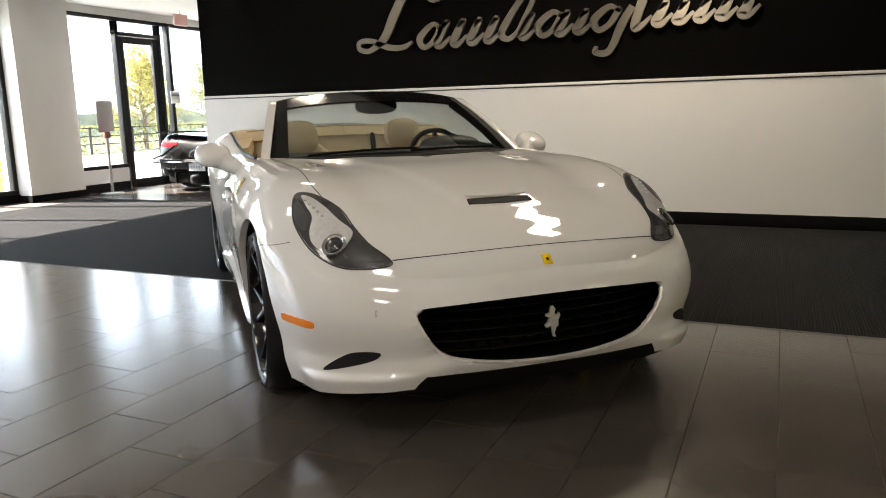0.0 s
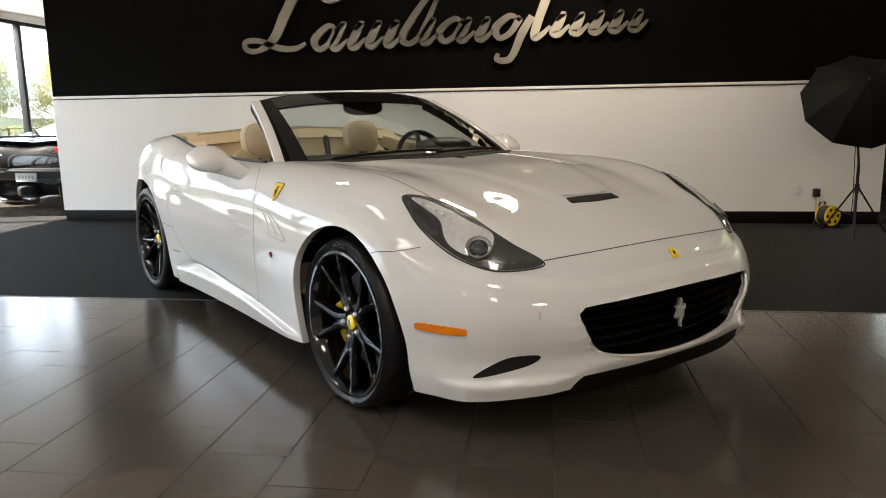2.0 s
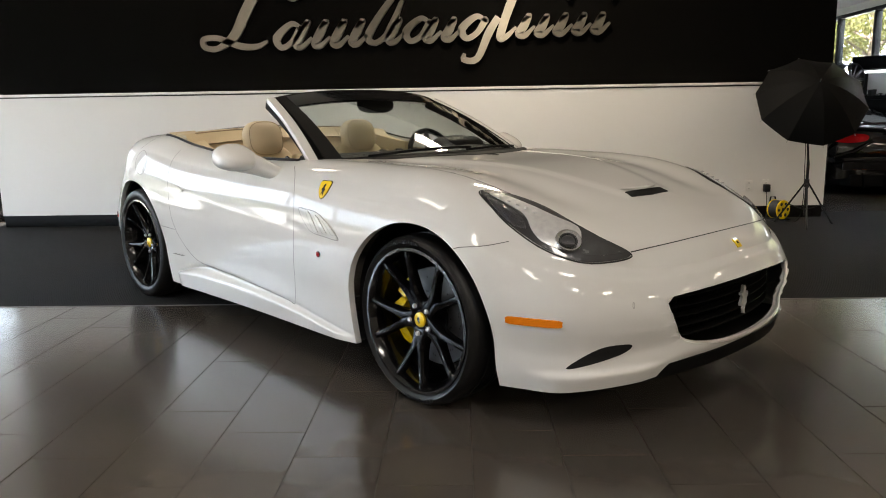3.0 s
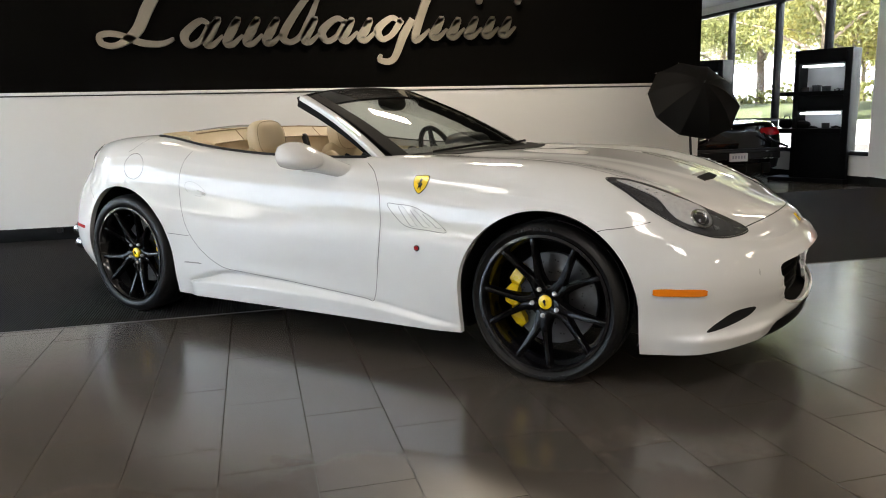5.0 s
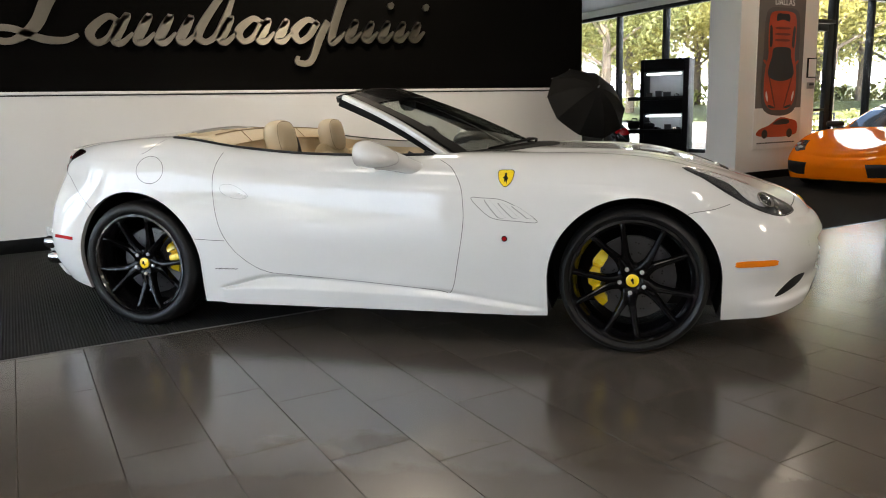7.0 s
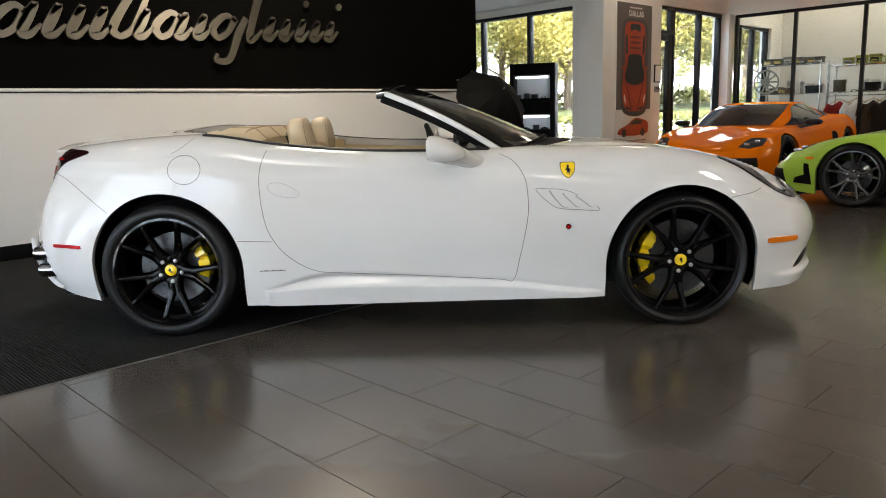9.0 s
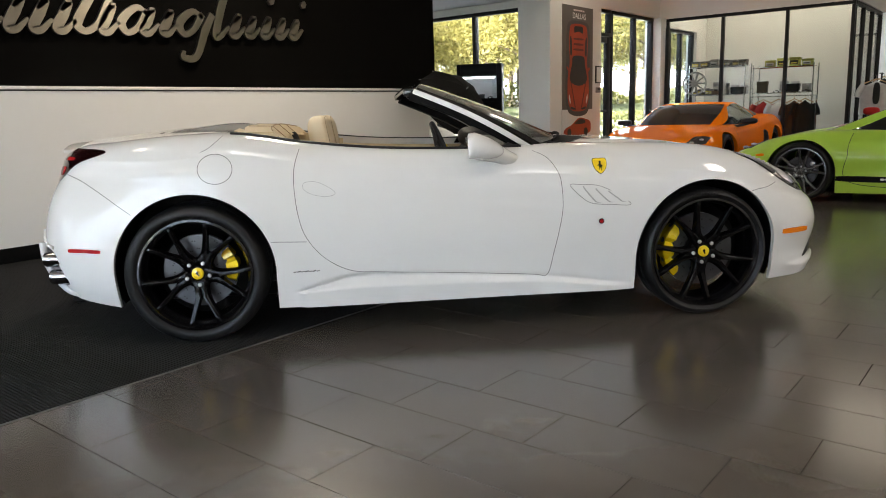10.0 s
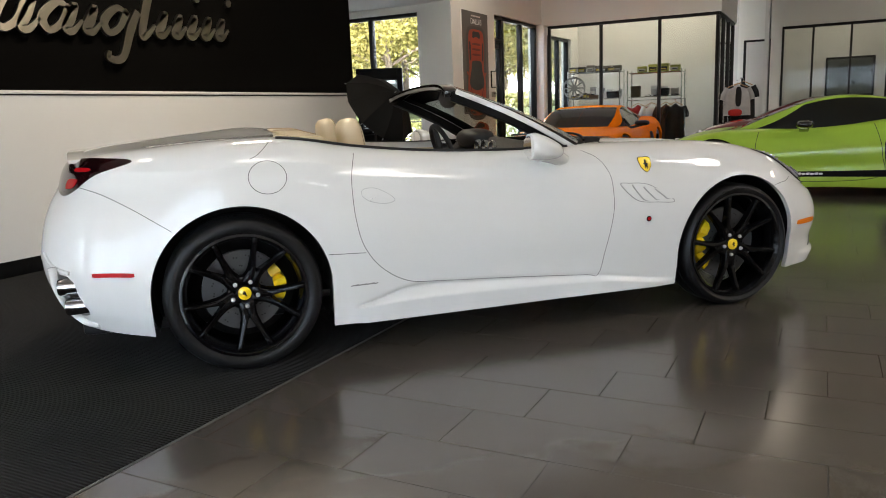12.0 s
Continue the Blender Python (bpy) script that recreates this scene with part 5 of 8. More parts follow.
    part("bonnet_scoop", mesh_bm("bonnet_scoop", patch(tree, lp, Vector((0, 0, -1)), 0.003, 4), GRILLE_BLACK), car, "black air slot in the bonnet")
    hood = [(0.428 - 0.02 * (abs(y) / 0.15) ** 2, y, 0.835) for y in np.linspace(-0.140, 0.140, 17)]
    run = [onto(tree, p, (0, 0, -1), 0.004)[0] for p in hood]
    part("scoop_lip", mesh_bm("scoop_lip", tube(bmesh.new(), run, [0.001 + 0.009 * math.sin(math.pi * k / 16) for k in range(17)], 10), PAINT_WHITE), car, "raised white lip of the bonnet slot")
    # brake ducts
    for sg in (-1, 1):
        lp = loop_curve([(x, sg * y, z) for x, y, z in ((0.640, 0.785, 0.266), (0.685, 0.745, 0.312), (0.732, 0.690, 0.345), (0.785, 0.612, 0.348), (0.775, 0.635, 0.318), (0.712, 0.720, 0.286))], 60)
        part("brake_duct", mesh_bm("brake_duct", patch(tree, lp, Vector((-0.8, -sg * 0.6, 0)), 0.002, 8), DARK_PLASTIC), car, "black air inlet in the bumper corner")
    # black splitter under the nose
    bm = bmesh.new()
    yy = np.linspace(-0.66, 0.66, 41)
    st = []
    for y in yy:
        x = 0.945 - 0.50 * abs(y) ** 2.45
        z = 0.214 - 0.030 * (abs(y) / 0.66) ** 2
        k = min(1.0, (0.662 - abs(y)) / 0.10)
        st.append([(x - 0.020, y, z + 0.060), (x - 0.034 - 0.04 * (1 - k), y, z + 0.012), (x - 0.044 - 0.04 * (1 - k), y, z), (x - 0.30, y, z - 0.004), (x - 0.30, y, z + 0.06)])
    rings = [[bm.verts.new(p) for p in q] for q in st]
    for a, b in zip(rings[:-1], rings[1:]):
        for k in range(5):
            bm.faces.new((a[k], a[(k + 1) % 5], b[(k + 1) % 5], b[k]))
    bm.faces.new(rings[0][::-1])
    bm.faces.new(rings[-1])
    part("splitter", mesh_bm("splitter", bm, GRILLE_BLACK), car, "matt black front splitter")


def tail_details(car, tree):
    for sg in (-1, 1):
        way = Vector((0.75, -sg * 0.62, -0.2))
        lp = loop_curve([(x, sg * y, z) for x, y, z in ((-3.105, 0.757, 0.978), (-3.28, 0.655, 1.000), (-3.42, 0.53, 1.004), (-3.50, 0.42, 0.998), (-3.53, 0.41, 0.885), (-3.47, 0.55, 0.835), (-3.39, 0.650, 0.862), (-3.275, 0.714, 0.930))], 70)
        t = part("tail_lamp", mesh_bm("tail_lamp", patch(tree, lp, way, 0.004, 10), mat("smoked_red_lens", (0.014, 0.002, 0.003), 0.1, vary=0.1, coat=0.6)), car, "dark red pointed tail lamp")
        lp2 = loop_curve([(x, sg * y, z) for x, y, z in ((-3.36, 0.640, 0.905), (-3.42, 0.570, 0.905), (-3.445, 0.565, 0.868), (-3.40, 0.630, 0.872))], 40)
        part("tail_lens", mesh_bm("tail_lens", patch(tree, lp2, way, 0.007, 5), RED_LENS), t, "bright red lens")
        lp3 = loop_curve([(x, sg * y, z) for x, y, z in ((-3.30, 0.672, 0.952), (-3.37, 0.600, 0.955), (-3.375, 0.600, 0.940), (-3.31, 0.668, 0.938))], 30)
        part("tail_lens", mesh_bm("tail_lens", patch(tree, lp3, way, 0.007, 4), RED_LENS), t, "bright red lens")
        # dark bumper corner with two stacked exhaust pipes
        way = Vector((0.8, -sg * 0.6, 0.0))
        bm2 = bmesh.new()
        prism(bm2, [[(-3.40 + 0.02, sg * 0.52, z), (-3.395 + 0.02, sg * 0.545, z), (-3.27 + 0.02, sg * 0.79, z), (-3.25 + 0.02, sg * 0.76, z)] for z in (0.28, 0.50)])
        ex = part("exhaust_panel", mesh_bm("exhaust_panel", bm2, GRILLE_BLACK, smooth=False), car, "black recess round the exhaust pipes")
        for z, x, y in ((0.438, -3.440, 0.735), (0.348, -3.415, 0.745)):
            pipe = turned_mesh("exhaust_pipe", [(0.032, 0.20), (0.036, 0.20), (0.039, 0.01), (0.039, -0.010), (0.036, -0.016), (0.032, -0.012), (0.030, 0.02)], PIPE_STEEL, 36, "X", close=True)
            pp = part("exhaust_pipe", pipe, ex, "polished exhaust pipe", pose(x, sg * y, z, 0, 0, sg * 5))
            part("pipe_bore", turned_mesh("pipe_bore", [(0.0, 0.03), (0.031, 0.03)], GAP, 24, "X"), pp, "dark bore of the pipe")
        frame_run = loop_curve([(-3.480, sg * 0.690, 0.522), (-3.472, sg * 0.695, 0.430), (-3.436, sg * 0.700, 0.340), (-3.370, sg * 0.715, 0.266), (-3.305, sg * 0.755, 0.252)], 24, closed=False)
        part("exhaust_surround", mesh_bm("exhaust_surround", tube(bmesh.new(), frame_run, [0.020 - 0.006 * k / 24 for k in range(25)], 12), PAINT_WHITE), car, "white outer rim of the exhaust opening")
        bl = loop_curve([(x, sg * y, z) for x, y, z in ((-3.56, 0.52, 0.56), (-3.50, 0.64, 0.515), (-3.42, 0.77, 0.500))], 20, closed=False)
        part("bumper_shelf", mesh_bm("bumper_shelf", tube(bmesh.new(), [onto(tree, p, way, 0.001)[0] for p in bl], 0.009, 12), PAINT_WHITE), car, "white ledge over the exhaust pipes")
    # lip along the boot lid
    run = []
    for k in range(41):
        y = -0.52 + 1.04 * k / 40
        h, _ = onto(tree, (-3.40 + 0.20 * abs(y) ** 2, y, 1.02), (0, 0, -1), 0.007)
        run.append(h)
    part("boot_lip", mesh_bm("boot_lip", sweep(run, 0.036, 0.008), PAINT_WHITE), car, "white lip spoiler on the boot lid")
    bm = bmesh.new()
    box(bm, -3.40, -3.2, -0.62, 0.62, 0.17, 0.30, 0.02)
    part("diffuser", mesh_bm("diffuser", bm, DARK_PLASTIC), car, "black rear diffuser")


def underside(car, tree):
    bm = bmesh.new()
    box(bm, -3.2, 0.66, -0.56, 0.56, 0.15, 0.30, 0.02)
    box(bm, -2.24, -0.43, -0.88, 0.88, 0.158, 0.30, 0.01)
    part("underbody", mesh_bm("underbody", bm, DARK_PLASTIC), car, "black underbody")
    for cx, cz, r in ((0.0, 0.343, 0.408), (-2.67, 0.366, 0.412)):
        for sg in (-1, 1):
            bm = bmesh.new()
            a = [math.pi * k / 24 for k in range(-3, 28)]

            def deep(t):
                h, _ = onto(tree, (cx + (r + 0.006) * math.cos(t), sg * 0.93, max(0.19, cz + (r + 0.006) * math.sin(t))), (0, -sg, 0))
                return abs(h.y) - 0.027
            ri = [[bm.verts.new((cx + r * math.cos(t), sg * min(y, deep(t)), cz + r * math.sin(t)) ) for t in a] for y in (0.56, 0.70, 0.885)]
            for p, q in zip(ri[:-1], ri[1:]):
                for k in range(len(a) - 1):
                    bm.faces.new((p[k], p[k + 1], q[k + 1], q[k]))
            c = bm.verts.new((cx, sg * 0.56, cz - 0.1))
            for k in range(len(a) - 1):
                bm.faces.new((ri[0][k], ri[0][k + 1], c))
            bmesh.ops.solidify(bm, geom=list(bm.faces), thickness=0.004)
            part("wheel_liner", mesh_bm("wheel_liner", bm, DARK_PLASTIC), car, "black wheel-arch liner")


def cabin(car):
    # tub, door cards, dash, console
    bm = bmesh.new()
    box(bm, -2.40, -0.62, -0.77, 0.77, 0.27, 0.31, 0.01)
    part("cabin_floor", mesh_bm("cabin_floor", bm, LEATHER_DARK), car, "dark cabin carpet")
    for sg in (-1, 1):
        bm = bmesh.new()
        prism(bm, [[(x, sg * 0.790, 0.31 if x > -2.1 else 0.88), (x, sg * 0.770, 0.31 if x > -2.1 else 0.88), (x, sg * (0.730 if x > -2.0 else 0.70), z - 0.05), (x, sg * 0.790, z)] for x, z in ((-0.72, 0.905), (-1.1, 0.905), (-1.5, 0.915), (-1.9, 0.935), (-2.2, 0.975), (-2.42, 1.03))])
        part("door_card", mesh_bm("door_card", bm, LEATHER, sharp=50), car, "beige leather door trim")
        bm = bmesh.new()
        st = []
        for k in range(13):
            x = -1.95 - 0.50 * k / 12
            z = 0.950 + 0.110 * (k / 12) ** 1.25
            wd = 0.06 + 0.11 * (k / 12)
            st.append([(x, sg * 0.787, z + 0.004), (x, sg * (0.787 - wd), z + 0.012), (x, sg * (0.780 - wd), z - 0.07), (x, sg * 0.787, z - 0.06)])
        prism(bm, st)
        part("side_cushion", mesh_bm("side_cushion", bm, LEATHER, sharp=60), car, "beige leather side roll behind the seats")
    bm = bmesh.new()
    st = []
    for k in range(25):
        y = -0.775 + 1.55 * k / 24
        c = 0.030 * (1 - (y / 0.775) ** 2)
        xr = -2.445 + 0.06 * (abs(y) / 0.775) ** 3
        st.append([(xr - 0.01, y, 1.055 + c), (xr + 0.13, y, 1.050 + c), (xr + 0.20, y, 0.985 + c), (xr + 0.0, y, 0.95)])
    prism(bm, st)
    part("tonneau_roll", mesh_bm("tonneau_roll", bm, LEATHER, sharp=60), car, "beige leather roll at the rear of the cockpit")
    ridge = [(-2.445 + 0.06 * (abs(y) / 0.775) ** 3 + 0.131, y, 1.0515 + 0.030 * (1 - (y / 0.775) ** 2)) for y in np.linspace(-0.70, 0.70, 40)]
    part("leather_seam", mesh_bm("leather_seam", tube(bmesh.new(), ridge, 0.0032, 6), SEAM), car, "stitched seam along the roll")
    for y in (-0.36, 0.0, 0.36):
        x, c = -2.445 + 0.06 * (abs(y) / 0.775) ** 3, 0.030 * (1 - (y / 0.775) ** 2)
        part("leather_seam", mesh_bm("leather_seam", tube(bmesh.new(), [(x, y, 1.0565 + c), (x + 0.131, y, 1.0515 + c), (x + 0.201, y, 0.986 + c)], 0.0026, 6), SEAM), car, "stitched seam across the roll")
    bm = bmesh.new()
    rounded(bm, (-2.27, 0, 0.80), (0.07, 0.70, 0.235), 5, Matrix.Rotation(radians(-14), 3, "Y"), 40, 20)
    part("rear_bench", mesh_bm("rear_bench", bm, LEATHER_PALE), car, "pale beige rear bench back")
    bm = bmesh.new()
    rounded(bm, (-2.232, 0.205, 0.945), (0.030, 0.018, 0.085), 3.5, Matrix.Rotation(radians(-14), 3, "Y"), 20, 12)
    part("belt_slot", mesh_bm("belt_slot", bm, LEATHER_DARK), car, "black slot in the rear bench back")
    for y in (-0.36, 0.36):
        bm = bmesh.new()
        rounded(bm, (-2.10, y, 0.62), (0.20, 0.27, 0.08), 4, Matrix.Rotation(radians(-6), 3, "Y"))
        part("bench_cushion", mesh_bm("bench_cushion", bm, LEATHER_PALE), car, "pale beige rear seat cushion")
    bm = bmesh.new()
    st = []
    for k in range(21):
        y = -0.745 + 1.49 * k / 20
        hump = 0.058 + 0.030 * math.exp(-((y - 0.37) / 0.19) ** 2)
        f = 0.31 * (y / 0.74) ** 2
        st.append([(-0.60 - f, y, 0.905), (-1.02 - 0.05 * f, y, 0.900 + hump), (-1.13, y, 0.80 + hump), (-0.80, y, 0.55)])
    prism(bm, st)
    dash = part("dashboard", mesh_bm("dashboard", bm, LEATHER_DARK, sharp=60), car, "black leather dashboard")
    bm = bmesh.new()
    rounded(bm, (-1.06, 0.37, 0.958), (0.105, 0.185, 0.066), 2.6)
    part("instrument_hood", mesh_bm("instrument_hood", bm, LEATHER_DARK), dash, "black instrument hood")
    for y in (-0.14, -0.02, 0.10):
        for nm, prof, m in (("vent_ring", [(0.032, 0.0), (0.043, 0.0), (0.043, -0.02), (0.032, -0.02)], CHROME),):
            part(nm, turned_mesh(nm, prof, m, 28, "X", close=True), dash, "chrome air vent ring", Matrix.Translation((-1.130, y, 0.918)))
    bm = bmesh.new()
    rounded(bm, (-1.55, 0, 0.46), (0.55, 0.12, 0.15), 5)
    part("centre_console", mesh_bm("centre_console", bm, LEATHER_DARK), car, "black centre console")
    # steering wheel in front of the left seat
    m = Matrix.Translation((-1.275, 0.37, 0.885)) @ Matrix.Rotation(radians(68), 4, "Y")
    bm = bmesh.new()
    tube(bm, [m @ Vector((0.178 * math.cos(a), 0.178 * math.sin(a), 0)) for a in np.linspace(0, 6.283, 48, False)], 0.016, 12, closed=True)
    for a in (0.0, 2.2, -2.2):
        tube(bm, [m @ Vector((0.03 * math.cos(a + 3.14), 0.03 * math.sin(a + 3.14), -0.02)), m @ Vector((0.17 * math.cos(a + 3.14), 0.17 * math.sin(a + 3.14), 0))], [0.024, 0.014], 8)
    tube(bm, [m @ Vector((0, 0, -0.20)), m @ Vector((0, 0, -0.01))], 0.03)
    sw = part("steering_wheel", mesh_bm("steering_wheel", bm, LEATHER_DARK, sharp=60), car, "black leather steering wheel")
    bm = bmesh.new()
    rounded(bm, m @ Vector((0, 0, 0.0)), (0.03, 0.055, 0.055), 2.6, Matrix.Rotation(radians(-22), 3, "Y"))
    part("wheel_hub", mesh_bm("wheel_hub", bm, LEATHER_DARK), sw, "black wheel hub")
    bm = bmesh.new()
    rounded(bm, m @ Vector((0, 0, 0.031)), (0.006, 0.016, 0.018), 2.2, Matrix.Rotation(radians(-22), 3, "Y"))
    part("hub_badge", mesh_bm("hub_badge", bm, YELLOW), sw, "small yellow badge")


def seat(car, y):
    bm = bmesh.new()
    rounded(bm, (-1.72, y, 0.46), (0.27, 0.245, 0.085), 3.6, Matrix.Rotation(radians(-8), 3, "Y"))
    s = part("seat", mesh_bm("seat", bm, LEATHER), car, "beige leather front seat")
    tilt = Matrix.Rotation(radians(-17), 3, "Y")
    bm = bmesh.new()
    rounded(bm, (-1.985, y, 0.685), (0.075, 0.225, 0.30), 3.4, tilt, 36, 24)
    part("backrest", mesh_bm("backrest", bm, LEATHER), s, "beige leather backrest")
    for sg in (-1, 1):
        bm = bmesh.new()
        rounded(bm, (-1.925, y + sg * 0.205, 0.665), (0.085, 0.052, 0.26), 2.6, tilt)
        part("bolster", mesh_bm("bolster", bm, LEATHER), s, "beige leather side bolster")
    bm = bmesh.new()
    rounded(bm, (-2.040, y, 1.012), (0.066, 0.128, 0.115), 2.9, Matrix.Rotation(radians(-10), 3, "Y"), 36, 24)
    part("headrest", mesh_bm("headrest", bm, LEATHER_PALE), s, "beige leather headrest")
    tip = Matrix.Rotation(radians(-10), 3, "Y")
    oval = []
    for k in range(40):
        a = 2 * math.pi * k / 40
        ca, sa = math.cos(a), math.sin(a)
        e = 2 / 2.9
        oval.append(Vector((-2.040, y, 1.012)) + tip @ Vector((0.046, 0.114 * math.copysign(abs(ca) ** e, ca), 0.102 * math.copysign(abs(sa) ** e, sa))))
    part("leather_seam", mesh_bm("leather_seam", tube(bmesh.new(), oval, 0.0015, 6, closed=True), SEAM), s, "stitched seam round the headrest")
    for sg in (-1, 1):
        part("headrest_post", mesh_bm("headrest_post", tube(bmesh.new(), [(-2.045, y + sg * 0.05, 0.86), (-2.042, y + sg * 0.05, 0.96)], 0.008), CHROME), s, "metal headrest post")


windscreen(CAR)
for sg_ in (-1, 1):
    door_mirror(CAR, sg_)
    front_lamp(CAR, SKIN, sg_)
    seat(CAR, 0.37 * sg_)
seams(CAR, SKIN)
flank_details(CAR, SKIN)
nose_details(CAR, SKIN)
tail_details(CAR, SKIN)
underside(CAR, SKIN)
cabin(CAR)

# ---- ceiling lamps, out of view, added to light the rooms ----
DIFFUSER = mat("lit_lamp_diffuser", (0.9, 0.88, 0.82), 0.5, emit=(1.0, 0.87, 0.68), strength=0.35)
LAMP_FRAME = mat("white_lamp_frame", (0.75, 0.74, 0.72), 0.4)


def unseen_ceiling_lamp(x, y, z=HIGH, share=1.0, tone=(1.0, 0.85, 0.64), reach=0.6):
    lamp = thing("ceiling_light", "white recessed ceiling light panel, lit, added out of view", "ceiling light", pose(x, y, z), group="ceiling light panels")
    bm = bmesh.new()
    for a in ((-0.33, 0.33, -reach - 0.03, -reach), (-0.33, 0.33, reach, reach + 0.03), (-0.33, -0.30, -reach, reach), (0.30, 0.33, -reach, reach)):
        box(bm, *a, -0.035, -0.004, 0.003)
    part("frame", mesh_bm("frame", bm, LAMP_FRAME), lamp)
    part("diffuser", box_mesh("diffuser", -0.30, 0.30, -reach, reach, -0.022, -0.006, DIFFUSER), lamp, "glowing white diffuser")
    a = new("unseen_lamp_light", bpy.data.lights.new("unseen_lamp_light", "AREA"))
    a.data.shape, a.data.size, a.data.size_y, a.data.energy, a.data.color = "RECTANGLE", 0.60, 2 * reach, CEILING_POWER * share, tone
    a.matrix_world = pose(x, y, z - 0.05)
    return lamp


CEILING_POWER = 3.9
NEUTRAL, WARM = (1.0, 0.92, 0.81), (1.0, 0.84, 0.62)
# Unseen panels added to brighten the hall; only a few follow reflections.
for lx, ly, share, tone in ((-5.0, -4.5, 0.75, NEUTRAL), (-1.2, -4.5, 1.5, NEUTRAL), (2.6, -4.5, 2.2, WARM), (7.0, -4.5, 1.3, WARM), (-5.0, -0.8, 0.6, NEUTRAL), (-1.2, -0.8, 1.6, NEUTRAL),
                            (7.0, -0.8, 1.6, WARM), (-5.0, 2.9, 0.42, NEUTRAL), (7.0, 2.9, 0.35, WARM), (-5.0, 6.75, 0.4, WARM), (-1.2, 6.6, 3.2, WARM), (5.4, 6.9, 0.5, WARM)):
    unseen_ceiling_lamp(lx, ly, HIGH, share, tone, 0.22 if ly > 6 else 0.6)
# Low row added, unseen, for pale streaks along the white car's flank.
for ly in (-5.2, -3.2, -1.2, 0.8, 2.8):
    unseen_ceiling_lamp(-8.2, ly, LOW, 0.25, (0.95, 0.97, 1.0))
# Unseen pair added to brighten the boutique.
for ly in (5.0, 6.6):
    unseen_ceiling_lamp(11.2, ly, HIGH, 0.78)
# Unseen panel added to brighten the office.
unseen_ceiling_lamp(14.2, 1.6, HIGH, 0.6)


# ---- floor tiles: a third offset from row to row ----
def tiles(floor):
    W, L, X0, Y0 = 0.305, 0.610, -3.62, 2.83
    gap = 0.0018
    whole = mesh_bm("tile", box(bmesh.new(), -W / 2 + gap, W / 2 - gap, -L / 2 + gap, L / 2 - gap, -0.010, 0.0, 0.0004), TILE, smooth=False)
    rest_v, rest_f = [], []
    cells = []
    for i in range(-22, 43):
        x = X0 + W * (i + 0.5)
        off = Y0 - 0.2033 * (i % 3)
        for k in range(-18, 3):
            y0, y1 = off + L * k, off + L * (k + 1)
            y1 = min(y1, 4.119)
            if y1 - y0 < 0.03 or y0 < SOUTH:
                continue
            cells.append((x, y0, y1, math.hypot((x + 2.2), (y0 + y1) / 2 - 2.2) ))
    cells.sort(key=lambda c: c[3])
    for n, (x, y0, y1, _) in enumerate(cells):
        full = abs((y1 - y0) - L) < 1e-6
        if n < 300:
            me = whole if full else mesh_bm("tile", box(bmesh.new(), -W / 2 + gap, W / 2 - gap, -(y1 - y0) / 2 + gap, (y1 - y0) / 2 - gap, -0.010, 0.0, 0.0004), TILE, smooth=False)
            o = new("tile", me)
            o.parent = floor
            o.location = (x, (y0 + y1) / 2, random.uniform(-0.0004, 0.0004))
            o.rotation_euler = (random.gauss(0, 0.0004), random.gauss(0, 0.0004), 0)
        else:
            s = len(rest_v)
            a, b, c, d = x - W / 2 + gap, x + W / 2 - gap, y0 + gap, y1 - gap
            rest_v += [(a, c, 0), (b, c, 0), (b, d, 0), (a, d, 0), (a, c, -0.008), (b, c, -0.008), (b, d, -0.008), (a, d, -0.008)]
            rest_f += [(s, s + 1, s + 2, s + 3), (s, s + 4, s + 5, s + 1), (s + 1, s + 5, s + 6, s + 2), (s + 2, s + 6, s + 7, s + 3), (s + 3, s + 7, s + 4, s)]
    # the tiled strip behind the carpet
    for i in range(-22, 30):
        x = X0 + W * (i + 0.5)
        off = 8.06 - 0.2033 * (i % 3)
        for k in range(0, 16):
            y0, y1 = max(8.056, off + L * k), off + L * (k + 1)
            s = len(rest_v)
            a, b, c, d = x - W / 2 + gap, x + W / 2 - gap, y0 + gap, y1 - gap
            rest_v += [(a, c, 0), (b, c, 0), (b, d, 0), (a, d, 0), (a, c, -0.008), (b, c, -0.008), (b, d, -0.008), (a, d, -0.008)]
            rest_f += [(s, s + 1, s + 2, s + 3), (s, s + 4, s + 5, s + 1), (s + 1, s + 5, s + 6, s + 2), (s + 2, s + 6, s + 7, s + 3), (s + 3, s + 7, s + 4, s)]
    o = new("tile_field", mesh_of("tile_field", rest_v, rest_f, TILE, smooth=False))
    o.parent = floor
    tagged(o, "brown-grey floor tiles further off", kind="stuff")


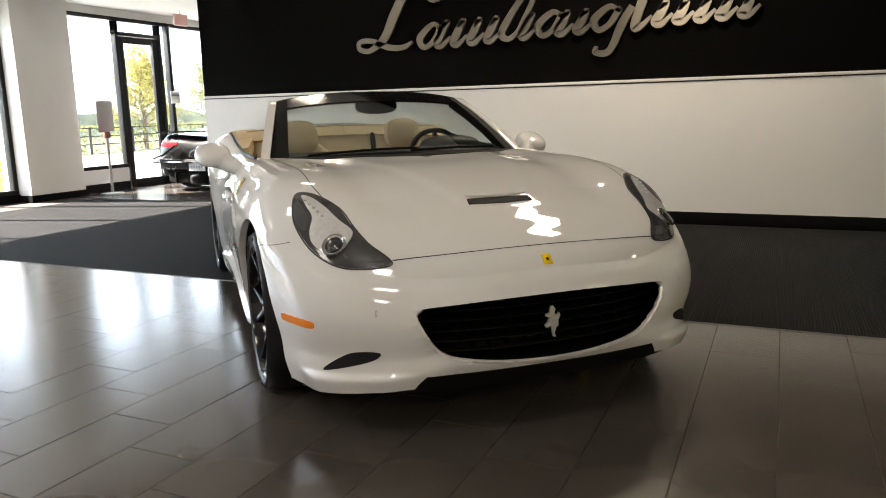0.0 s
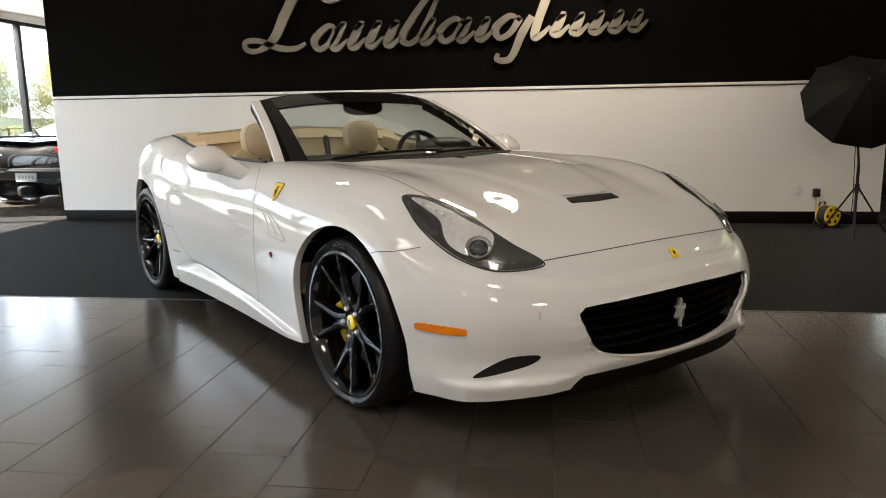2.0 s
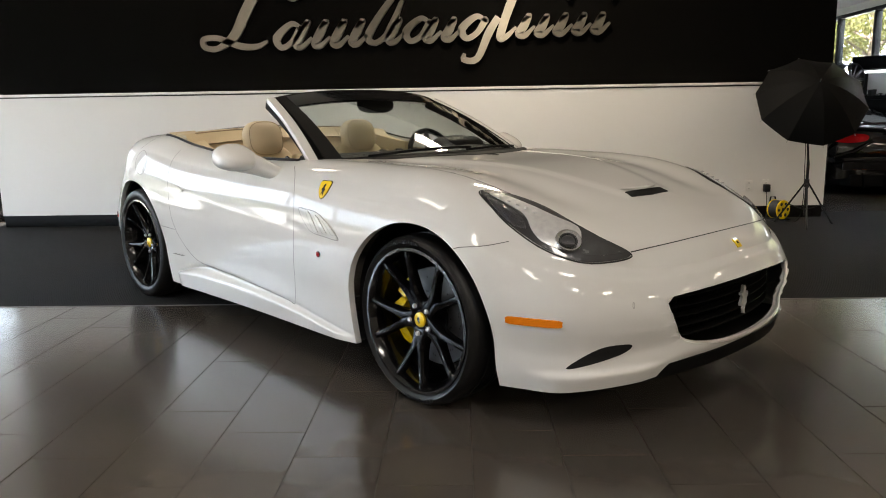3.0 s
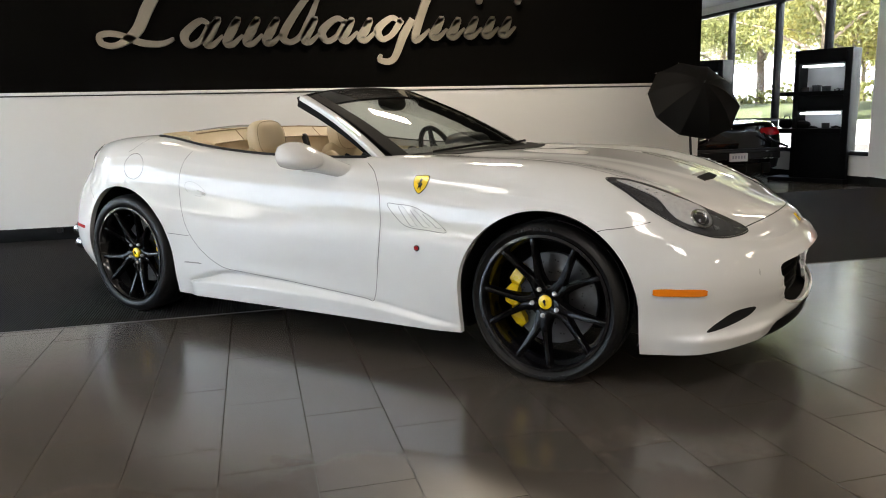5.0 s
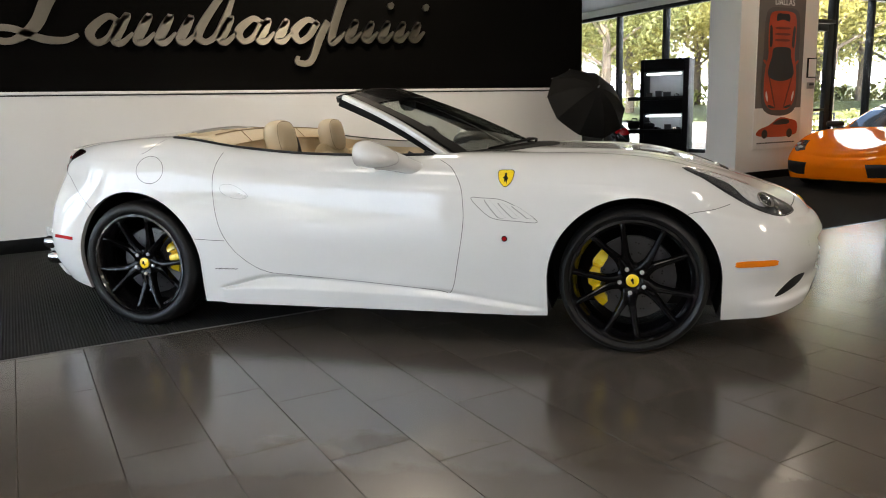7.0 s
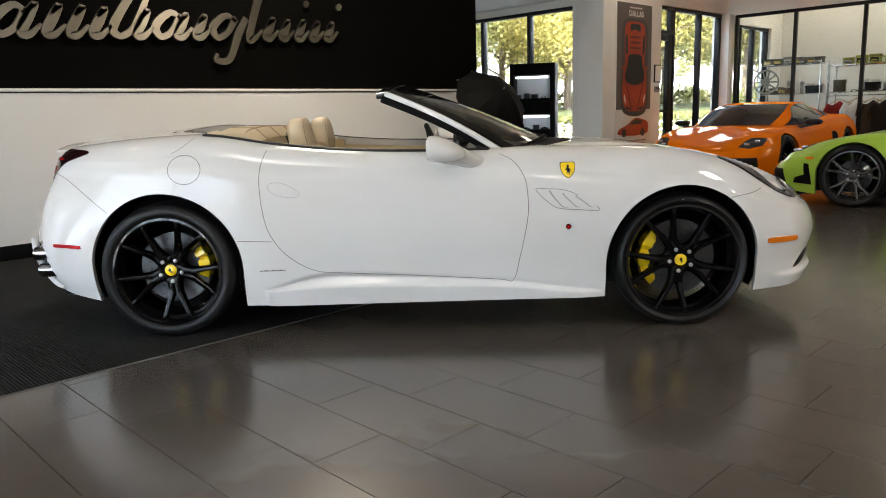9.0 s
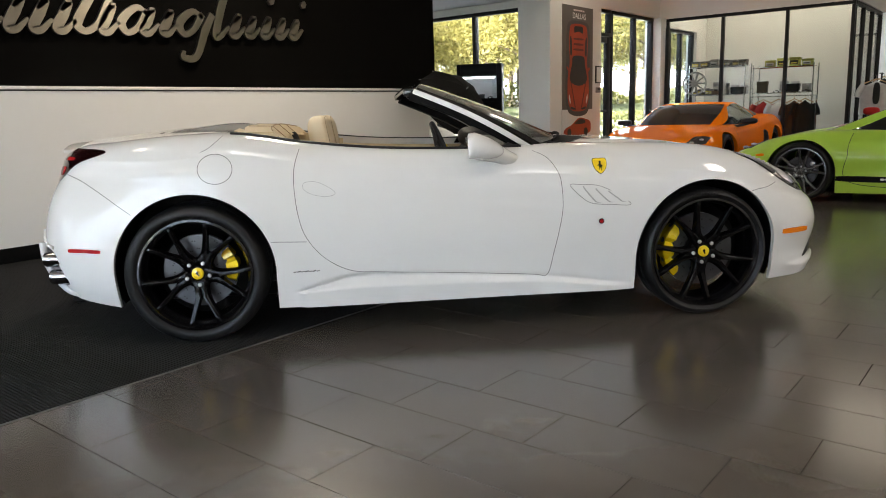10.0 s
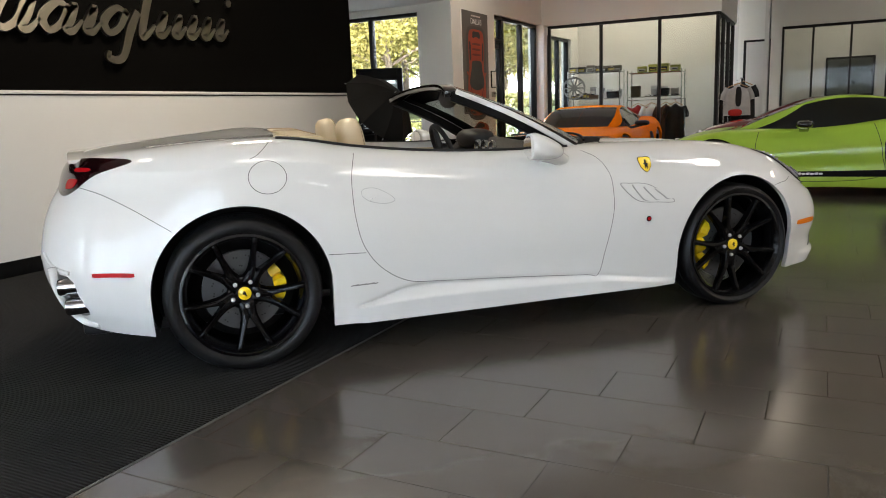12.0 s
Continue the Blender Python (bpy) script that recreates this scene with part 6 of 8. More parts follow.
# ---- metal sign on the black wall: plain strokes, no lettering ----
def wall_sign():
    sign = thing("wall_sign", "large brushed-metal script sign on the black wall", "sign", pose(0, SIGN_Y, 0))
    metal = mat("brushed_sign_metal", (0.30, 0.275, 0.23), 0.38, 1.0, vary=0.10, scale=5, rough_vary=0.04, bump=0.03, bump_scale=90)
    grain = metal.node_tree.nodes.new("ShaderNodeCombineXYZ")
    grain.inputs[2].default_value = 1.0
    metal.node_tree.links.new(grain.outputs[0], metal.node_tree.nodes["Principled BSDF"].inputs["Tangent"])
    metal.node_tree.nodes["Principled BSDF"].inputs["Anisotropic"].default_value = 0.85

    def stroke(pts, widths, nm="stroke"):
        run = loop_curve([(a, b, 0) for a, b in pts], 10 * (len(pts) - 1), closed=False)
        bm = bmesh.new()
        st = []
        n = len(run)
        for i, p in enumerate(run):
            t = (run[min(i + 1, n - 1)] - run[max(i - 1, 0)]).normalized()
            w = Vector((-t.y, t.x, 0)) * float(np.interp(i / (n - 1), np.linspace(0, 1, len(widths)), widths)) * 0.57
            a, b = p + w, p - w
            st.append([(a.x, -0.035, a.y), (b.x, -0.035, b.y), (b.x, -0.003, b.y), (a.x, -0.003, a.y)])
        prism(bm, st)
        part(nm, mesh_bm(nm, bm, metal, sharp=30), sign)
    # one tall sweep with a loop at its foot
    stroke([(-3.30, 2.42), (-3.52, 2.36), (-3.62, 2.44), (-3.50, 2.52), (-3.66, 2.54), (-3.86, 2.46), (-4.02, 2.22), (-4.14, 2.00), (-4.32, 1.87), (-4.46, 1.88), (-4.47, 1.96), (-4.32, 1.97), (-4.10, 1.89), (-3.92, 1.88), (-3.80, 1.93)],
           [0.03, 0.06, 0.05, 0.03, 0.05, 0.09, 0.10, 0.09, 0.05, 0.05, 0.05, 0.05, 0.06, 0.05, 0.03])
    # a wave of slanted strokes leaning to the right, joined by hairlines
    heights = [2.10, 2.12, 2.12, 2.12, 2.12, 2.36, 2.13, 2.13, 2.12, 2.12, 2.14, 2.13, 2.45, 2.14, 2.13, 2.14, 2.14, 2.14]
    x = -3.72
    for k, h in enumerate(heights):
        foot = 1.865 + 0.006 * k
        lean = (h - foot) * 0.50
        deep = 1.70 if k == 11 else foot
        if k in (0, 5, 7, 10):
            stroke([(x + 0.16 + lean, h - 0.05), (x + 0.06 + lean, h), (x + 0.02, foot + 0.10), (x + 0.06, foot), (x + 0.17, foot + 0.05), (x + 0.20 + 0.06, foot + 0.18), (x + 0.14 + lean, h - 0.04)], [0.03, 0.05, 0.075, 0.05, 0.05, 0.065, 0.035])
        elif k == 11:
            stroke([(x + lean + 0.10, h), (x + 0.10, foot + 0.04), (x - 0.02, deep + 0.02), (x - 0.16, deep + 0.01), (x - 0.15, deep + 0.07)], [0.06, 0.075, 0.06, 0.05, 0.03])
        else:
            stroke([(x + lean - 0.04, h - 0.07), (x + lean + 0.03, h), (x + lean * 0.6 + 0.02, h - 0.10), (x + 0.03, foot + 0.02), (x + 0.09, foot), (x + 0.19, foot + 0.09)], [0.02, 0.055, 0.08, 0.075, 0.05, 0.022])
        x += 0.193
    for dx in (-0.66, -0.22):
        stroke([(dx - 0.03, 2.30), (dx, 2.32), (dx + 0.03, 2.35)], [0.03, 0.065, 0.03], "dot")


# ---- photographer's umbrella on a stand ----
def umbrella():
    cloth = mat("black_umbrella_cloth", (0.004, 0.004, 0.004), 0.7, spec=0.12, vary=0.2, scale=20, bump=0.15, bump_scale=300)
    base = Vector((1.62, 7.08, 0))
    um = thing("photo_umbrella", "open black photographer's umbrella on a black light stand", "umbrella", Matrix.Translation(base))
    hub = Vector((1.50, 6.70, 1.39)) - base
    axis = (Vector((-0.14, -0.80, 0.56))).normalized()
    u = axis.cross(Vector((0, 0, 1))).normalized()
    w = u.cross(axis).normalized()
    R, n = 0.505, 10
    bm = bmesh.new()
    rows = []
    for j in range(9):
        t = j / 8
        ring = []
        for k in range(n * 6):
            a = 2 * math.pi * k / (n * 6) + 0.2
            f = abs(((k % 6) / 6) - 0.5) * 2
            r = R * t * (1 - 0.055 * t * (1 - f * f))
            ring.append(bm.verts.new(hub + (u * math.cos(a) + w * math.sin(a)) * r - axis * (0.30 * t**1.9 + 0.012 * t * (1 - f * f))))
        rows.append(ring)
    for a, b in zip(rows[:-1], rows[1:]):
        m = len(a)
        for k in range(m):
            bm.faces.new((a[k], a[(k + 1) % m], b[(k + 1) % m], b[k]))
    bmesh.ops.remove_doubles(bm, verts=bm.verts, dist=1e-5)
    bmesh.ops.solidify(bm, geom=list(bm.faces), thickness=0.002)
    part("canopy", mesh_bm("canopy", bm, cloth, sharp=14), um, "black cloth canopy of ten panels")
    for k in range(n):
        a = 2 * math.pi * k / n + 0.2
        run = [hub + (u * math.cos(a) + w * math.sin(a)) * R * t - axis * (0.30 * t**1.9 + 0.008) for t in [i / 6 for i in range(7)]]
        part("rib", mesh_bm("rib", tube(bmesh.new(), run, 0.003, 6), STEEL), um)
        tip = run[-1]
        part("rib_tip", mesh_bm("rib_tip", tube(bmesh.new(), [tip, tip + (tip - run[-2]).normalized() * 0.018], 0.004, 6), STEEL), um)
    part("shaft", mesh_bm("shaft", tube(bmesh.new(), [hub + axis * 0.035, hub - axis * 0.55], 0.005, 8), STEEL), um, "thin metal shaft")
    part("lamp_head", mesh_bm("lamp_head", rounded(bmesh.new(), hub - axis * 0.42 - Vector((0, 0, 0.06)), (0.08, 0.10, 0.07), 4), DARK_PLASTIC), um, "black flash head")
    part("pole", mesh_bm("pole", tube(bmesh.new(), [(0, 0, 0.10), (0, 0, 0.62), (0, 0, 0.63), (hub - axis * 0.42 - Vector((0, 0, 0.10)))], [0.014, 0.014, 0.011, 0.010], 10), DARK_PLASTIC), um, "black telescopic pole")
    part("collar", mesh_bm("collar", tube(bmesh.new(), [(0, 0, 0.38), (0, 0, 0.46)], 0.022, 10), DARK_PLASTIC), um)
    for k in range(3):
        a = radians(250 + 120 * k)
        d = Vector((math.cos(a), math.sin(a), 0))
        part("leg", mesh_bm("leg", tube(bmesh.new(), [Vector((0, 0, 0.42)) + d * 0.02, d * 0.30 + Vector((0, 0, 0.012))], 0.009, 8), DARK_PLASTIC), um)
        part("brace", mesh_bm("brace", tube(bmesh.new(), [Vector((0, 0, 0.16)), d * 0.17 + Vector((0, 0, 0.20))], 0.006, 6), DARK_PLASTIC), um)
        part("rubber_foot", mesh_bm("rubber_foot", tube(bmesh.new(), [d * 0.29 + Vector((0, 0, 0.028)), d * 0.312 + Vector((0, 0, 0.001))], 0.012, 8), RUBBER), um)
    cab = thing("cable", "thin black cable hanging from the light stand to the socket", "cable")
    run = loop_curve([(1.545, 7.02, 1.15), (1.565, 7.03, 0.6), (1.58, 7.05, 0.25), (1.60, 7.2, 0.03), (1.50, 7.40, 0.012), (1.46, 7.56, 0.02), (1.445, 7.615, 0.30)], 50, closed=False)
    part("wire", mesh_bm("wire", tube(bmesh.new(), run, 0.004, 6), RUBBER), cab)


def cable_reel():
    r = thing("cable_reel", "yellow and grey extension cable reel on the carpet", "cable reel", pose(1.51, 7.44, 0.004, 0, 0, 28))
    part("drum", turned_mesh("drum", [(0.05, -0.05), (0.094, -0.05), (0.094, 0.05), (0.05, 0.05)], mat("grey_cable", (0.015, 0.016, 0.018), 0.6, bump=0.6, bump_scale=120), 40, "Y", close=True), r, "wound grey cable", Matrix.Translation((0, 0, 0.115)))
    for y in (-0.062, 0.050):
        part("flange", turned_mesh("flange", [(0.022, y), (0.098, y), (0.100, y + 0.006), (0.098, y + 0.012), (0.022, y + 0.012)], YELLOW, 40, "Y", close=True), r, "yellow reel flange", Matrix.Translation((0, 0, 0.115)))
    for k in range(6):
        a = k * math.pi / 3
        part("flange_hole", turned_mesh("flange_hole", [(0.0, -0.0645), (0.017, -0.0645), (0.017, -0.06)], GAP, 16, "Y"), r, "dark hole in the flange", Matrix.Translation((0.066 * math.cos(a), 0, 0.115 + 0.066 * math.sin(a))))
    part("foot", mesh_bm("foot", tube(bmesh.new(), [(-0.10, -0.07, 0.008), (-0.10, 0.08, 0.008), (0.10, 0.08, 0.008), (0.10, -0.07, 0.008)], 0.008, 8), DARK_PLASTIC), r)
    part("stand_tube", mesh_bm("stand_tube", tube(bmesh.new(), [(-0.10, 0.075, 0.008), (-0.03, 0.075, 0.24), (0.03, 0.075, 0.24), (0.10, 0.075, 0.008)], 0.008, 8), DARK_PLASTIC), r)


def outlets():
    plate = mat("white_socket_plastic", (0.72, 0.71, 0.68), 0.35)
    for x, plug in ((1.27, False), (1.445, True)):
        o = thing("wall_socket", "white double wall socket with a black plug" if plug else "white double wall socket", "socket", pose(x, SIGN_Y - 0.012, 0.35), group="wall sockets")
        part("plate", box_mesh("plate", -0.038, 0.038, -0.008, 0.0, -0.06, 0.06, plate, 0.003), o)
        for z in (-0.027, 0.027):
            part("receptacle", box_mesh("receptacle", -0.017, 0.017, -0.011, -0.008, z - 0.014, z + 0.014, plate, 0.002), o)
            for dx in (-0.006, 0.006):
                part("slot", box_mesh("slot", dx - 0.0012, dx + 0.0012, -0.0116, -0.011, z - 0.005, z + 0.005, GAP), o)
        if plug:
            part("plug", box_mesh("plug", -0.03, 0.03, -0.075, -0.0115, -0.065, 0.015, DARK_PLASTIC, 0.008), o, "black power adapter")
    d = thing("wall_stop", "small black round door stop on the baseboard", "door stop", pose(-5.02, SIGN_Y - 0.004, 0.10))
    part("stop", turned_mesh("stop", [(0.0, -0.05), (0.022, -0.05), (0.026, -0.045), (0.026, 0.0)], RUBBER, 24, "Y"), d)


tiles(FLOOR)
wall_sign()
umbrella()
cable_reel()
outlets()

# ---- the other sports cars ----
def straight(pts, n):
    """A closed run of straight edges, each cut into n."""
    v = [Vector(p) for p in pts]
    return [v[i].lerp(v[(i + 1) % len(v)], k / n) for i in range(len(v)) for k in range(n)]


def wedge_car(name, label, at, paint, kx=1.0, ky=1.0, kz=1.0, rim=None, stripe=False, rear=False, group="", mirror=-0.74, lamp_in=1.0):
    """A low mid-engined wedge: shell, glasshouse, lamps, inlets, wheels."""
    car = thing(name, label, "car", at, group=group)
    wb = -2.56 * kx
    side = sp((0.6 * kx, 0.80 * ky), (0.4 * kx, 0.90 * ky), (0.0, 0.945 * ky), (-0.6 * kx, 0.925 * ky), (-1.3 * kx, 0.915 * ky), (-2.0 * kx, 0.945 * ky), (-2.6 * kx, 0.955 * ky), (-3.1 * kx, 0.92 * ky), (-3.3 * kx, 0.87 * ky))
    half = outline(lambda y: (1.0 if stripe else 0.95) * kx - 0.42 * y**2.2, lambda y: -3.40 * kx + 0.16 * y**3, side, n=150, soft=5)
    mid = sp((1.0 * kx, 0.50 * kz), (0.8 * kx, 0.535 * kz), (0.5 * kx, 0.61 * kz), (0.1 * kx, 0.71 * kz), (-0.3 * kx, 0.81 * kz), (-0.8 * kx, 0.84 * kz), (-2.0 * kx, 0.90 * kz), (-2.7 * kx, 0.91 * kz), (-3.4 * kx, 0.88 * kz))
    crest = sp((1.0 * kx, 0.50 * kz), (0.7 * kx, 0.585 * kz), (0.4 * kx, 0.69 * kz), (0.0, 0.775 * kz), (-0.5 * kx, 0.80 * kz), (-1.2 * kx, 0.82 * kz), (-2.0 * kx, 0.90 * kz), (-2.6 * kx, 0.93 * kz), (-3.4 * kx, 0.90 * kz))

    def top(x, y):
        t = np.clip(y / (0.72 * ky), 0, 1)
        return mid(x) + (crest(x) - mid(x)) * t * t * (3 - 2 * t)
    low = sp((1.0 * kx, 0.17), (0.4, 0.13), (-1.3, 0.12), (-2.9 * kx, 0.15), (-3.4 * kx, 0.26))

    def inset(g, x):
        return WEDGE(g) * 1.15 + 0.030 * np.exp(-((g - 0.38) / 0.14) ** 2) * np.clip(1 - np.abs(x + 1.2 * kx) / (1.1 * kx), 0, 1)
    v, f = shell(half, top, low, inset, (-3.0 * kx, 0.35), levels=30, rings=18, drop=0.07, soft=0.05)
    v, f = cut(v, f, arch_hole(0.0, 0.33, 0.365), True)
    v, f = cut(v, f, arch_hole(wb, 0.34, 0.372), True)

    def pick(p):
        return ((np.hypot(p[:, 0], np.maximum(p[:, 2] - 0.33, 0)) < 0.385) | (np.hypot(p[:, 0] - wb, np.maximum(p[:, 2] - 0.34, 0)) < 0.392)) & (np.abs(p[:, 1]) > 0.5)
    v, f = hem(v, f, pick, lambda p: p - np.sign(p[:, [1]]) * [0, 0.06, 0])
    me = skin_mesh("body", v, f, paint)
    part("body", me, car, "glossy painted bodywork")
    tree = bvh_of(me)
    # glasshouse
    roof = sp((-0.28 * kx, 0.80 * kz), (-0.7 * kx, 0.985 * kz), (-1.05 * kx, 1.115 * kz), (-1.35 * kx, 1.165 * kz), (-1.65 * kx, 1.155 * kz), (-2.1 * kx, 1.075 * kz), (-2.6 * kx, 0.985 * kz), (-3.0 * kx, 0.90 * kz))
    foot = sp((-0.28 * kx, 0.60 * ky), (-0.7 * kx, 0.735 * ky), (-1.2 * kx, 0.76 * ky), (-1.8 * kx, 0.74 * ky), (-2.4 * kx, 0.68 * ky), (-3.0 * kx, 0.60 * ky))
    crown = sp((-0.28 * kx, 0.56 * ky), (-0.7 * kx, 0.58 * ky), (-1.2 * kx, 0.52 * ky), (-1.8 * kx, 0.50 * ky), (-2.4 * kx, 0.50 * ky), (-3.0 * kx, 0.50 * ky))

    def house(x, s, out=0.0):
        """s from 0 (belt) through 1 (roof edge) to 2 (middle)."""
        zr = float(roof(x))
        zb = min(float(crest(x)) - 0.03, zr - 0.004)
        fb, cr = float(foot(x)), float(crown(x))
        if s <= 1:
            y, z = fb + (cr - fb) * s, zb + (zr - 0.05 * (zr - zb) - zb) * s
            y += 0.03 * math.sin(math.pi * s)
        else:
            y, z = cr * (2 - s), zr - 0.05 * (zr - zb) * (2 - s) ** 2
        return Vector((x, y + out * (1 if s < 1 else 0.2), z + out * (0.3 if s < 1 else 1)))

    def sheet(x0, x1, s0, s1, sg, out, nx=24, ns=8, skew0=0.0, skew1=0.0):
        bm = bmesh.new()
        g = []
        for i in range(nx + 1):
            row = []
            for j in range(ns + 1):
                s = s0 + (s1 - s0) * j / ns
                k = (s - s0) / (s1 - s0)
                xa, xb = x0 + skew0 * k, x1 + skew1 * k
                p = house((xa + (xb - xa) * i / nx), s, out)
                row.append(bm.verts.new((p.x, sg * p.y, p.z)))
            g.append(row)
        for i in range(nx):
            for j in range(ns):
                bm.faces.new((g[i][j], g[i + 1][j], g[i + 1][j + 1], g[i][j + 1]))
        return bm
    bm = bmesh.new()
    for sg in (-1, 1):
        b2 = sheet(-0.28 * kx, -3.0 * kx, 0, 2, sg, 0.0, 36, 18)
        tmp = bpy.data.meshes.new("tmp")
        b2.to_mesh(tmp)
        b2.free()
        bm.from_mesh(tmp)
        bpy.data.meshes.remove(tmp)
    bmesh.ops.remove_doubles(bm, verts=bm.verts, dist=1e-4)
    part("roof", mesh_bm("roof", bm, paint, sharp=50), car, "painted roof and engine cover")
    bm = bmesh.new()
    for sg in (-1, 1):
        b2 = sheet(-0.30 * kx, -1.10 * kx, 1.04, 2.0, sg, 0.004, 18, 10)
        tmp = bpy.data.meshes.new("tmp")
        b2.to_mesh(tmp)
        b2.free()
        bm.from_mesh(tmp)
        bpy.data.meshes.remove(tmp)
    bmesh.ops.remove_doubles(bm, verts=bm.verts, dist=1e-4)
    part("windscreen", mesh_bm("windscreen", bm, CAR_GLASS), car, "dark raked windscreen")
    for sg in (-1, 1):
        part("side_window", mesh_bm("side_window", sheet(-0.30 * kx, -2.05 * kx, 0.03, 0.93, sg, 0.004, 24, 8, -0.68 * kx, 0.18 * kx), CAR_GLASS), car, "dark side window")
        part("rear_quarter_inlet", mesh_bm("rear_quarter_inlet", sheet(-2.10 * kx, -2.40 * kx, 0.12, 0.80, sg, 0.004, 10, 6, 0.08, 0.0), DARK_PLASTIC), car, "black inlet behind the window")
        # headlamps, inlets, lamps, mirrors
        wayf = Vector((-0.5, -sg * 0.5, -0.7))
        lp = straight([(x * kx, sg * y * ky * lamp_in, z * kz) for x, y, z in ((0.42, 0.79, 0.655), (0.50, 0.58, 0.645), (0.74, 0.52, 0.56), (0.70, 0.66, 0.535), (0.56, 0.77, 0.565))], 9)
        hl = part("headlamp", mesh_bm("headlamp", patch(tree, lp, wayf, 0.004, 8), LAMP_BEZEL), car, "dark slanted headlamp")
        for k in range(2):
            h, nor = onto(tree, ((0.66 - 0.14 * k) * kx, sg * (0.60 + 0.07 * k) * ky * lamp_in, 0.57 * kz), wayf, 0.008)
            b3 = bmesh.new()
            rounded(b3, h, (0.035, 0.035, 0.018), 2.2, None, 16, 8)
            part("lamp_lens", mesh_bm("lamp_lens", b3, SILVER_LENS), hl, "silver lamp lens")
        wayn = Vector((-0.9, -sg * 0.35, 0))
        lp = straight([(x * kx, sg * y * ky, z * kz) for x, y, z in ((0.88, 0.36, 0.38), (0.80, 0.52, 0.385), (0.66, 0.74, 0.39), (0.66, 0.76, 0.25), (0.80, 0.54, 0.22), (0.88, 0.40, 0.22))], 8)
        part("front_inlet", mesh_bm("front_inlet", patch(tree, lp, wayn, 0.003, 8), DARK_PLASTIC), car, "black front air inlet")
        wys = Vector((0, -sg, 0))
        lp = loop_curve([(x * kx, sg * 0.93 * ky, z * kz) for x, z in ((0.44, 0.535), (0.52, 0.53), (0.56, 0.515), (0.50, 0.505), (0.43, 0.512))], 24)
        part("side_marker", mesh_bm("side_marker", patch(tree, lp, Vector((-0.5, -sg * 0.85, 0)), 0.004, 4), AMBER), car, "amber side marker")
        lp = loop_curve([(x * kx, sg * 0.93 * ky, z * kz) for x, z in ((-1.80, 0.62), (-1.93, 0.66), (-2.02, 0.60), (-2.06, 0.42), (-2.00, 0.25), (-1.86, 0.24))], 36)
        part("side_inlet", mesh_bm("side_inlet", patch(tree, lp, wys, 0.003, 6), DARK_PLASTIC), car, "black side air inlet")
        run = [(-0.50 * kx, 0.76), (-0.47 * kx, 0.55), (-0.55 * kx, 0.22), (-1.70 * kx, 0.22), (-1.78 * kx, 0.5), (-1.70 * kx, 0.83)]
        part("door_gap", mesh_bm("door_gap", ribbon(tree, loop_curve([(x, sg * 0.93 * ky, z * kz) for x, z in run], 60, closed=False), wys, 0.006), GAP, smooth=False), car, "dark shut line of the door")
        if stripe:
            slot = straight([(x * kx, sg * 0.93 * ky, z) for x, z in ((0.46, 0.455), (0.53, 0.465), (0.50, 0.38), (0.49, 0.32), (0.64, 0.30), (0.66, 0.24), (0.42, 0.23), (0.43, 0.32))], 6)
            part("bumper_slot", mesh_bm("bumper_slot", patch(tree, slot, Vector((-0.35, -sg, 0)), 0.003, 6), GRILLE_BLACK), car, "black slot in the bumper corner")
            lp = loop_curve([(x * kx, sg * 0.93 * ky, z) for x, z in ((-0.40, 0.300), (-1.1, 0.300), (-2.15, 0.315), (-2.15, 0.245), (-1.1, 0.238), (-0.40, 0.245))], 60)
            st = part("sill_stripe", mesh_bm("sill_stripe", patch(tree, lp, wys, 0.003, 5), GRILLE_BLACK), car, "black stripe along the sill")
            for k in range(9):
                x = (-0.80 - 0.045 * k) * kx
                b = loop_curve([(x, sg * 0.93 * ky, 0.262), (x - 0.034, sg * 0.93 * ky, 0.262), (x - 0.034, sg * 0.93 * ky, 0.280 + 0.006 * (k % 2)), (x, sg * 0.93 * ky, 0.280)], 16)
                part("stripe_mark", mesh_bm("stripe_mark", patch(tree, b, wys, 0.006, 2), WALL_WHITE), st, "pale script stroke")
        bm = bmesh.new()
        rounded(bm, (mirror * kx, sg * 0.985 * ky, 0.845 * kz), (0.090, 0.120, 0.046), 2.8)
        prism(bm, [[(mirror * kx + a, sg * y * ky, z * kz) for a, z in ((-0.05, z0 - 0.02), (0.05, z0 - 0.02), (0.045, z0 + 0.02), (-0.045, z0 + 0.02))] for y, z0 in ((0.99, 0.815), (0.92, 0.795), (0.84, 0.775), (0.76, 0.770))])
        part("door_mirror", mesh_bm("door_mirror", bm, GLOSS_BLACK if paint is not PAINT_ORANGE else DARK_PLASTIC, sharp=60), car, "black door mirror")
        # tail
        wayr = Vector((1, 0, 0))
        lp = loop_curve([(-3.4 * kx, sg * y * ky, z * kz) for y, z in ((0.42, 0.80), (0.62, 0.82), (0.80, 0.80), (0.80, 0.725), (0.62, 0.705), (0.44, 0.73))], 40)
        part("tail_lamp", mesh_bm("tail_lamp", patch(tree, lp, wayr, 0.006, 6), RED_LENS), car, "red tail lamp")
        for dy in (0.47, 0.58):
            pipe = turned_mesh("exhaust_pipe", [(0.032, 0.10), (0.042, 0.10), (0.042, 0.0), (0.032, 0.0)], CHROME, 24, "X", close=True)
            part("exhaust_pipe", pipe, car, "chrome exhaust pipe", pose(-3.42 * kx, sg * dy * ky, 0.40 * kz))
    bm = bmesh.new()
    box(bm, -3.42 * kx, -3.38 * kx, -0.74 * ky, 0.74 * ky, 0.36 * kz, 0.52 * kz, 0.015)
    part("rear_grille", mesh_bm("rear_grille", bm, DARK_PLASTIC), car, "black rear grille band")
    bm = bmesh.new()
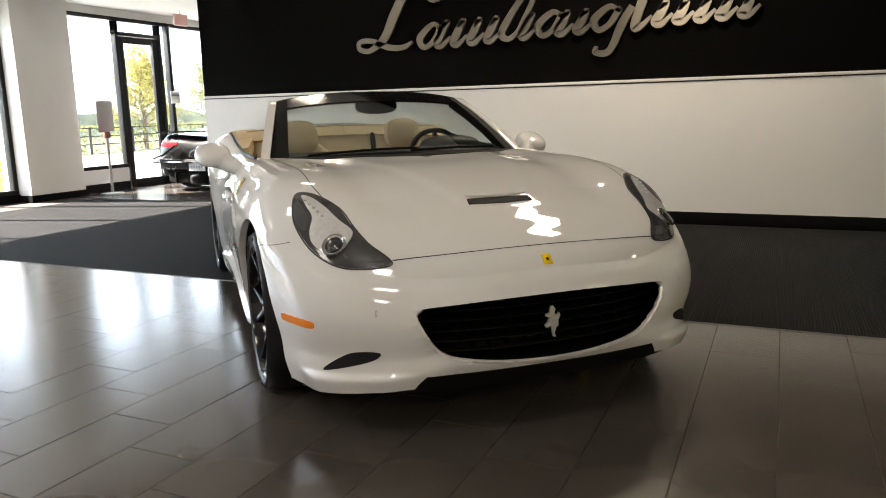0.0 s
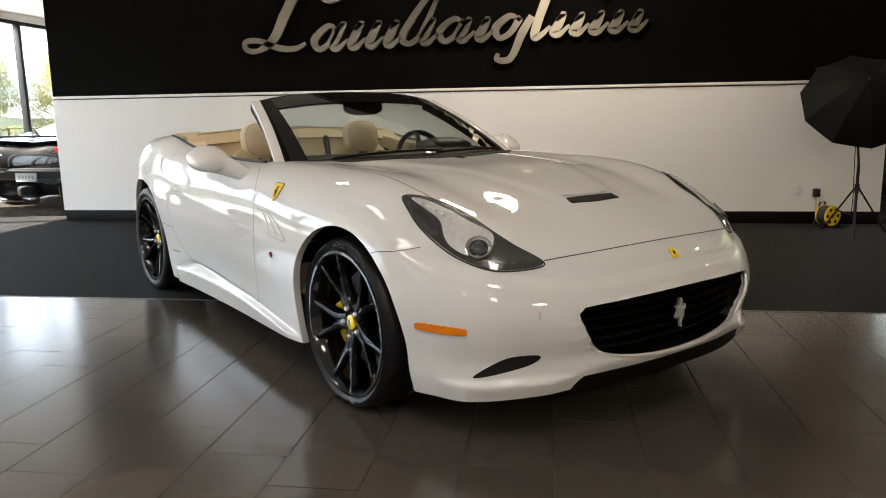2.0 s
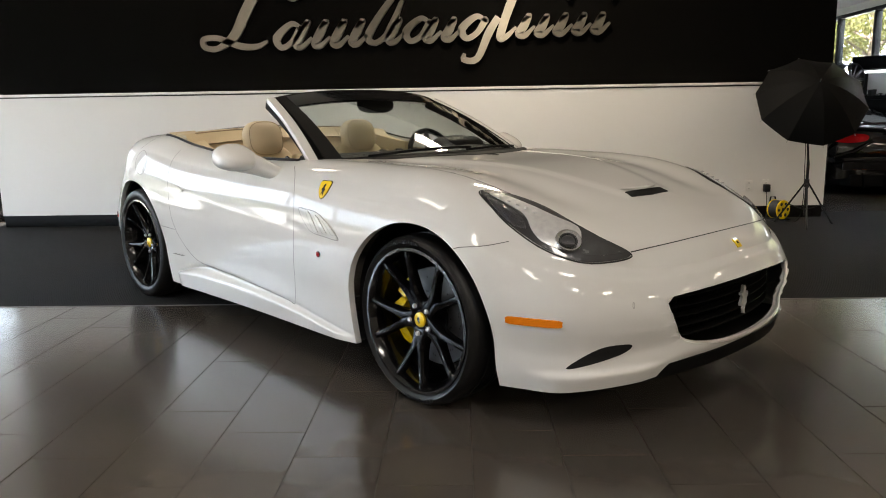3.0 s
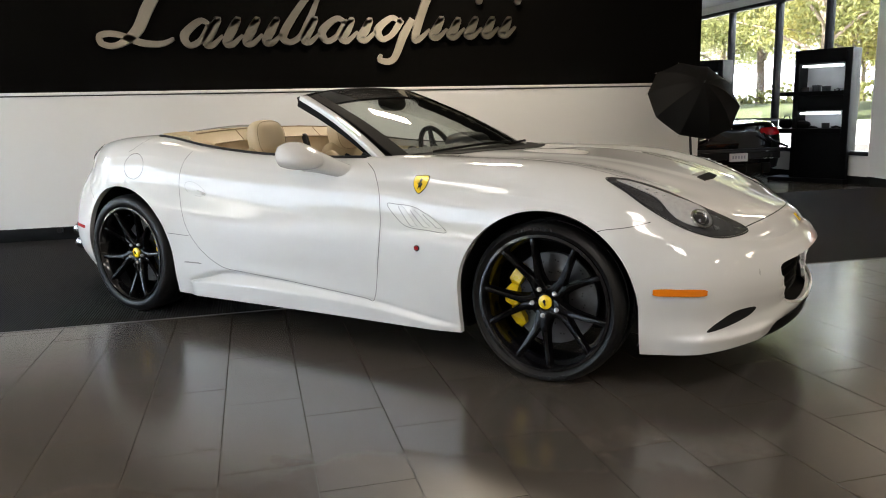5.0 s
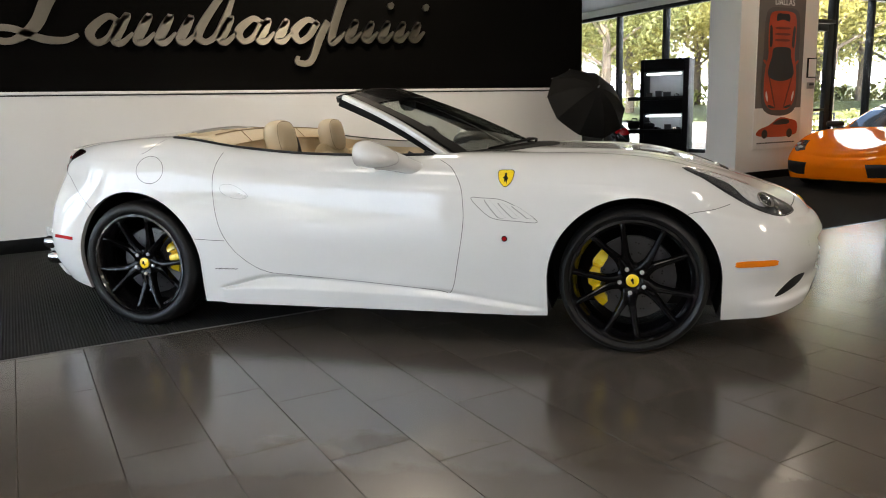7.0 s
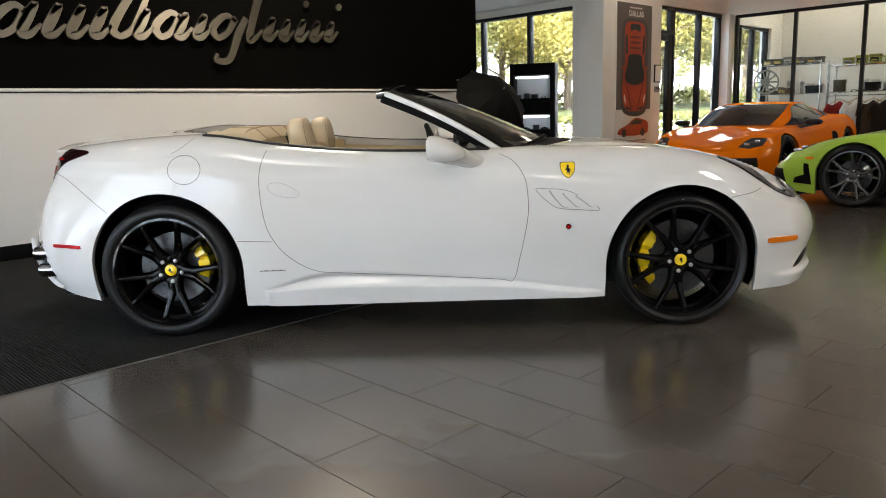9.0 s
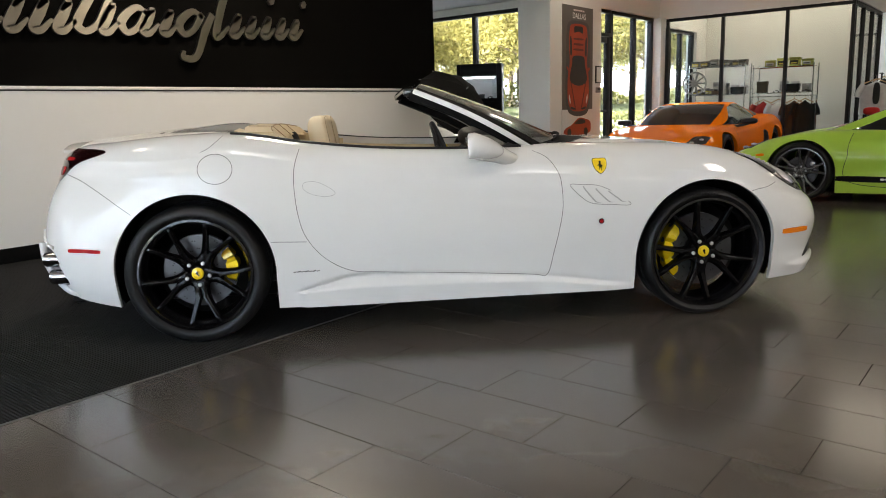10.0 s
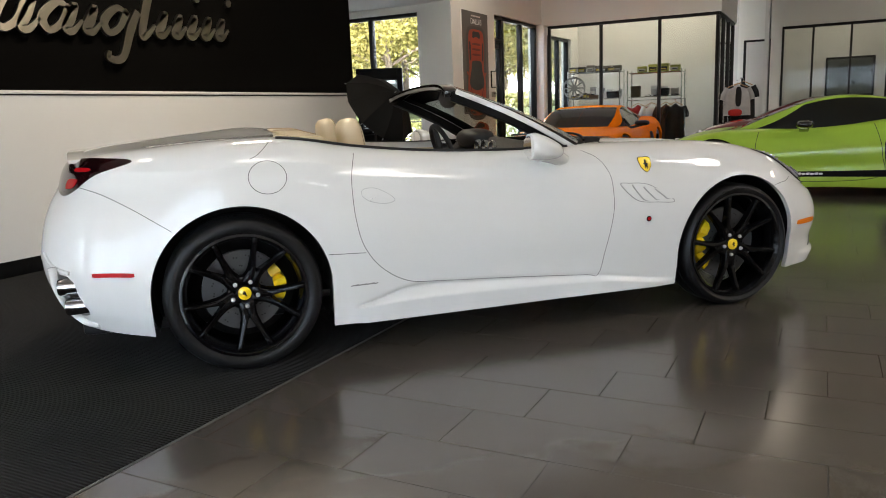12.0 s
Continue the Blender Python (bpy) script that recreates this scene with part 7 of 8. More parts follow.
    box(bm, -3.38 * kx, -3.1 * kx, -0.62 * ky, 0.62 * ky, 0.14, 0.30, 0.03)
    for y in (-0.45, -0.15, 0.15, 0.45):
        box(bm, -3.42 * kx, -3.1 * kx, y - 0.012, y + 0.012, 0.13, 0.30)
    part("diffuser", mesh_bm("diffuser", bm, GRILLE_BLACK), car, "black rear diffuser")
    bm = bmesh.new()
    box(bm, -3.0 * kx, 0.7 * kx, -0.55, 0.55, 0.13, 0.40, 0.02)
    box(bm, -2.1 * kx, -0.45 * kx, -0.84, 0.84, 0.13, 0.40, 0.02)
    part("underbody", mesh_bm("underbody", bm, DARK_PLASTIC), car, "black underbody")
    if rear:
        pl = part("number_plate", box_mesh("number_plate", -3.445 * kx, -3.43 * kx, -0.153, 0.153, 0.335 * kz, 0.455 * kz, mat("pale_plate", (0.62, 0.63, 0.62), 0.4), 0.004), car, "pale number plate")
        for k in range(5):
            part("plate_bar", box_mesh("plate_bar", -3.4475 * kx, -3.4445 * kx, -0.11 + 0.048 * k, -0.082 + 0.048 * k, 0.375 * kz, 0.42 * kz, mat("plate_ink", (0.30, 0.31, 0.34), 0.5)), pl, "plain dark bar")
        bm = bmesh.new()
        st = []
        for y in np.linspace(-0.80, 0.80, 17):
            z = 0.955 * kz - 0.02 * (y / 0.8) ** 2
            st.append([(-3.36 * kx, y, z + 0.010), (-3.18 * kx, y, z), (-3.18 * kx, y, z - 0.03), (-3.36 * kx, y, z - 0.012)])
        prism(bm, st)
        # Ledge added and tilted so the black tail shows a pale reflected strip.
        bm2 = bmesh.new()
        prism(bm2, [[(-3.475 * kx + 0.10 * abs(y) ** 3, y, 0.470 * kz), (-3.36 * kx, y, 0.520 * kz), (-3.30 * kx, y, 0.50 * kz), (-3.40 * kx, y, 0.455 * kz)] for y in np.linspace(-0.90, 0.90, 19)])
        part("rear_ledge", mesh_bm("rear_ledge", bm2, paint), car, "glossy ledge added to catch light across the tail")
        for sg in (-1, 1):
            bm2 = bmesh.new()
            tube(bm2, [(-3.44 * kx, sg * 0.40, 0.735 * kz), (-3.45 * kx, sg * 0.62, 0.60 * kz), (-3.42 * kx, sg * 0.86, 0.53 * kz)], [0.018, 0.022, 0.016], 8)
            part("tail_rib", mesh_bm("tail_rib", bm2, paint), car, "glossy slanted rib of the tail")
        bm2 = bmesh.new()
        rounded(bm2, (-3.30 * kx, 0, 0.20), (0.16, 0.20, 0.10), 3)
        part("diffuser_tunnel", mesh_bm("diffuser_tunnel", bm2, GRILLE_BLACK), car, "black centre of the rear diffuser")
        part("rear_wing", mesh_bm("rear_wing", bm, paint), car, "low rear wing")
    for cx, cz, R, w, y in ((0.0, 0.335, 0.335, 0.235, 0.80 * ky), (wb, 0.345, 0.345, 0.30, 0.785 * ky)):
        for sg in (-1, 1):
            wl, ty = wheel(car, cx, sg, cz, R, w, 0.270 if rim else 0.245, -0.075, rim or RIM_BLACK, turn=8, split=13)
            dress_wheel(wl, ty, sg * y, -0.075, sg, STEEL if stripe else None, None, 0.17, 8, 20, 0.270 if rim else 0.245)
    return car


RIM_GREY = mat("titanium_grey_rim", (0.11, 0.11, 0.112), 0.25, 0.8, vary=0.1)
wedge_car("sports_car", "lime green two-seat sports car with a black sill stripe on tiles", pose(4.06, 3.32, 0, 0, 0, 94), PAINT_GREEN, rim=RIM_GREY, stripe=True, group="parked sports cars", mirror=-0.98, lamp_in=0.86)
wedge_car("sports_car", "orange two-seat sports car parked by the entrance windows", pose(5.60, 5.82, 0, 0, 0, 181.5), PAINT_ORANGE, 1.03, 1.06, 0.99, group="parked sports cars")
wedge_car("sports_car", "black two-seat sports car parked behind the sign wall", pose(-8.64, 12.55, 0, 0, 0, 94), PAINT_BLACK, rear=True, group="parked sports cars")
wedge_car("sports_car", "black two-seat sports car among wheel displays by rear windows", pose(3.85, 12.75, 0, 0, 0, 90), PAINT_BLACK, rear=True, group="parked sports cars")

# ---- outside: haze, trees, hedge, parked things ----
def outdoors():
    hz = mat("pale_sky_haze", (0.9, 0.93, 1.0), 1.0, vary=0.0, emit=(0.80, 0.90, 1.0), strength=0.44, rough_vary=0)
    bm = bmesh.new()
    n = 48
    lo = [bm.verts.new((240 * math.cos(2 * math.pi * k / n), 240 * math.sin(2 * math.pi * k / n), 2.0)) for k in range(n)]
    hi = [bm.verts.new((240 * math.cos(2 * math.pi * k / n), 240 * math.sin(2 * math.pi * k / n), 150)) for k in range(n)]
    for k in range(n):
        bm.faces.new((lo[k], hi[k], hi[(k + 1) % n], lo[(k + 1) % n]))
    structure("backdrop", mesh_bm("backdrop", bm, hz, smooth=False), "bright hazy sky round the horizon", "backdrop")
    far = mat("far_woods", (0.17, 0.18, 0.13), 0.95, vary=0.5, scale=0.4, fine=3)
    bm = bmesh.new()
    rng = random.Random(5)
    prev = None
    for k in range(240):
        a = 2 * math.pi * k / 240
        r = 170 + 12 * math.sin(a * 7)
        h = 2.6 + 2.2 * rng.random() + 1.6 * math.sin(a * 5)
        p = (bm.verts.new((r * math.cos(a), r * math.sin(a), -0.2)), bm.verts.new((r * math.cos(a), r * math.sin(a), h)))
        if prev:
            bm.faces.new((prev[0], prev[1], p[1], p[0]))
        prev = p
    structure("backdrop", mesh_bm("backdrop", bm, far, smooth=False), "far line of woods", "backdrop")


BARK = mat("tree_bark", (0.13, 0.10, 0.075), 0.9, vary=0.3, scale=14, bump=0.8, bump_scale=40)


def leaf_material(name, color):
    m = mat(name, color, 0.6, vary=0.35, scale=1.3, fine=11)
    n, l = m.node_tree.nodes, m.node_tree.links
    b = n["Principled BSDF"]
    geo = n.new("ShaderNodeNewGeometry")
    hs = n.new("ShaderNodeHueSaturation")
    mr = n.new("ShaderNodeMapRange")
    mr.inputs["To Min"].default_value, mr.inputs["To Max"].default_value = 0.8, 1.25
    l.new(geo.outputs["Random Per Island"], mr.inputs["Value"])
    l.new(mr.outputs[0], hs.inputs["Value"])
    src = b.inputs["Base Color"].links[0].from_socket
    l.new(src, hs.inputs["Color"])
    l.new(hs.outputs[0], b.inputs["Base Color"])
    tr = n.new("ShaderNodeBsdfTranslucent")
    l.new(hs.outputs[0], tr.inputs["Color"])
    mx = n.new("ShaderNodeMixShader")
    mx.inputs[0].default_value = 0.6
    l.new(b.outputs[0], mx.inputs[1])
    l.new(tr.outputs[0], mx.inputs[2])
    l.new(mx.outputs[0], n["Material Output"].inputs[0])
    return m


LEAF = leaf_material("yellow_green_leaves", (0.30, 0.27, 0.085))
LEAF_DARK = leaf_material("green_leaves", (0.19, 0.195, 0.068))


def tree(seed, h, leaf, label, count=12500):
    rng = random.Random(seed)
    t = thing("tree", label, "tree", pose(0, 0, -500), group="trees outside the windows")
    bm = bmesh.new()
    lean = [Vector((rng.uniform(-0.2, 0.2) * k / 5, rng.uniform(-0.2, 0.2) * k / 5, h * 0.75 * k / 5)) for k in range(6)]
    tube(bm, lean, [0.16 - 0.022 * k for k in range(6)], 9)
    ends = []
    for k in range(16):
        z = h * (0.22 + 0.52 * k / 16)
        a = k * 2.4 + rng.uniform(-0.4, 0.4)
        ln = h * (0.34 - 0.16 * k / 16) * rng.uniform(0.8, 1.15)
        p0 = Vector((0, 0, z))
        p1 = p0 + Vector((math.cos(a) * ln * 0.5, math.sin(a) * ln * 0.5, ln * 0.28))
        p2 = p0 + Vector((math.cos(a) * ln, math.sin(a) * ln, ln * 0.42))
        tube(bm, [p0, p1, p2], [0.055, 0.035, 0.012], 6)
        ends += [p1, p2, p1.lerp(p2, 0.5), p2 + Vector((0, 0, 0.3))]
    ends += [Vector((rng.uniform(-0.5, 0.5), rng.uniform(-0.5, 0.5), h * rng.uniform(0.72, 0.95))) for _ in range(10)]
    part("trunk", mesh_bm("trunk", bm, BARK), t, "brown trunk with spreading limbs")
    v, f = [], []
    for k in range(count):
        c = rng.choice(ends)
        p = c + Vector((rng.gauss(0, 0.38), rng.gauss(0, 0.38), rng.gauss(0, 0.32)))
        s = rng.uniform(0.045, 0.10)
        q = Euler((rng.uniform(-1.2, 1.2), rng.uniform(-1.2, 1.2), rng.uniform(0, 6.3))).to_matrix()
        i = len(v)
        v += [p + q @ Vector((-s, 0, 0)), p + q @ Vector((0, -s * 0.55, 0.02)), p + q @ Vector((s, 0, 0)), p + q @ Vector((0, s * 0.55, 0.02))]
        f.append((i, i + 1, i + 2, i + 3))
    part("crown", mesh_of("crown", v, f, leaf, smooth=False), t, "loose yellow-green crown")
    return t


def planting():
    a = tree(3, 6.4, LEAF, "young tree with a yellow-green autumn crown")
    b = tree(8, 7.4, LEAF_DARK, "broad tree with a dull green crown", 14000)
    spots = [(a, 13.2, 15.2, 0.3), (b, 18.5, 13.0, 1.1), (a, 15.5, 20.5, 2.2), (b, 21.0, 18.5, 2.9), (b, 14.0, 27.0, 0.8), (a, 24.0, 23.0, 5.1), (a, 26.0, 14.5, 1.9),
             (b, 27.0, 18.0, 2.4), (a, 10.5, 28.0, 0.5), (b, 11.5, 33.0, 4.4), (b, 30, 12.5, 1.0), (a, 21, 11.8, 3.5), (b, 19.6, 29, 2.1), (b, 31, 21, 0.2), (a, 29, 27, 1.4), (b, 25, 33, 2.6), (a, 36, 15, 3.1), (b, 37, 27, 4.2), (a, 33, 34, 5.0), (b, 41, 20, 0.9), (b, 22, 38, 1.7), (a, 28, 17, 2.2), (b, 9.6, 17.6, 2.7), (a, 12.0, 19.4, 4.0), (b, 8.4, 22.0, 1.3), (a, 14.5, 17.5, 0.9), (b, 17.2, 17.0, 3.3), (a, 19.5, 15.2, 5.2), (b, 12.8, 23.5, 4.6), (a, 23.5, 12.6, 0.4),
             (a, -25.6, 24.8, 1.2), (b, -29.0, 33.5, 2.0), (a, -26.0, 35.0, 3.0), (b, -23.5, 38.0, 1.0), (a, -22.0, 33.0, 0.4)]
    for src, x, y, r in spots:
        if x > 0:
            far = math.hypot(x - 1.5, y - 8) * 4.2
            copy_thing(src, pose(5 + (x - 1.5) * 4.2, 8 + (y - 8) * 4.2, 0.9 if far > 72 else -0.14, 0, 0, math.degrees(r)) @ Matrix.Scale(3.0, 4))
        else:
            copy_thing(src, pose(x, y, -0.14, 0, 0, math.degrees(r)) @ Matrix.Scale(0.72, 4))
    for src in (a, b):
        src.matrix_basis = pose(70 if src is a else 82, 58, 0.9) @ Matrix.Scale(3.0, 4)
    # clipped hedges
    rng = random.Random(11)
    for label, x0, x1, y0, y1, h, n, big in (("low clipped green hedge beyond the lawn", -26.5, -25.2, -6, 34, 0.85, 5200, 1.0), ("low dark hedge along the entrance path", 13.5, 30, 14.2, 15.2, 0.8, 3000, 1.0)):
        v, f = [], []
        for k in range(n):
            p = Vector((rng.uniform(x0, x1), rng.uniform(y0, y1), rng.uniform(-0.1, h) if k % 2 else h + rng.gauss(0, 0.04)))
            s = rng.uniform(0.06, 0.12) * big
            q = Euler((rng.uniform(-1.2, 1.2), rng.uniform(-1.2, 1.2), rng.uniform(0, 6.3))).to_matrix()
            i = len(v)
            v += [p + q @ Vector((-s, 0, 0)), p + q @ Vector((0, -s * 0.6, 0.02)), p + q @ Vector((s, 0, 0)), p + q @ Vector((0, s * 0.6, 0.02))]
            f.append((i, i + 1, i + 2, i + 3))
        thing("hedge", label, "hedge", me=mesh_of("hedge", v, f, LEAF_DARK, smooth=False), kind="stuff")
    # shrubs along the top of the bank
    top = [(5 + (x - 5) * 1.42, 8 + (y - 8) * 1.42) for x, y in ((60, 7.9), (58, 24), (50, 40), (37, 54), (20, 60), (5.5, 62))]
    v, f = [], []
    for k in range(7000):
        s, u = rng.randrange(5), rng.random()
        p = Vector((top[s][0] + (top[s + 1][0] - top[s][0]) * u + rng.gauss(0, 0.8), top[s][1] + (top[s + 1][1] - top[s][1]) * u + rng.gauss(0, 0.8), 0))
        p.z = 1.2 + rng.random() * (1.9 + 1.1 * math.sin(p.x * 0.6) * math.sin(p.y * 0.45))
        s = rng.uniform(0.2, 0.42)
        q = Euler((rng.uniform(-1.2, 1.2), rng.uniform(-1.2, 1.2), rng.uniform(0, 6.3))).to_matrix()
        i = len(v)
        v += [p + q @ Vector((-s, 0, 0)), p + q @ Vector((0, -s * 0.6, 0.02)), p + q @ Vector((s, 0, 0)), p + q @ Vector((0, s * 0.6, 0.02))]
        f.append((i, i + 1, i + 2, i + 3))
    thing("shrubs", "uneven dark green shrubs along the grass bank", "shrubs", me=mesh_of("shrubs", v, f, LEAF_DARK, smooth=False), kind="stuff")
    # black railing beyond the pavement
    rail = thing("fence", "low black metal railing along the pavement", "fence", pose(-23.4, 0, -0.1))
    for z in (0.35, 0.65, 0.95):
        part("rail", box_mesh("rail", -0.02, 0.02, -4, 34, z, z + 0.04, FRAME_BLACK), rail)
    for k in range(20):
        part("post", box_mesh("post", -0.03, 0.03, -4 + 2 * k - 0.03, -4 + 2 * k + 0.03, 0, 1.0, FRAME_BLACK), rail)
    rail = thing("fence", "low black bicycle railing on the lawn", "fence", pose(14.6, 13.4, -0.1))
    for z in (0.5, 0.95):
        part("rail", box_mesh("rail", -0.02, 0.02, -1.2, 1.2, z, z + 0.04, FRAME_BLACK), rail)
    for k in range(3):
        part("post", box_mesh("post", -0.02, 0.02, -1.2 + 1.18 * k, -1.16 + 1.18 * k, 0, 0.95, FRAME_BLACK), rail)


outdoors()
planting()

# ---- displays, banner, boutique ----
LED = mat("white_led_strip", (0.9, 0.92, 0.95), 0.4, emit=(0.92, 0.97, 1.0), strength=0.45)
DISPLAY_BLACK = mat("black_display_laminate", (0.004, 0.004, 0.0045), 0.5, vary=0.15, spec=0.08)
DISPLAY_WHITE = mat("white_display_back", (0.70, 0.72, 0.74), 0.5)
PAPER = mat("white_card", (0.75, 0.74, 0.72), 0.6)
DARK_GREY = mat("dark_grey_goods", (0.04, 0.04, 0.045), 0.5, vary=0.3, per_object=0.5)


BOX_INK = [mat("pale_box_print", (0.45, 0.44, 0.42), 0.4, vary=0.3, scale=30), mat("black_box_print", (0.012, 0.012, 0.014), 0.3), mat("yellow_box_print", (0.55, 0.42, 0.05), 0.4, vary=0.2, scale=30)]


def goods(name, label, at, sx, sy, sz, material, category="box"):
    ob = thing(name, label, category, at)
    part("body", box_mesh("body", -sx / 2, sx / 2, -sy / 2, sy / 2, 0, sz, material, min(sx, sy, sz) * 0.12), ob)
    if name == "model_box":
        k = int(abs(at.translation.y) * 100) % 3
        part("window", box_mesh("window", -sx / 2 - 0.004, -sx / 2 + 0.002, -sy * 0.40, sy * 0.40, sz * 0.22, sz * 0.66, BOX_INK[k], 0.001), ob, "printed window of the box")
        part("stripe", box_mesh("stripe", -sx / 2 - 0.007, -sx / 2 - 0.003, -sy * 0.28, sy * 0.30, sz * 0.30, sz * 0.44, BOX_INK[(k + 1) % 3], 0.001), ob, "printed stripe")
    part("lid", box_mesh("lid", -sx / 2 * 1.02, sx / 2 * 1.02, -sy / 2 * 1.02, sy / 2 * 1.02, sz * 0.72, sz * 1.0 + 0.002, material, 0.003), ob)
    return ob


def model_car(label, at, paint, length=0.19):
    ob = thing("model_car", label, "model car", at)
    k = length / 0.19
    bm = bmesh.new()
    prism(bm, [[(x * k, -0.040 * k, 0.008 * k), (x * k, 0.040 * k, 0.008 * k), (x * k, 0.036 * k, z * k), (x * k, -0.036 * k, z * k)] for x, z in ((-0.095, 0.036), (-0.06, 0.042), (0.0, 0.040), (0.05, 0.032), (0.095, 0.018))])
    part("body", mesh_bm("body", bm, paint), ob)
    bm = bmesh.new()
    prism(bm, [[(x * k, -w * k, 0.036 * k), (x * k, w * k, 0.036 * k), (x * k, w * 0.75 * k, z * k), (x * k, -w * 0.75 * k, z * k)] for x, w, z in ((-0.055, 0.034, 0.042), (-0.02, 0.034, 0.055), (0.01, 0.034, 0.052), (0.045, 0.034, 0.037))])
    part("cabin", mesh_bm("cabin", bm, CAR_GLASS), ob)
    for x in (-0.058, 0.058):
        for y in (-0.036, 0.036):
            part("wheel", turned_mesh("wheel", [(0, -0.008 * k), (0.017 * k, -0.008 * k), (0.017 * k, 0.008 * k), (0, 0.008 * k)], RUBBER, 16), ob, at=Matrix.Translation((x * k, y * k, 0.017 * k)))
    return ob


def lit_cabinet(at, seed):
    """A tall black display with two lit niches; local x to the right along its front, y to the rear."""
    rng = random.Random(seed)
    c = thing("display_cabinet", "tall black display cabinet with two lit white niches", "display cabinet", at, group="lit display cabinets")
    W, D, H = 0.80, 0.34, 1.93
    for nm, a in (("side_panel", (0, 0.07, 0, D, 0, H)), ("side_panel", (W - 0.09, W, 0, D, 0, H)), ("top_panel", (0.07, W - 0.09, 0, D, H - 0.20, H)), ("shelf", (-0.20, W - 0.09, -0.02, D, 1.27, 1.33)), ("shelf", (-0.26, W - 0.09, -0.04, D, 0.72, 0.79)),
                  ("front_panel", (0.07, W - 0.09, 0.012, D, 1.05, 1.27)), ("lower_panel", (0.07, W - 0.09, 0.012, D, 0.0, 0.72)), ("plinth", (-0.28, W + 0.02, -0.10, D, 0.0, 0.06))):
        part(nm, box_mesh(nm, *a, DISPLAY_BLACK, 0.004), c)
    for z0, z1 in ((1.33, H - 0.20), (0.79, 1.05)):
        part("niche_back", box_mesh("niche_back", 0.07, W - 0.09, D - 0.03, D - 0.01, z0, z1, DISPLAY_WHITE), c, "white niche back")
        part("light_strip", box_mesh("light_strip", 0.10, W - 0.13, 0.03, 0.06, z1 - 0.055, z1 - 0.02, LED, 0.004), c, "glowing white light strip")
    for z in (1.33, 0.79):
        for k in range(4):
            x = 0.13 + 0.15 * k + rng.uniform(-0.02, 0.02)
            m = at @ pose(x, 0.14, z, 0, 0, rng.uniform(-30, 30))
            if rng.random() < 0.6:
                model_car("small dark model car in the lit cabinet", m, rng.choice([DARK_GREY, PAINT_BLACK, DISPLAY_WHITE]), 0.14)
            else:
                goods("gift_box", "small dark gift box in the lit cabinet", m, 0.10, 0.08, rng.uniform(0.05, 0.10), DARK_GREY)


for R_, L_, sd in (((5.16, 8.70), (4.80, 9.39), 1), ((4.72, 11.05), (4.36, 11.76), 2)):
    dx, dy = R_[0] - L_[0], R_[1] - L_[1]
    lit_cabinet(pose(L_[0], L_[1], 0, 0, 0, math.degrees(math.atan2(dy, dx))), sd)


RIM_DARK = mat("dark_grey_rim", (0.06, 0.06, 0.062), 0.3, 0.8, vary=0.1)


def show_rim(at, label, STEEL=None):
    STEEL = STEEL or RIM_DARK
    r = thing("alloy_rim", label, "wheel rim", at, group="displayed alloy rims")
    R = 0.25
    part("barrel", turned_mesh("barrel", [(R, -0.10), (R - 0.012, -0.10), (R - 0.03, -0.07), (R - 0.035, 0.08), (R - 0.01, 0.10), (R, 0.10), (R - 0.02, 0.07), (R - 0.02, -0.07)], STEEL, 48, close=True), r)
    part("hub", turned_mesh("hub", [(0, -0.085), (0.06, -0.08), (0.075, -0.06), (0.075, 0.0), (0, 0.0)], STEEL, 28), r)
    for k in range(10):
        bm = bmesh.new()
        a = 2 * math.pi * k / 10
        c, s = math.cos(a), math.sin(a)
        st = []
        for rr, hw in ((0.06, 0.020), (0.15, 0.014), (R - 0.02, 0.018)):
            st.append([(rr * c - hw * s, -0.09, rr * s + hw * c), (rr * c + hw * s, -0.09, rr * s - hw * c), (rr * c + hw * s, -0.06, rr * s - hw * c), (rr * c - hw * s, -0.06, rr * s + hw * c)])
        prism(bm, st)
        part("spoke", mesh_bm("spoke", bm, STEEL), r)


show_rim(pose(4.20, 11.55, 1.33 + 0.25, 0, 0, 20), "dark ten-spoke alloy rim on a display cabinet")


def soft_bag(at, label, r):
    b = thing("bag", label, "bag", at)
    part("body", mesh_bm("body", rounded(bmesh.new(), (0, 0, r[2]), r, 2.8), DISPLAY_BLACK), b)
    part("handle", mesh_bm("handle", tube(bmesh.new(), [(-r[0] * 0.5, 0, r[2] * 1.7), (-r[0] * 0.3, 0, r[2] * 2.5), (r[0] * 0.3, 0, r[2] * 2.5), (r[0] * 0.5, 0, r[2] * 1.7)], 0.008, 8), DISPLAY_BLACK), b)


CAB = pose(4.80, 9.39, 0, 0, 0, math.degrees(math.atan2(8.70 - 9.39, 5.16 - 4.80)))
soft_bag(CAB @ pose(-0.13, 0.13, 0.79), "black soft bag on the cabinet shelf", (0.11, 0.09, 0.075))
soft_bag(CAB @ pose(0.10, 0.10, 0.79, 0, 0, 15), "black soft bag folded on the cabinet shelf", (0.13, 0.08, 0.055))


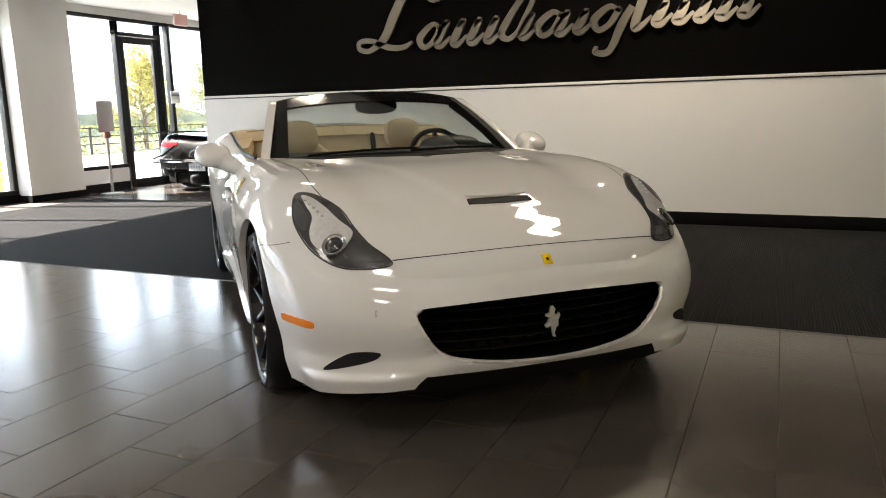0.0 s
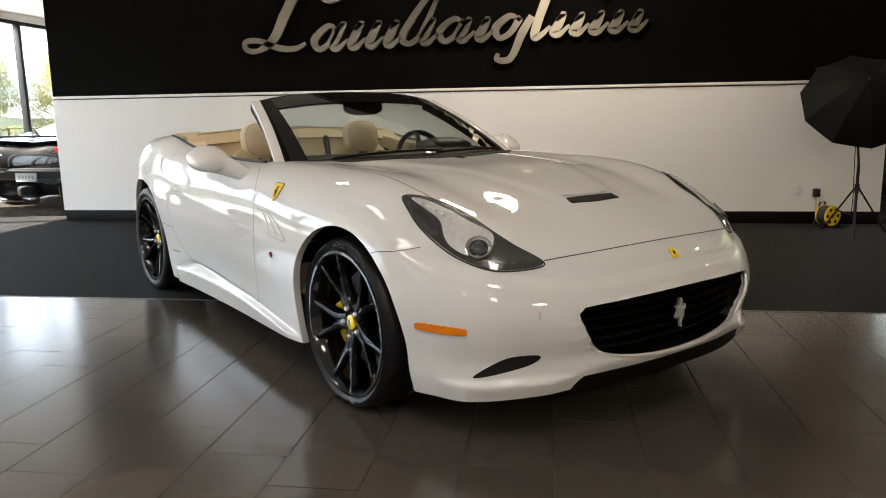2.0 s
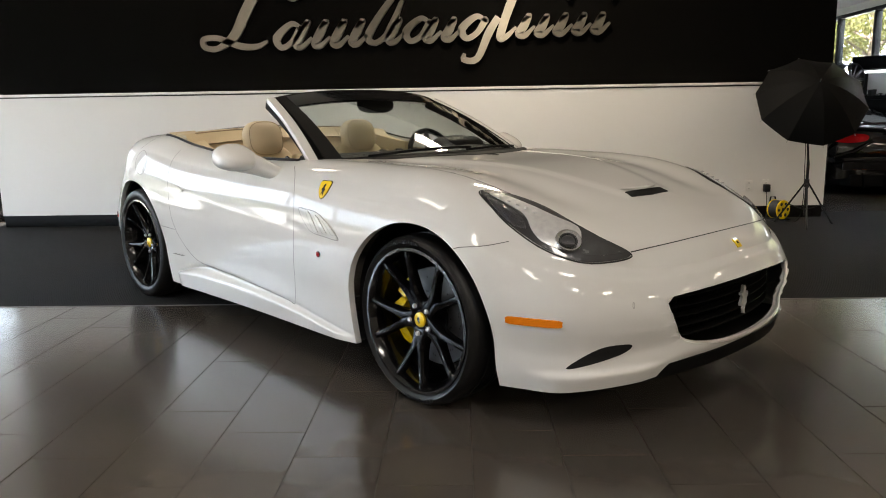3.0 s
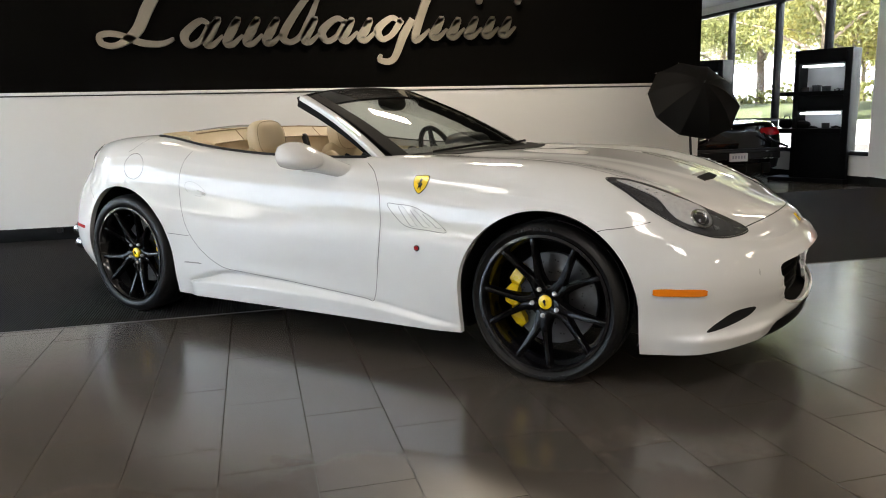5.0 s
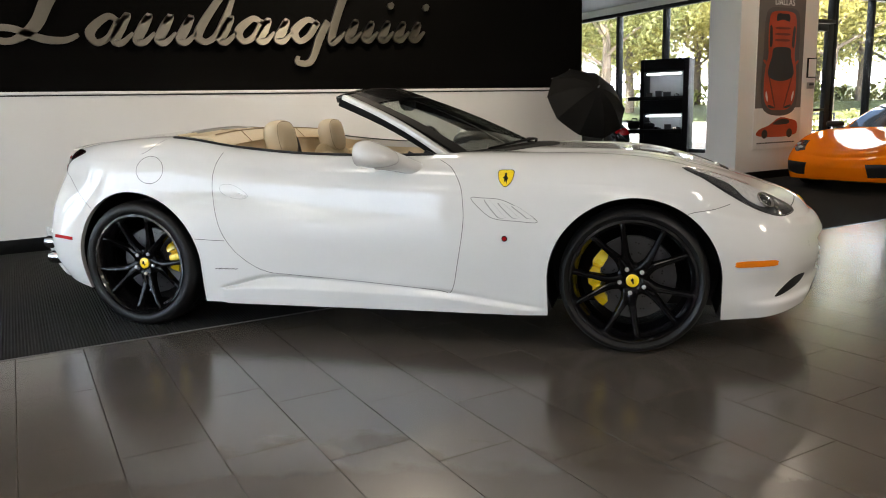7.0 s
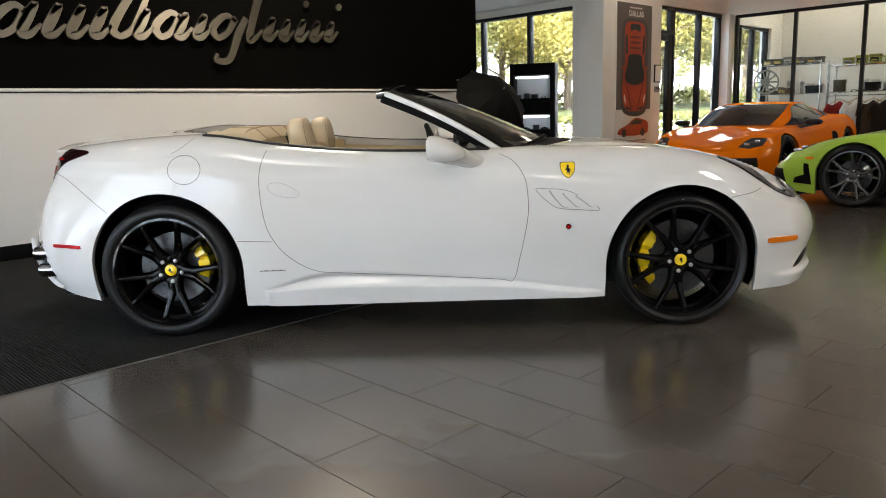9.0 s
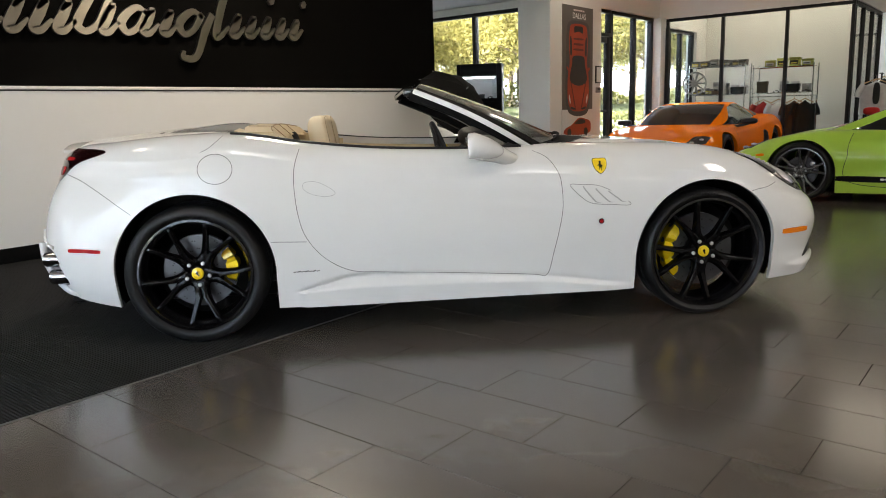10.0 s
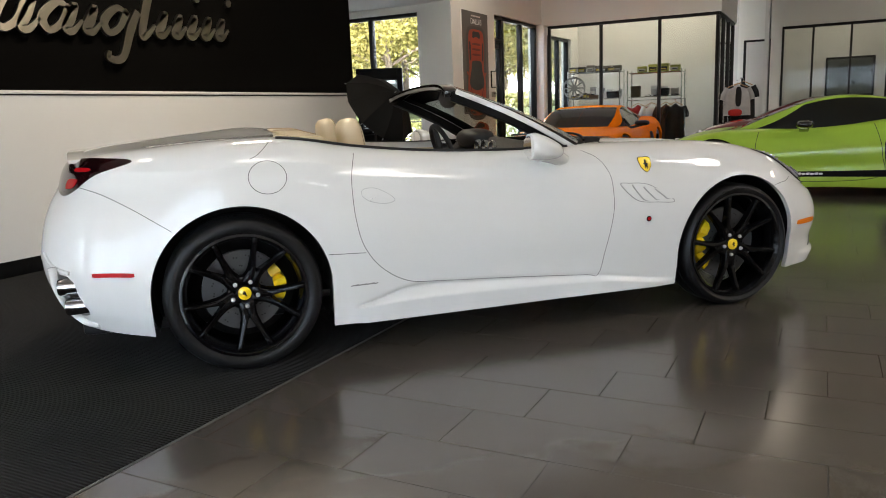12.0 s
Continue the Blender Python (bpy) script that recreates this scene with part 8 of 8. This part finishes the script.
def banner():
    b = thing("banner", "tall banner with an orange sports car seen from above", "banner", pose(5.46, SIGN_Y - 0.006, 0.47))
    grey = mat("banner_grey_print", (0.115, 0.10, 0.092), 0.55, vary=0.12, scale=1.4)
    part("sheet", box_mesh("sheet", 0, 1.12, -0.012, 0.004, 0, 2.38, PAPER, 0.003), b, "white banner sheet")
    part("print_field", box_mesh("print_field", 0.012, 1.108, -0.0145, -0.0115, 0.62, 2.372, grey), b, "grey printed field")

    def shape(nm, pts, m, d=-0.017, label=""):
        bm = bmesh.new()
        slab(bm, [(p.x, p.y) for p in loop_curve([(x, z, 0) for x, z in pts], 60)], 0.002, lambda a, c, e: (a, d + e, c))
        part(nm, mesh_bm(nm, bm, m, smooth=False), b, label)
    ink_or = mat("orange_print", (0.36, 0.045, 0.008), 0.5, vary=0.25, scale=3)
    ink_deep = mat("deep_red_print", (0.13, 0.014, 0.004), 0.5, vary=0.2, scale=4)
    ink_dk = mat("dark_print", (0.02, 0.018, 0.018), 0.5)
    ink_sh = mat("shadow_print", (0.07, 0.062, 0.058), 0.5)
    ink_lt = mat("highlight_print", (0.70, 0.62, 0.58), 0.5)
    X = 0.575
    shape("printed_shadow", [(X + 0.023, 0.50), (X + 0.360, 0.58), (X + 0.450, 0.9), (X + 0.423, 1.4), (X + 0.414, 1.9), (X + 0.324, 2.10), (X, 2.13), (X - 0.324, 2.10), (X - 0.414, 1.9), (X - 0.423, 1.4), (X - 0.450, 0.95), (X - 0.360, 0.59)], ink_sh, -0.0160)
    shape("printed_car", [(X, 0.585), (X + 0.230, 0.61), (X + 0.357, 0.74), (X + 0.386, 0.98), (X + 0.363, 1.25), (X + 0.311, 1.42), (X + 0.329, 1.7), (X + 0.311, 1.98), (X + 0.230, 2.06), (X, 2.08), (X - 0.230, 2.06), (X - 0.311, 1.98), (X - 0.329, 1.7),
                          (X - 0.311, 1.42), (X - 0.363, 1.25), (X - 0.386, 0.98), (X - 0.357, 0.74), (X - 0.230, 0.61)], ink_or, -0.0185, "orange car printed from above")
    shape("printed_windscreen", [(X - 0.300, 1.12), (X, 1.03), (X + 0.300, 1.12), (X + 0.230, 1.40), (X + 0.196, 1.52), (X, 1.545), (X - 0.196, 1.52), (X - 0.230, 1.40)], ink_dk, -0.0205)
    shape("printed_grille", [(X - 0.149, 1.93), (X, 1.95), (X + 0.149, 1.93), (X + 0.139, 2.03), (X, 2.04), (X - 0.139, 2.03)], ink_dk, -0.0205)
    for sg in (-1, 1):
        shape("printed_lamp", [(X + sg * 0.288, 0.72), (X + sg * 0.334, 0.80), (X + sg * 0.329, 0.88), (X + sg * 0.288, 0.80)], ink_lt, -0.0205)
        shape("printed_mirror", [(X + sg * 0.357, 1.28), (X + sg * 0.414, 1.32), (X + sg * 0.414, 1.35), (X + sg * 0.357, 1.33)], ink_or, -0.0190)
    for sg in (-1, 1):
        shape("printed_bonnet_edge", [(X + sg * 0.10, 0.66), (X + sg * 0.13, 0.66), (X + sg * 0.275, 1.07), (X + sg * 0.255, 1.08)], ink_deep, -0.0205, "dark fold of the printed bonnet")
        shape("printed_louvre", [(X + sg * 0.235, 1.58), (X + sg * 0.290, 1.56), (X + sg * 0.300, 1.84), (X + sg * 0.250, 1.82)], ink_dk, -0.0205, "dark side louvre of the printed car")
        shape("printed_inlet", [(X + sg * 0.13, 0.615), (X + sg * 0.25, 0.630), (X + sg * 0.27, 0.67), (X + sg * 0.14, 0.645)], ink_dk, -0.0205, "dark front inlet of the printed car")
    for k in range(3):
        shape("printed_slat", [(X - 0.15, 1.63 + 0.09 * k), (X + 0.15, 1.63 + 0.09 * k), (X + 0.14, 1.66 + 0.09 * k), (X - 0.14, 1.66 + 0.09 * k)], ink_deep, -0.0205, "dark slat of the printed engine cover")
    shape("printed_small_car", [(0.10, 0.20), (0.12, 0.29), (0.36, 0.36), (0.60, 0.47), (0.84, 0.45), (1.02, 0.40), (1.05, 0.27), (0.98, 0.20), (0.6, 0.17)], ink_or, -0.0160, "small orange car printed from the side")
    shape("printed_small_glass", [(0.45, 0.37), (0.62, 0.445), (0.82, 0.43), (0.80, 0.37)], ink_dk, -0.0180)
    for x in (0.26, 0.86):
        shape("printed_wheel", [(x + 0.07 * math.cos(a), 0.225 + 0.07 * math.sin(a)) for a in np.linspace(0, 6.28, 12, False)], ink_dk, -0.0180)
    for k in range(14):
        part("print_bar", box_mesh("print_bar", 0.09 + 0.066 * k, 0.135 + 0.066 * k, -0.0150, -0.0122, 0.075, 0.095, ink_dk), b, "plain line of fine print")
    for k in range(6):
        part("print_bar", box_mesh("print_bar", 0.40 + 0.066 * k, 0.448 + 0.066 * k, -0.0168, -0.0142, 2.29, 2.315, ink_lt), b, "plain bar of small print")
    cu = bpy.data.curves.new("banner_text", "FONT")
    cu.body, cu.size, cu.extrude, cu.align_x = "DALLAS", 0.135, 0.001, "CENTER"
    tx = new("banner_text", cu)
    cu.materials.append(PAPER)
    tx.parent = b
    tx.matrix_basis = pose(0.60, -0.0165, 2.165, 90, 0, 0)
    tagged(tx, "pale city name in capitals")
    c = thing("notice_frame", "small black-framed white notice on the pier", "notice", pose(6.70, SIGN_Y - 0.006, 1.55))
    part("frame", box_mesh("frame", 0, 0.22, -0.018, 0.004, 0, 0.31, FRAME_BLACK, 0.003), c)
    part("sheet", box_mesh("sheet", 0.018, 0.202, -0.021, -0.017, 0.018, 0.292, PAPER), c)
    k = thing("alarm_keypad", "small grey alarm keypad on the pier", "keypad", pose(6.72, SIGN_Y - 0.006, 1.38))
    part("case", box_mesh("case", 0, 0.15, -0.03, 0.004, 0, 0.10, mat("grey_plastic", (0.25, 0.24, 0.23), 0.5), 0.006), k)
    part("display", box_mesh("display", 0.02, 0.13, -0.033, -0.029, 0.05, 0.085, DARK_GREY), k)


banner()


def exit_sign():
    e = thing("exit_sign", "red and white exit sign hanging over the side door", "exit sign", pose(WEST + 0.9, 10.05, LOW - 0.02))
    part("stem", mesh_bm("stem", tube(bmesh.new(), [(0, 0, 0.0), (0, 0, -0.06)], 0.012, 8), LAMP_FRAME), e)
    part("panel", box_mesh("panel", -0.015, 0.015, -0.15, 0.15, -0.25, -0.06, mat("red_sign_panel", (0.70, 0.46, 0.42), 0.4, emit=(0.8, 0.2, 0.15), strength=0.01), 0.004), e)


def sign_stand():
    s = thing("sign_stand", "steel sign stand with a round base beside the window", "sign stand", pose(-9.72, 8.62, 0))
    part("base", turned_mesh("base", [(0, 0.0), (0.18, 0.0), (0.18, 0.012), (0.05, 0.022), (0, 0.024)], STEEL, 40, "Z"), s)
    part("pole", mesh_bm("pole", tube(bmesh.new(), [(0, 0, 0.02), (0, 0, 0.98)], 0.022, 14), STEEL), s)
    part("bracket", box_mesh("bracket", -0.03, 0.03, -0.05, 0.05, 0.88, 0.98, mat("brown_plastic", (0.20, 0.10, 0.07), 0.5), 0.006), s)
    part("panel", box_mesh("panel", -0.012, 0.012, -0.15, 0.15, 0.98, 1.46, mat("grey_sign_panel", (0.42, 0.41, 0.40), 0.5), 0.006), s, "grey sign panel")


def caution_sign():
    c = thing("caution_sign", "yellow folding caution sign outside the window", "caution sign", pose(-11.15, 7.83, -0.09, 0, 0, 20))
    for sg in (-1, 1):
        bm = bmesh.new()
        prism(bm, [[(sg * 0.20, -0.16, 0), (sg * 0.20, 0.16, 0), (sg * 0.185, 0.16, 0), (sg * 0.185, -0.16, 0)], [(sg * 0.02, -0.09, 0.68), (sg * 0.02, 0.09, 0.68), (sg * 0.005, 0.09, 0.68), (sg * 0.005, -0.09, 0.68)]])
        part("leaf", mesh_bm("leaf", bm, YELLOW), c)


def ceiling_vents():
    for x, y in ((-8.6, 10.6), (3.2, 11.2), (3.9, 14.0), (-8.4, 5.6)):
        v = thing("ceiling_vent", "white square ceiling air diffuser with slats", "ceiling vent", pose(x, y, LOW), group="ceiling air diffusers")
        part("frame", box_mesh("frame", -0.30, 0.30, -0.30, 0.30, -0.012, -0.003, LAMP_FRAME, 0.003), v)
        for k in range(4):
            s = 0.25 - 0.06 * k
            bm = bmesh.new()
            tube(bm, [(-s, -s, -0.02), (s, -s, -0.02), (s, s, -0.02), (-s, s, -0.02)], 0.010, 6, closed=True)
            part("slat", mesh_bm("slat", bm, LAMP_FRAME), v)


def window_notice():
    n = thing("window_notice", "small white notice stuck on the window mullion", "notice", pose(WEST + 0.060, 10.66, 1.43))
    part("sheet", box_mesh("sheet", -0.004, 0.004, -0.11, 0.11, 0, 0.22, PAPER, 0.001), n)
    part("frame", box_mesh("frame", 0.004, 0.007, -0.09, 0.09, 0.14, 0.16, DARK_GREY), n, "plain printed bar")


window_notice()
exit_sign()
sign_stand()
caution_sign()
ceiling_vents()


# ---- boutique goods ----
def wire_rack(x, y0, y1, shelves, top):
    r = thing("wire_rack", "chrome wire shelving rack in the boutique", "shelf rack", pose(x, 0, 0), group="wire racks")
    for yy in (y0, y1):
        for xx in (0, 0.42):
            part("post", mesh_bm("post", tube(bmesh.new(), [(xx, yy, 0), (xx, yy, top)], 0.012, 8), CHROME), r)
    for z in shelves:
        sh = part("shelf", mesh_bm("shelf", tube(bmesh.new(), [(0, y0, z), (0, y1, z), (0.42, y1, z), (0.42, y0, z)], 0.007, 6, closed=True), CHROME), r)
        for k in range(7):
            part("wire", mesh_bm("wire", tube(bmesh.new(), [(0.06 * k + 0.03, y0, z), (0.06 * k + 0.03, y1, z)], 0.003, 5), CHROME), sh)
    return r


def garment(label, at, material, w=0.46, h=0.62, hanger=True):
    g = thing("garment", label, "garment", at, group="hanging clothes")
    bm = bmesh.new()
    n = 18
    rows = []
    for j in range(11):
        t = j / 10
        hw = w / 2 * (0.35 + 0.65 * min(1.0, t / 0.16) ** 0.7) * (1 + 0.10 * t)
        ring = []
        for k in range(n):
            a = 2 * math.pi * k / n
            d = 0.055 * (0.4 + 0.6 * min(1, t / 0.2)) * (1 + 0.35 * math.sin(a * 5 + t * 3))
            ring.append(bm.verts.new((d * math.cos(a), hw * math.sin(a), -h * t - 0.06 * abs(math.sin(a)) * (1 - min(1, t / 0.2)))))
        rows.append(ring)
    for a, b in zip(rows[:-1], rows[1:]):
        for k in range(n):
            bm.faces.new((a[k], a[(k + 1) % n], b[(k + 1) % n], b[k]))
    bm.faces.new(rows[0])
    part("cloth", mesh_bm("cloth", bm, material, sharp=80), g)
    for sg in (-1, 1):
        bm = bmesh.new()
        tube(bm, [(0, sg * w * 0.42, -0.07), (0, sg * w * 0.56, -0.20), (0, sg * w * 0.60, -0.30)], [0.055, 0.058, 0.052], 10)
        part("sleeve", mesh_bm("sleeve", bm, material, sharp=80), g)
    if hanger:
        part("hanger", mesh_bm("hanger", tube(bmesh.new(), [(0, -w * 0.4, -0.05), (0, 0, 0.03), (0, w * 0.4, -0.05)], 0.010, 8), mat("wooden_hanger", (0.38, 0.22, 0.10), 0.5)), g, "wooden hanger")
        part("hook", mesh_bm("hook", tube(bmesh.new(), [(0, 0, 0.03), (0, 0, 0.08), (0, 0.02, 0.10), (0, 0.03, 0.08)], 0.004, 6), CHROME), g)
    return g


def boutique():
    rng = random.Random(4)
    wire_rack(10.70, 6.22, 7.42, (0.35, 0.80, 1.30, 1.90), 1.95)
    wire_rack(10.60, 4.86, 6.02, (0.35, 1.30, 1.82), 1.88)
    green_box = mat("green_yellow_box", (0.32, 0.33, 0.06), 0.5, vary=0.5, scale=14, per_object=0.3)
    dark_box = mat("dark_printed_box", (0.13, 0.12, 0.11), 0.5, vary=0.6, scale=16, per_object=0.6)
    for k in range(6):
        goods("model_box", "dark printed model-car box on the top rack shelf", pose(10.90, 6.32 + 0.205 * k, 1.905, 0, 0, rng.uniform(-6, 6)), 0.16, 0.165, rng.uniform(0.12, 0.17), dark_box)
    for k in range(4):
        goods("model_box", "green and yellow model-car box on the rack", pose(10.80, 5.02 + 0.24 * k, 1.825, 0, 0, rng.uniform(-5, 5)), 0.16, 0.19, rng.uniform(0.13, 0.18), green_box)
    goods("bag", "black handbag on the wire rack", pose(10.90, 6.40, 1.305), 0.16, 0.30, 0.15, PAINT_BLACK, "bag")
    goods("gift_box", "brown gift box on the wire rack", pose(10.90, 6.85, 1.305), 0.15, 0.22, 0.09, mat("brown_box", (0.16, 0.10, 0.06), 0.5))
    goods("gift_box", "dark square box with a yellow crest", pose(10.80, 5.88, 1.305), 0.14, 0.20, 0.24, mat("dark_crest_box", (0.06, 0.045, 0.02), 0.5, vary=0.6, scale=20))
    for k in range(4):
        model_car("small silver model car on the wire rack", pose(10.80, 5.02 + 0.19 * k, 1.307, 0, 0, 80), DISPLAY_WHITE if k % 2 else DARK_GREY, 0.17)
    for k in range(5):
        goods("model_box", "small dark model-car box on the middle rack shelf", pose(10.92, 6.98 + 0.09 * k, 1.305, 0, 0, rng.uniform(-8, 8)), 0.13, 0.08, rng.uniform(0.07, 0.16), dark_box)
    for k in range(5):
        goods("model_box", "dark model-car box on the lower rack shelf", pose(10.90, 6.36 + 0.21 * k, 0.805, 0, 0, rng.uniform(-6, 6)), 0.16, 0.17, rng.uniform(0.10, 0.17), dark_box)
    grey_box = mat("grey_printed_box", (0.30, 0.30, 0.31), 0.5, vary=0.5, scale=18, per_object=0.4)
    for k in range(6):
        goods("model_box", "dark model-car box on the second wire rack", pose(10.84, 4.95 + 0.17 * k, 0.355, 0, 0, rng.uniform(-6, 6)), 0.17, 0.14, rng.uniform(0.12, 0.24), dark_box)
        goods("model_box", "grey printed box low on the wire rack", pose(10.92, 6.34 + 0.18 * k, 0.355, 0, 0, rng.uniform(-6, 6)), 0.17, 0.15, rng.uniform(0.14, 0.26), grey_box)
    for k in range(4):
        goods("model_box", "small dark printed box on the top rack shelf", pose(10.76, 6.30 + 0.14 * k, 1.905, 0, 0, rng.uniform(-20, 20)), 0.14, 0.12, rng.uniform(0.07, 0.10), dark_box)
        goods("model_box", "grey printed box on the middle rack shelf", pose(10.98, 6.30 + 0.20 * k, 1.305, 0, 0, rng.uniform(-8, 8)), 0.10, 0.13, rng.uniform(0.16, 0.28), grey_box)
    for k in range(3):
        goods("gift_box", "pale gift box on the second wire rack", pose(10.95, 5.05 + 0.22 * k, 1.305, 0, 0, rng.uniform(-6, 6)), 0.12, 0.15, rng.uniform(0.14, 0.24), grey_box)
    goods("bag", "dark handbag on the second wire rack", pose(10.82, 5.28, 1.305), 0.15, 0.26, 0.17, PAINT_BLACK, "bag")
    goods("price_card", "white price card standing on the rack", pose(10.72, 6.66, 1.305), 0.02, 0.09, 0.32, PAPER, "card")
    show_rim(pose(10.45, 7.20, 1.307 + 0.25, 0, 0, -70), "grey alloy rim standing on the wire rack", mat("dull_grey_rim", (0.30, 0.30, 0.30), 0.4, 0.6))
    for y, m, lb in ((5.75, mat("red_cloth", (0.35, 0.02, 0.02), 0.9, vary=0.2), "red shirt hanging in the boutique"), (5.45, PAPER, "white shirt hanging in the boutique"), (5.15, mat("brown_cloth", (0.07, 0.04, 0.025), 0.9, vary=0.3), "dark brown jacket hanging in the boutique"),
                     (4.95, mat("black_cloth", (0.012, 0.012, 0.013), 0.9, vary=0.3), "black jacket hanging in the boutique")):
        garment(lb, pose(10.45, y, 1.14, 0, 0, 20), m, 0.40, 0.80)
    rail = thing("clothes_rail", "chrome clothes rail in the boutique", "clothes rail", pose(10.45, 0, 0))
    part("rail", mesh_bm("rail", tube(bmesh.new(), [(0, 4.75, 0.0), (0, 4.75, 1.23), (0, 6.0, 1.23), (0, 6.0, 0.0)], 0.012, 8), CHROME), rail)
    st = thing("clothes_stand", "black clothes stand outside the boutique", "clothes stand", pose(10.35, 3.62, 0))
    part("pole", mesh_bm("pole", tube(bmesh.new(), [(0, 0, 0.0), (0, 0, 1.60)], 0.014, 8), FRAME_BLACK), st)
    part("base", turned_mesh("base", [(0, 0), (0.2, 0), (0.2, 0.015), (0, 0.02)], FRAME_BLACK, 32, "Z"), st)
    part("arm", mesh_bm("arm", tube(bmesh.new(), [(-0.22, 0.0, 1.585), (0.2, 0.0, 1.585)], 0.010, 8), FRAME_BLACK), st)
    garment("black jacket on a wooden hanger outside the boutique", pose(10.50, 3.60, 1.50, 0, 0, 10), mat("black_cloth", (0.012, 0.012, 0.013), 0.9, vary=0.3), 0.44, 0.8)
    g = garment("grey and white shirt with a red hem on a hanger", pose(10.20, 3.68, 1.46, 0, 0, 25), mat("pale_grey_cloth", (0.42, 0.41, 0.41), 0.9, vary=0.2), 0.50, 0.62)
    part("dark_panel", mesh_bm("dark_panel", rounded(bmesh.new(), (-0.055, 0, -0.24), (0.02, 0.06, 0.20), 3), mat("black_cloth", (0.012, 0.012, 0.013), 0.9)), g, "dark front panel")
    part("red_hem", mesh_bm("red_hem", rounded(bmesh.new(), (-0.05, 0.06, -0.56), (0.05, 0.14, 0.07), 3), mat("red_cloth", (0.45, 0.02, 0.015), 0.9)), g, "red cloth at the hem")
    pic = thing("framed_picture", "large dark framed picture on the office wall", "picture", pose(15.48, 1.55, 1.15))
    part("frame", box_mesh("frame", -0.03, 0.012, -0.55, 0.55, 0, 0.98, FRAME_BLACK, 0.004), pic)
    part("print", box_mesh("print", -0.034, -0.029, -0.50, 0.50, 0.05, 0.93, mat("dim_picture", (0.07, 0.075, 0.07), 0.3, vary=0.8, scale=4, fine=20)), pic)


boutique()
MAROON = mat("dark_red_car_paint", (0.08, 0.006, 0.008), 0.3, vary=0.05, coat=1.0)
wedge_car("sports_car", "dark red two-seat sports car in the rear of the hall", pose(8.6, 3.55, 0, 0, 0, 93), MAROON, group="parked sports cars")
